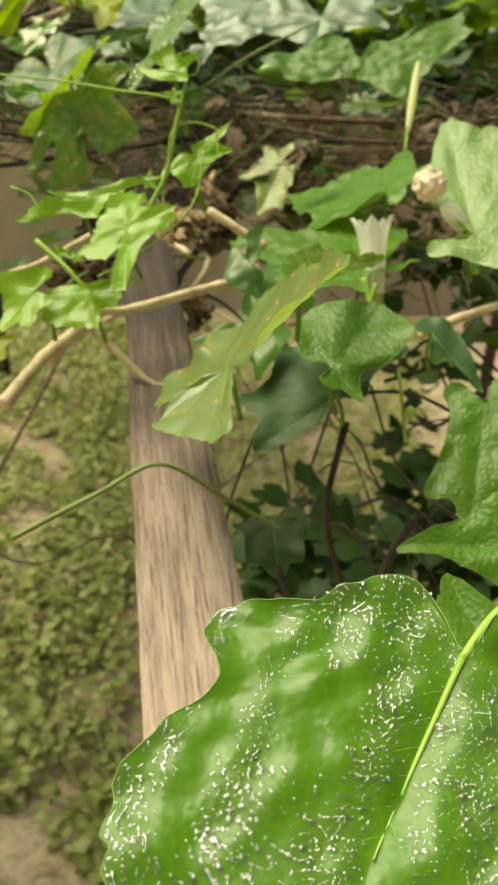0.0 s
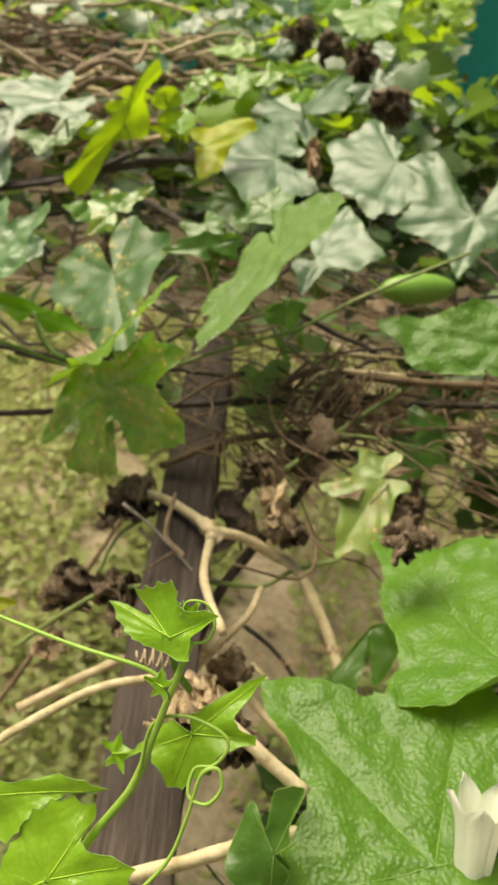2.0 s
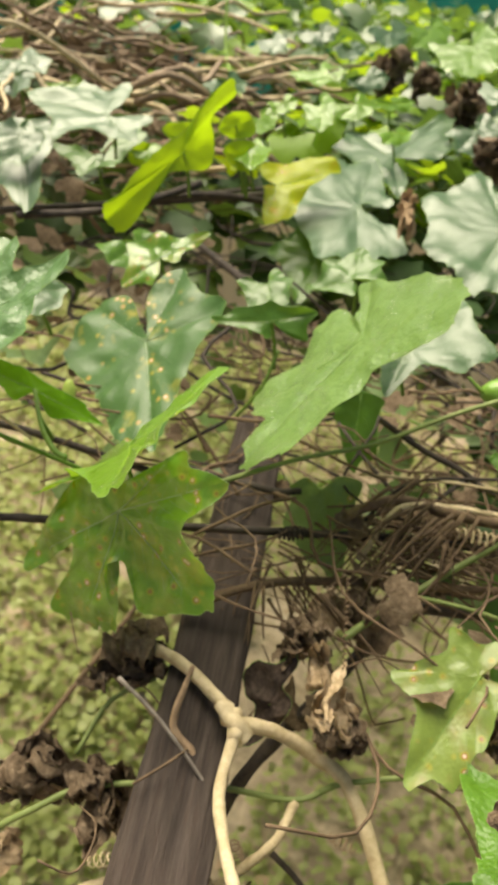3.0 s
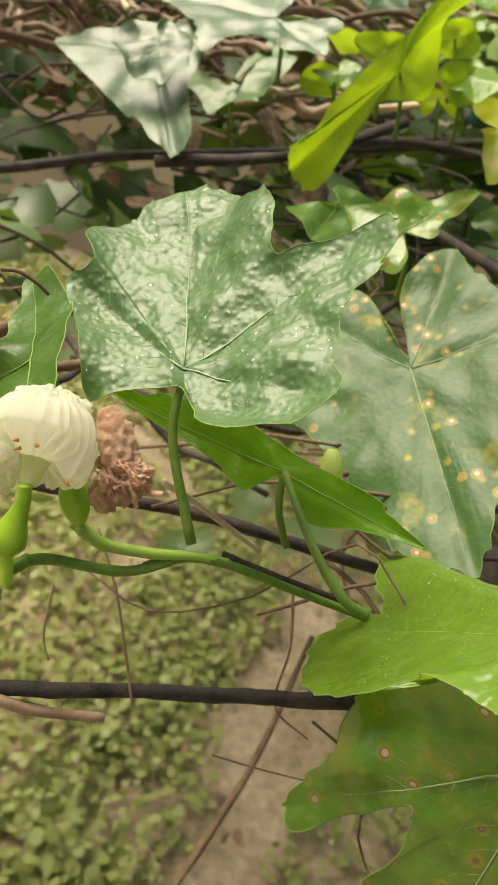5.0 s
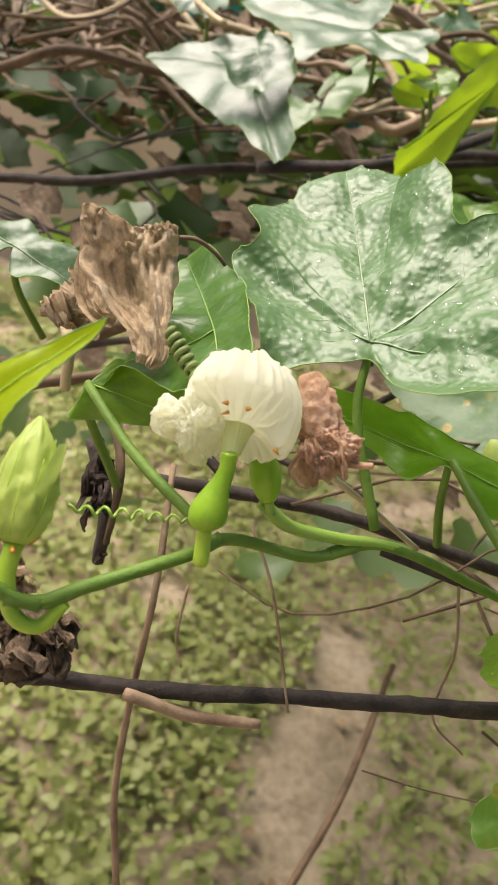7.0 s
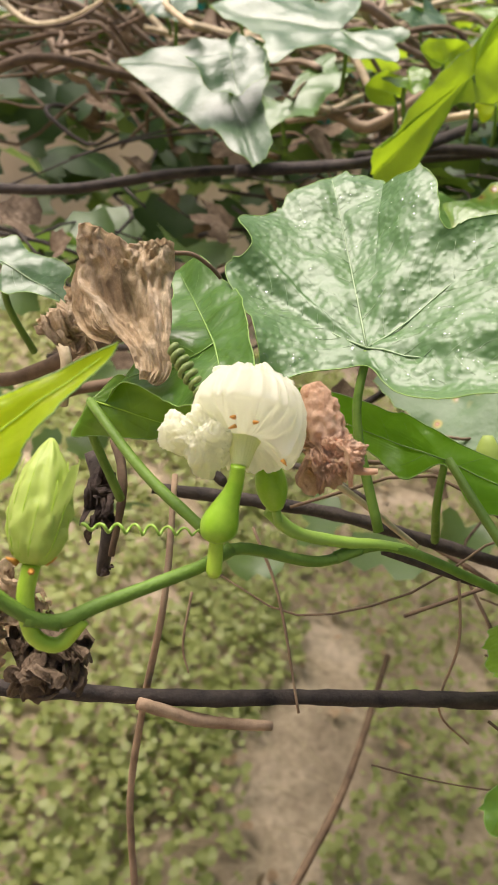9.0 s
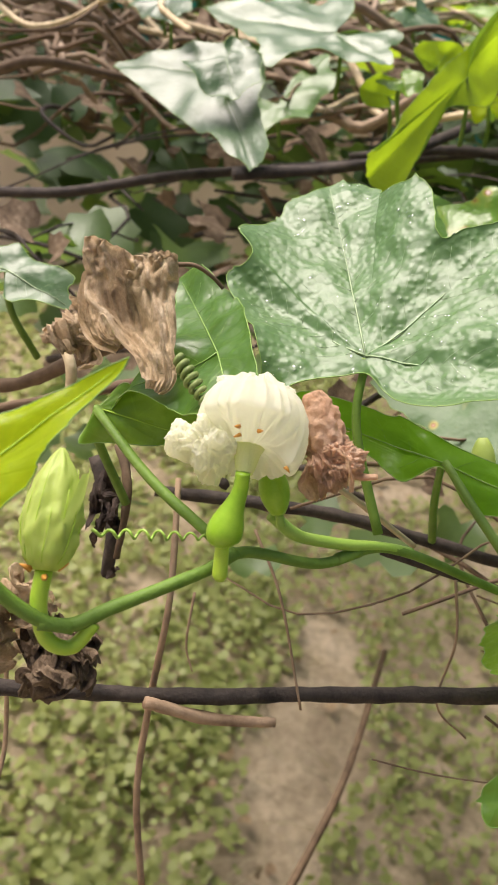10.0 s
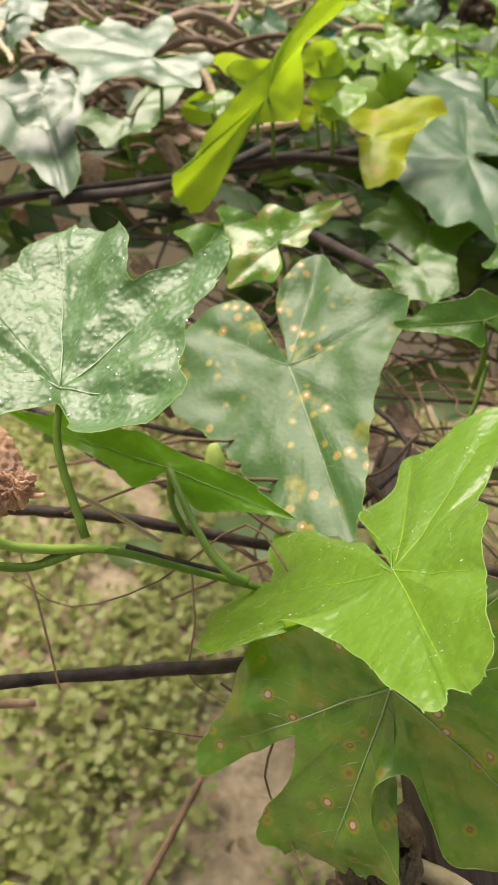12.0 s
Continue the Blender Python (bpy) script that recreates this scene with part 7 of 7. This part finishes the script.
# ---- plants on the ground ----
COVER = leaf_material("ground cover leaf", (0.24, 0.29, 0.075), (0.46, 0.50, 0.20), (0.5, 0.58, 0.14), 0.3, 0.55, 0.1, wax=0.05)


def cover_mass(name, count, keep, seed, size, label):
    rng = random.Random(seed)
    verts, faces = [], []
    made = 0
    while made < count:
        x, y = rng.uniform(-3.8, 1.6), rng.uniform(0.9, 5.7)
        ragged = 0.7 * noise.noise(Vector((x * 0.8, y * 0.8, 41))) + 0.3 * noise.noise(Vector((x * 3, y * 3, 42)))
        if not keep(x, y, rng) or min(x + 3.8, 1.6 - x, y - 0.9) < 0.3 + ragged:
            continue
        made += 1
        h = 0.02 + 0.09 * rng.random() ** 1.5
        s = size * rng.uniform(0.5, 1.25)
        m = Matrix.Translation((x, y, h)) @ Euler((rng.gauss(0.1, 0.4), rng.gauss(0, 0.4), rng.uniform(0, 6.28))).to_matrix().to_4x4() @ Matrix.Scale(s, 4)
        k = len(verts)
        verts.append(m @ Vector((0, 0, 0.0)))
        for i in range(8):
            a = 2 * math.pi * i / 8
            r = 1.0 if i else 0.7
            verts.append(m @ Vector((math.cos(a) * r * 0.85, math.sin(a) * r, 0.22 * math.sin(a) ** 2)))
        faces.extend((k, k + 1 + i, k + 1 + (i + 1) % 8) for i in range(8))
    mesh = bpy.data.meshes.new(name)
    mesh.from_pydata(verts, [], faces)
    mesh.polygons.foreach_set("use_smooth", [True] * len(faces))
    mesh.materials.append(COVER)
    return tagged(new(name, mesh), label, "ground cover", kind="stuff")


def dense(x, y, rng):
    edge = -0.30 - 0.12 * (y - 1.8) + 0.3 * noise.noise(Vector((x * 1.6, y * 1.6, 8)))
    hole = noise.noise(Vector((x * 2.6, y * 2.6, 2)))
    return x < edge and hole > -0.34 and y < 5.6


def sparse(x, y, rng):
    return noise.noise(Vector((x * 2.2, y * 2.2, 20))) > -0.28 and x > -0.9


cover_mass("ground_cover", 21000, dense, 11, 0.021, "dense low ground cover with small round yellow-green leaves")
cover_mass("ground_cover", 11000, sparse, 12, 0.018, "scattered small weeds on bare soil")
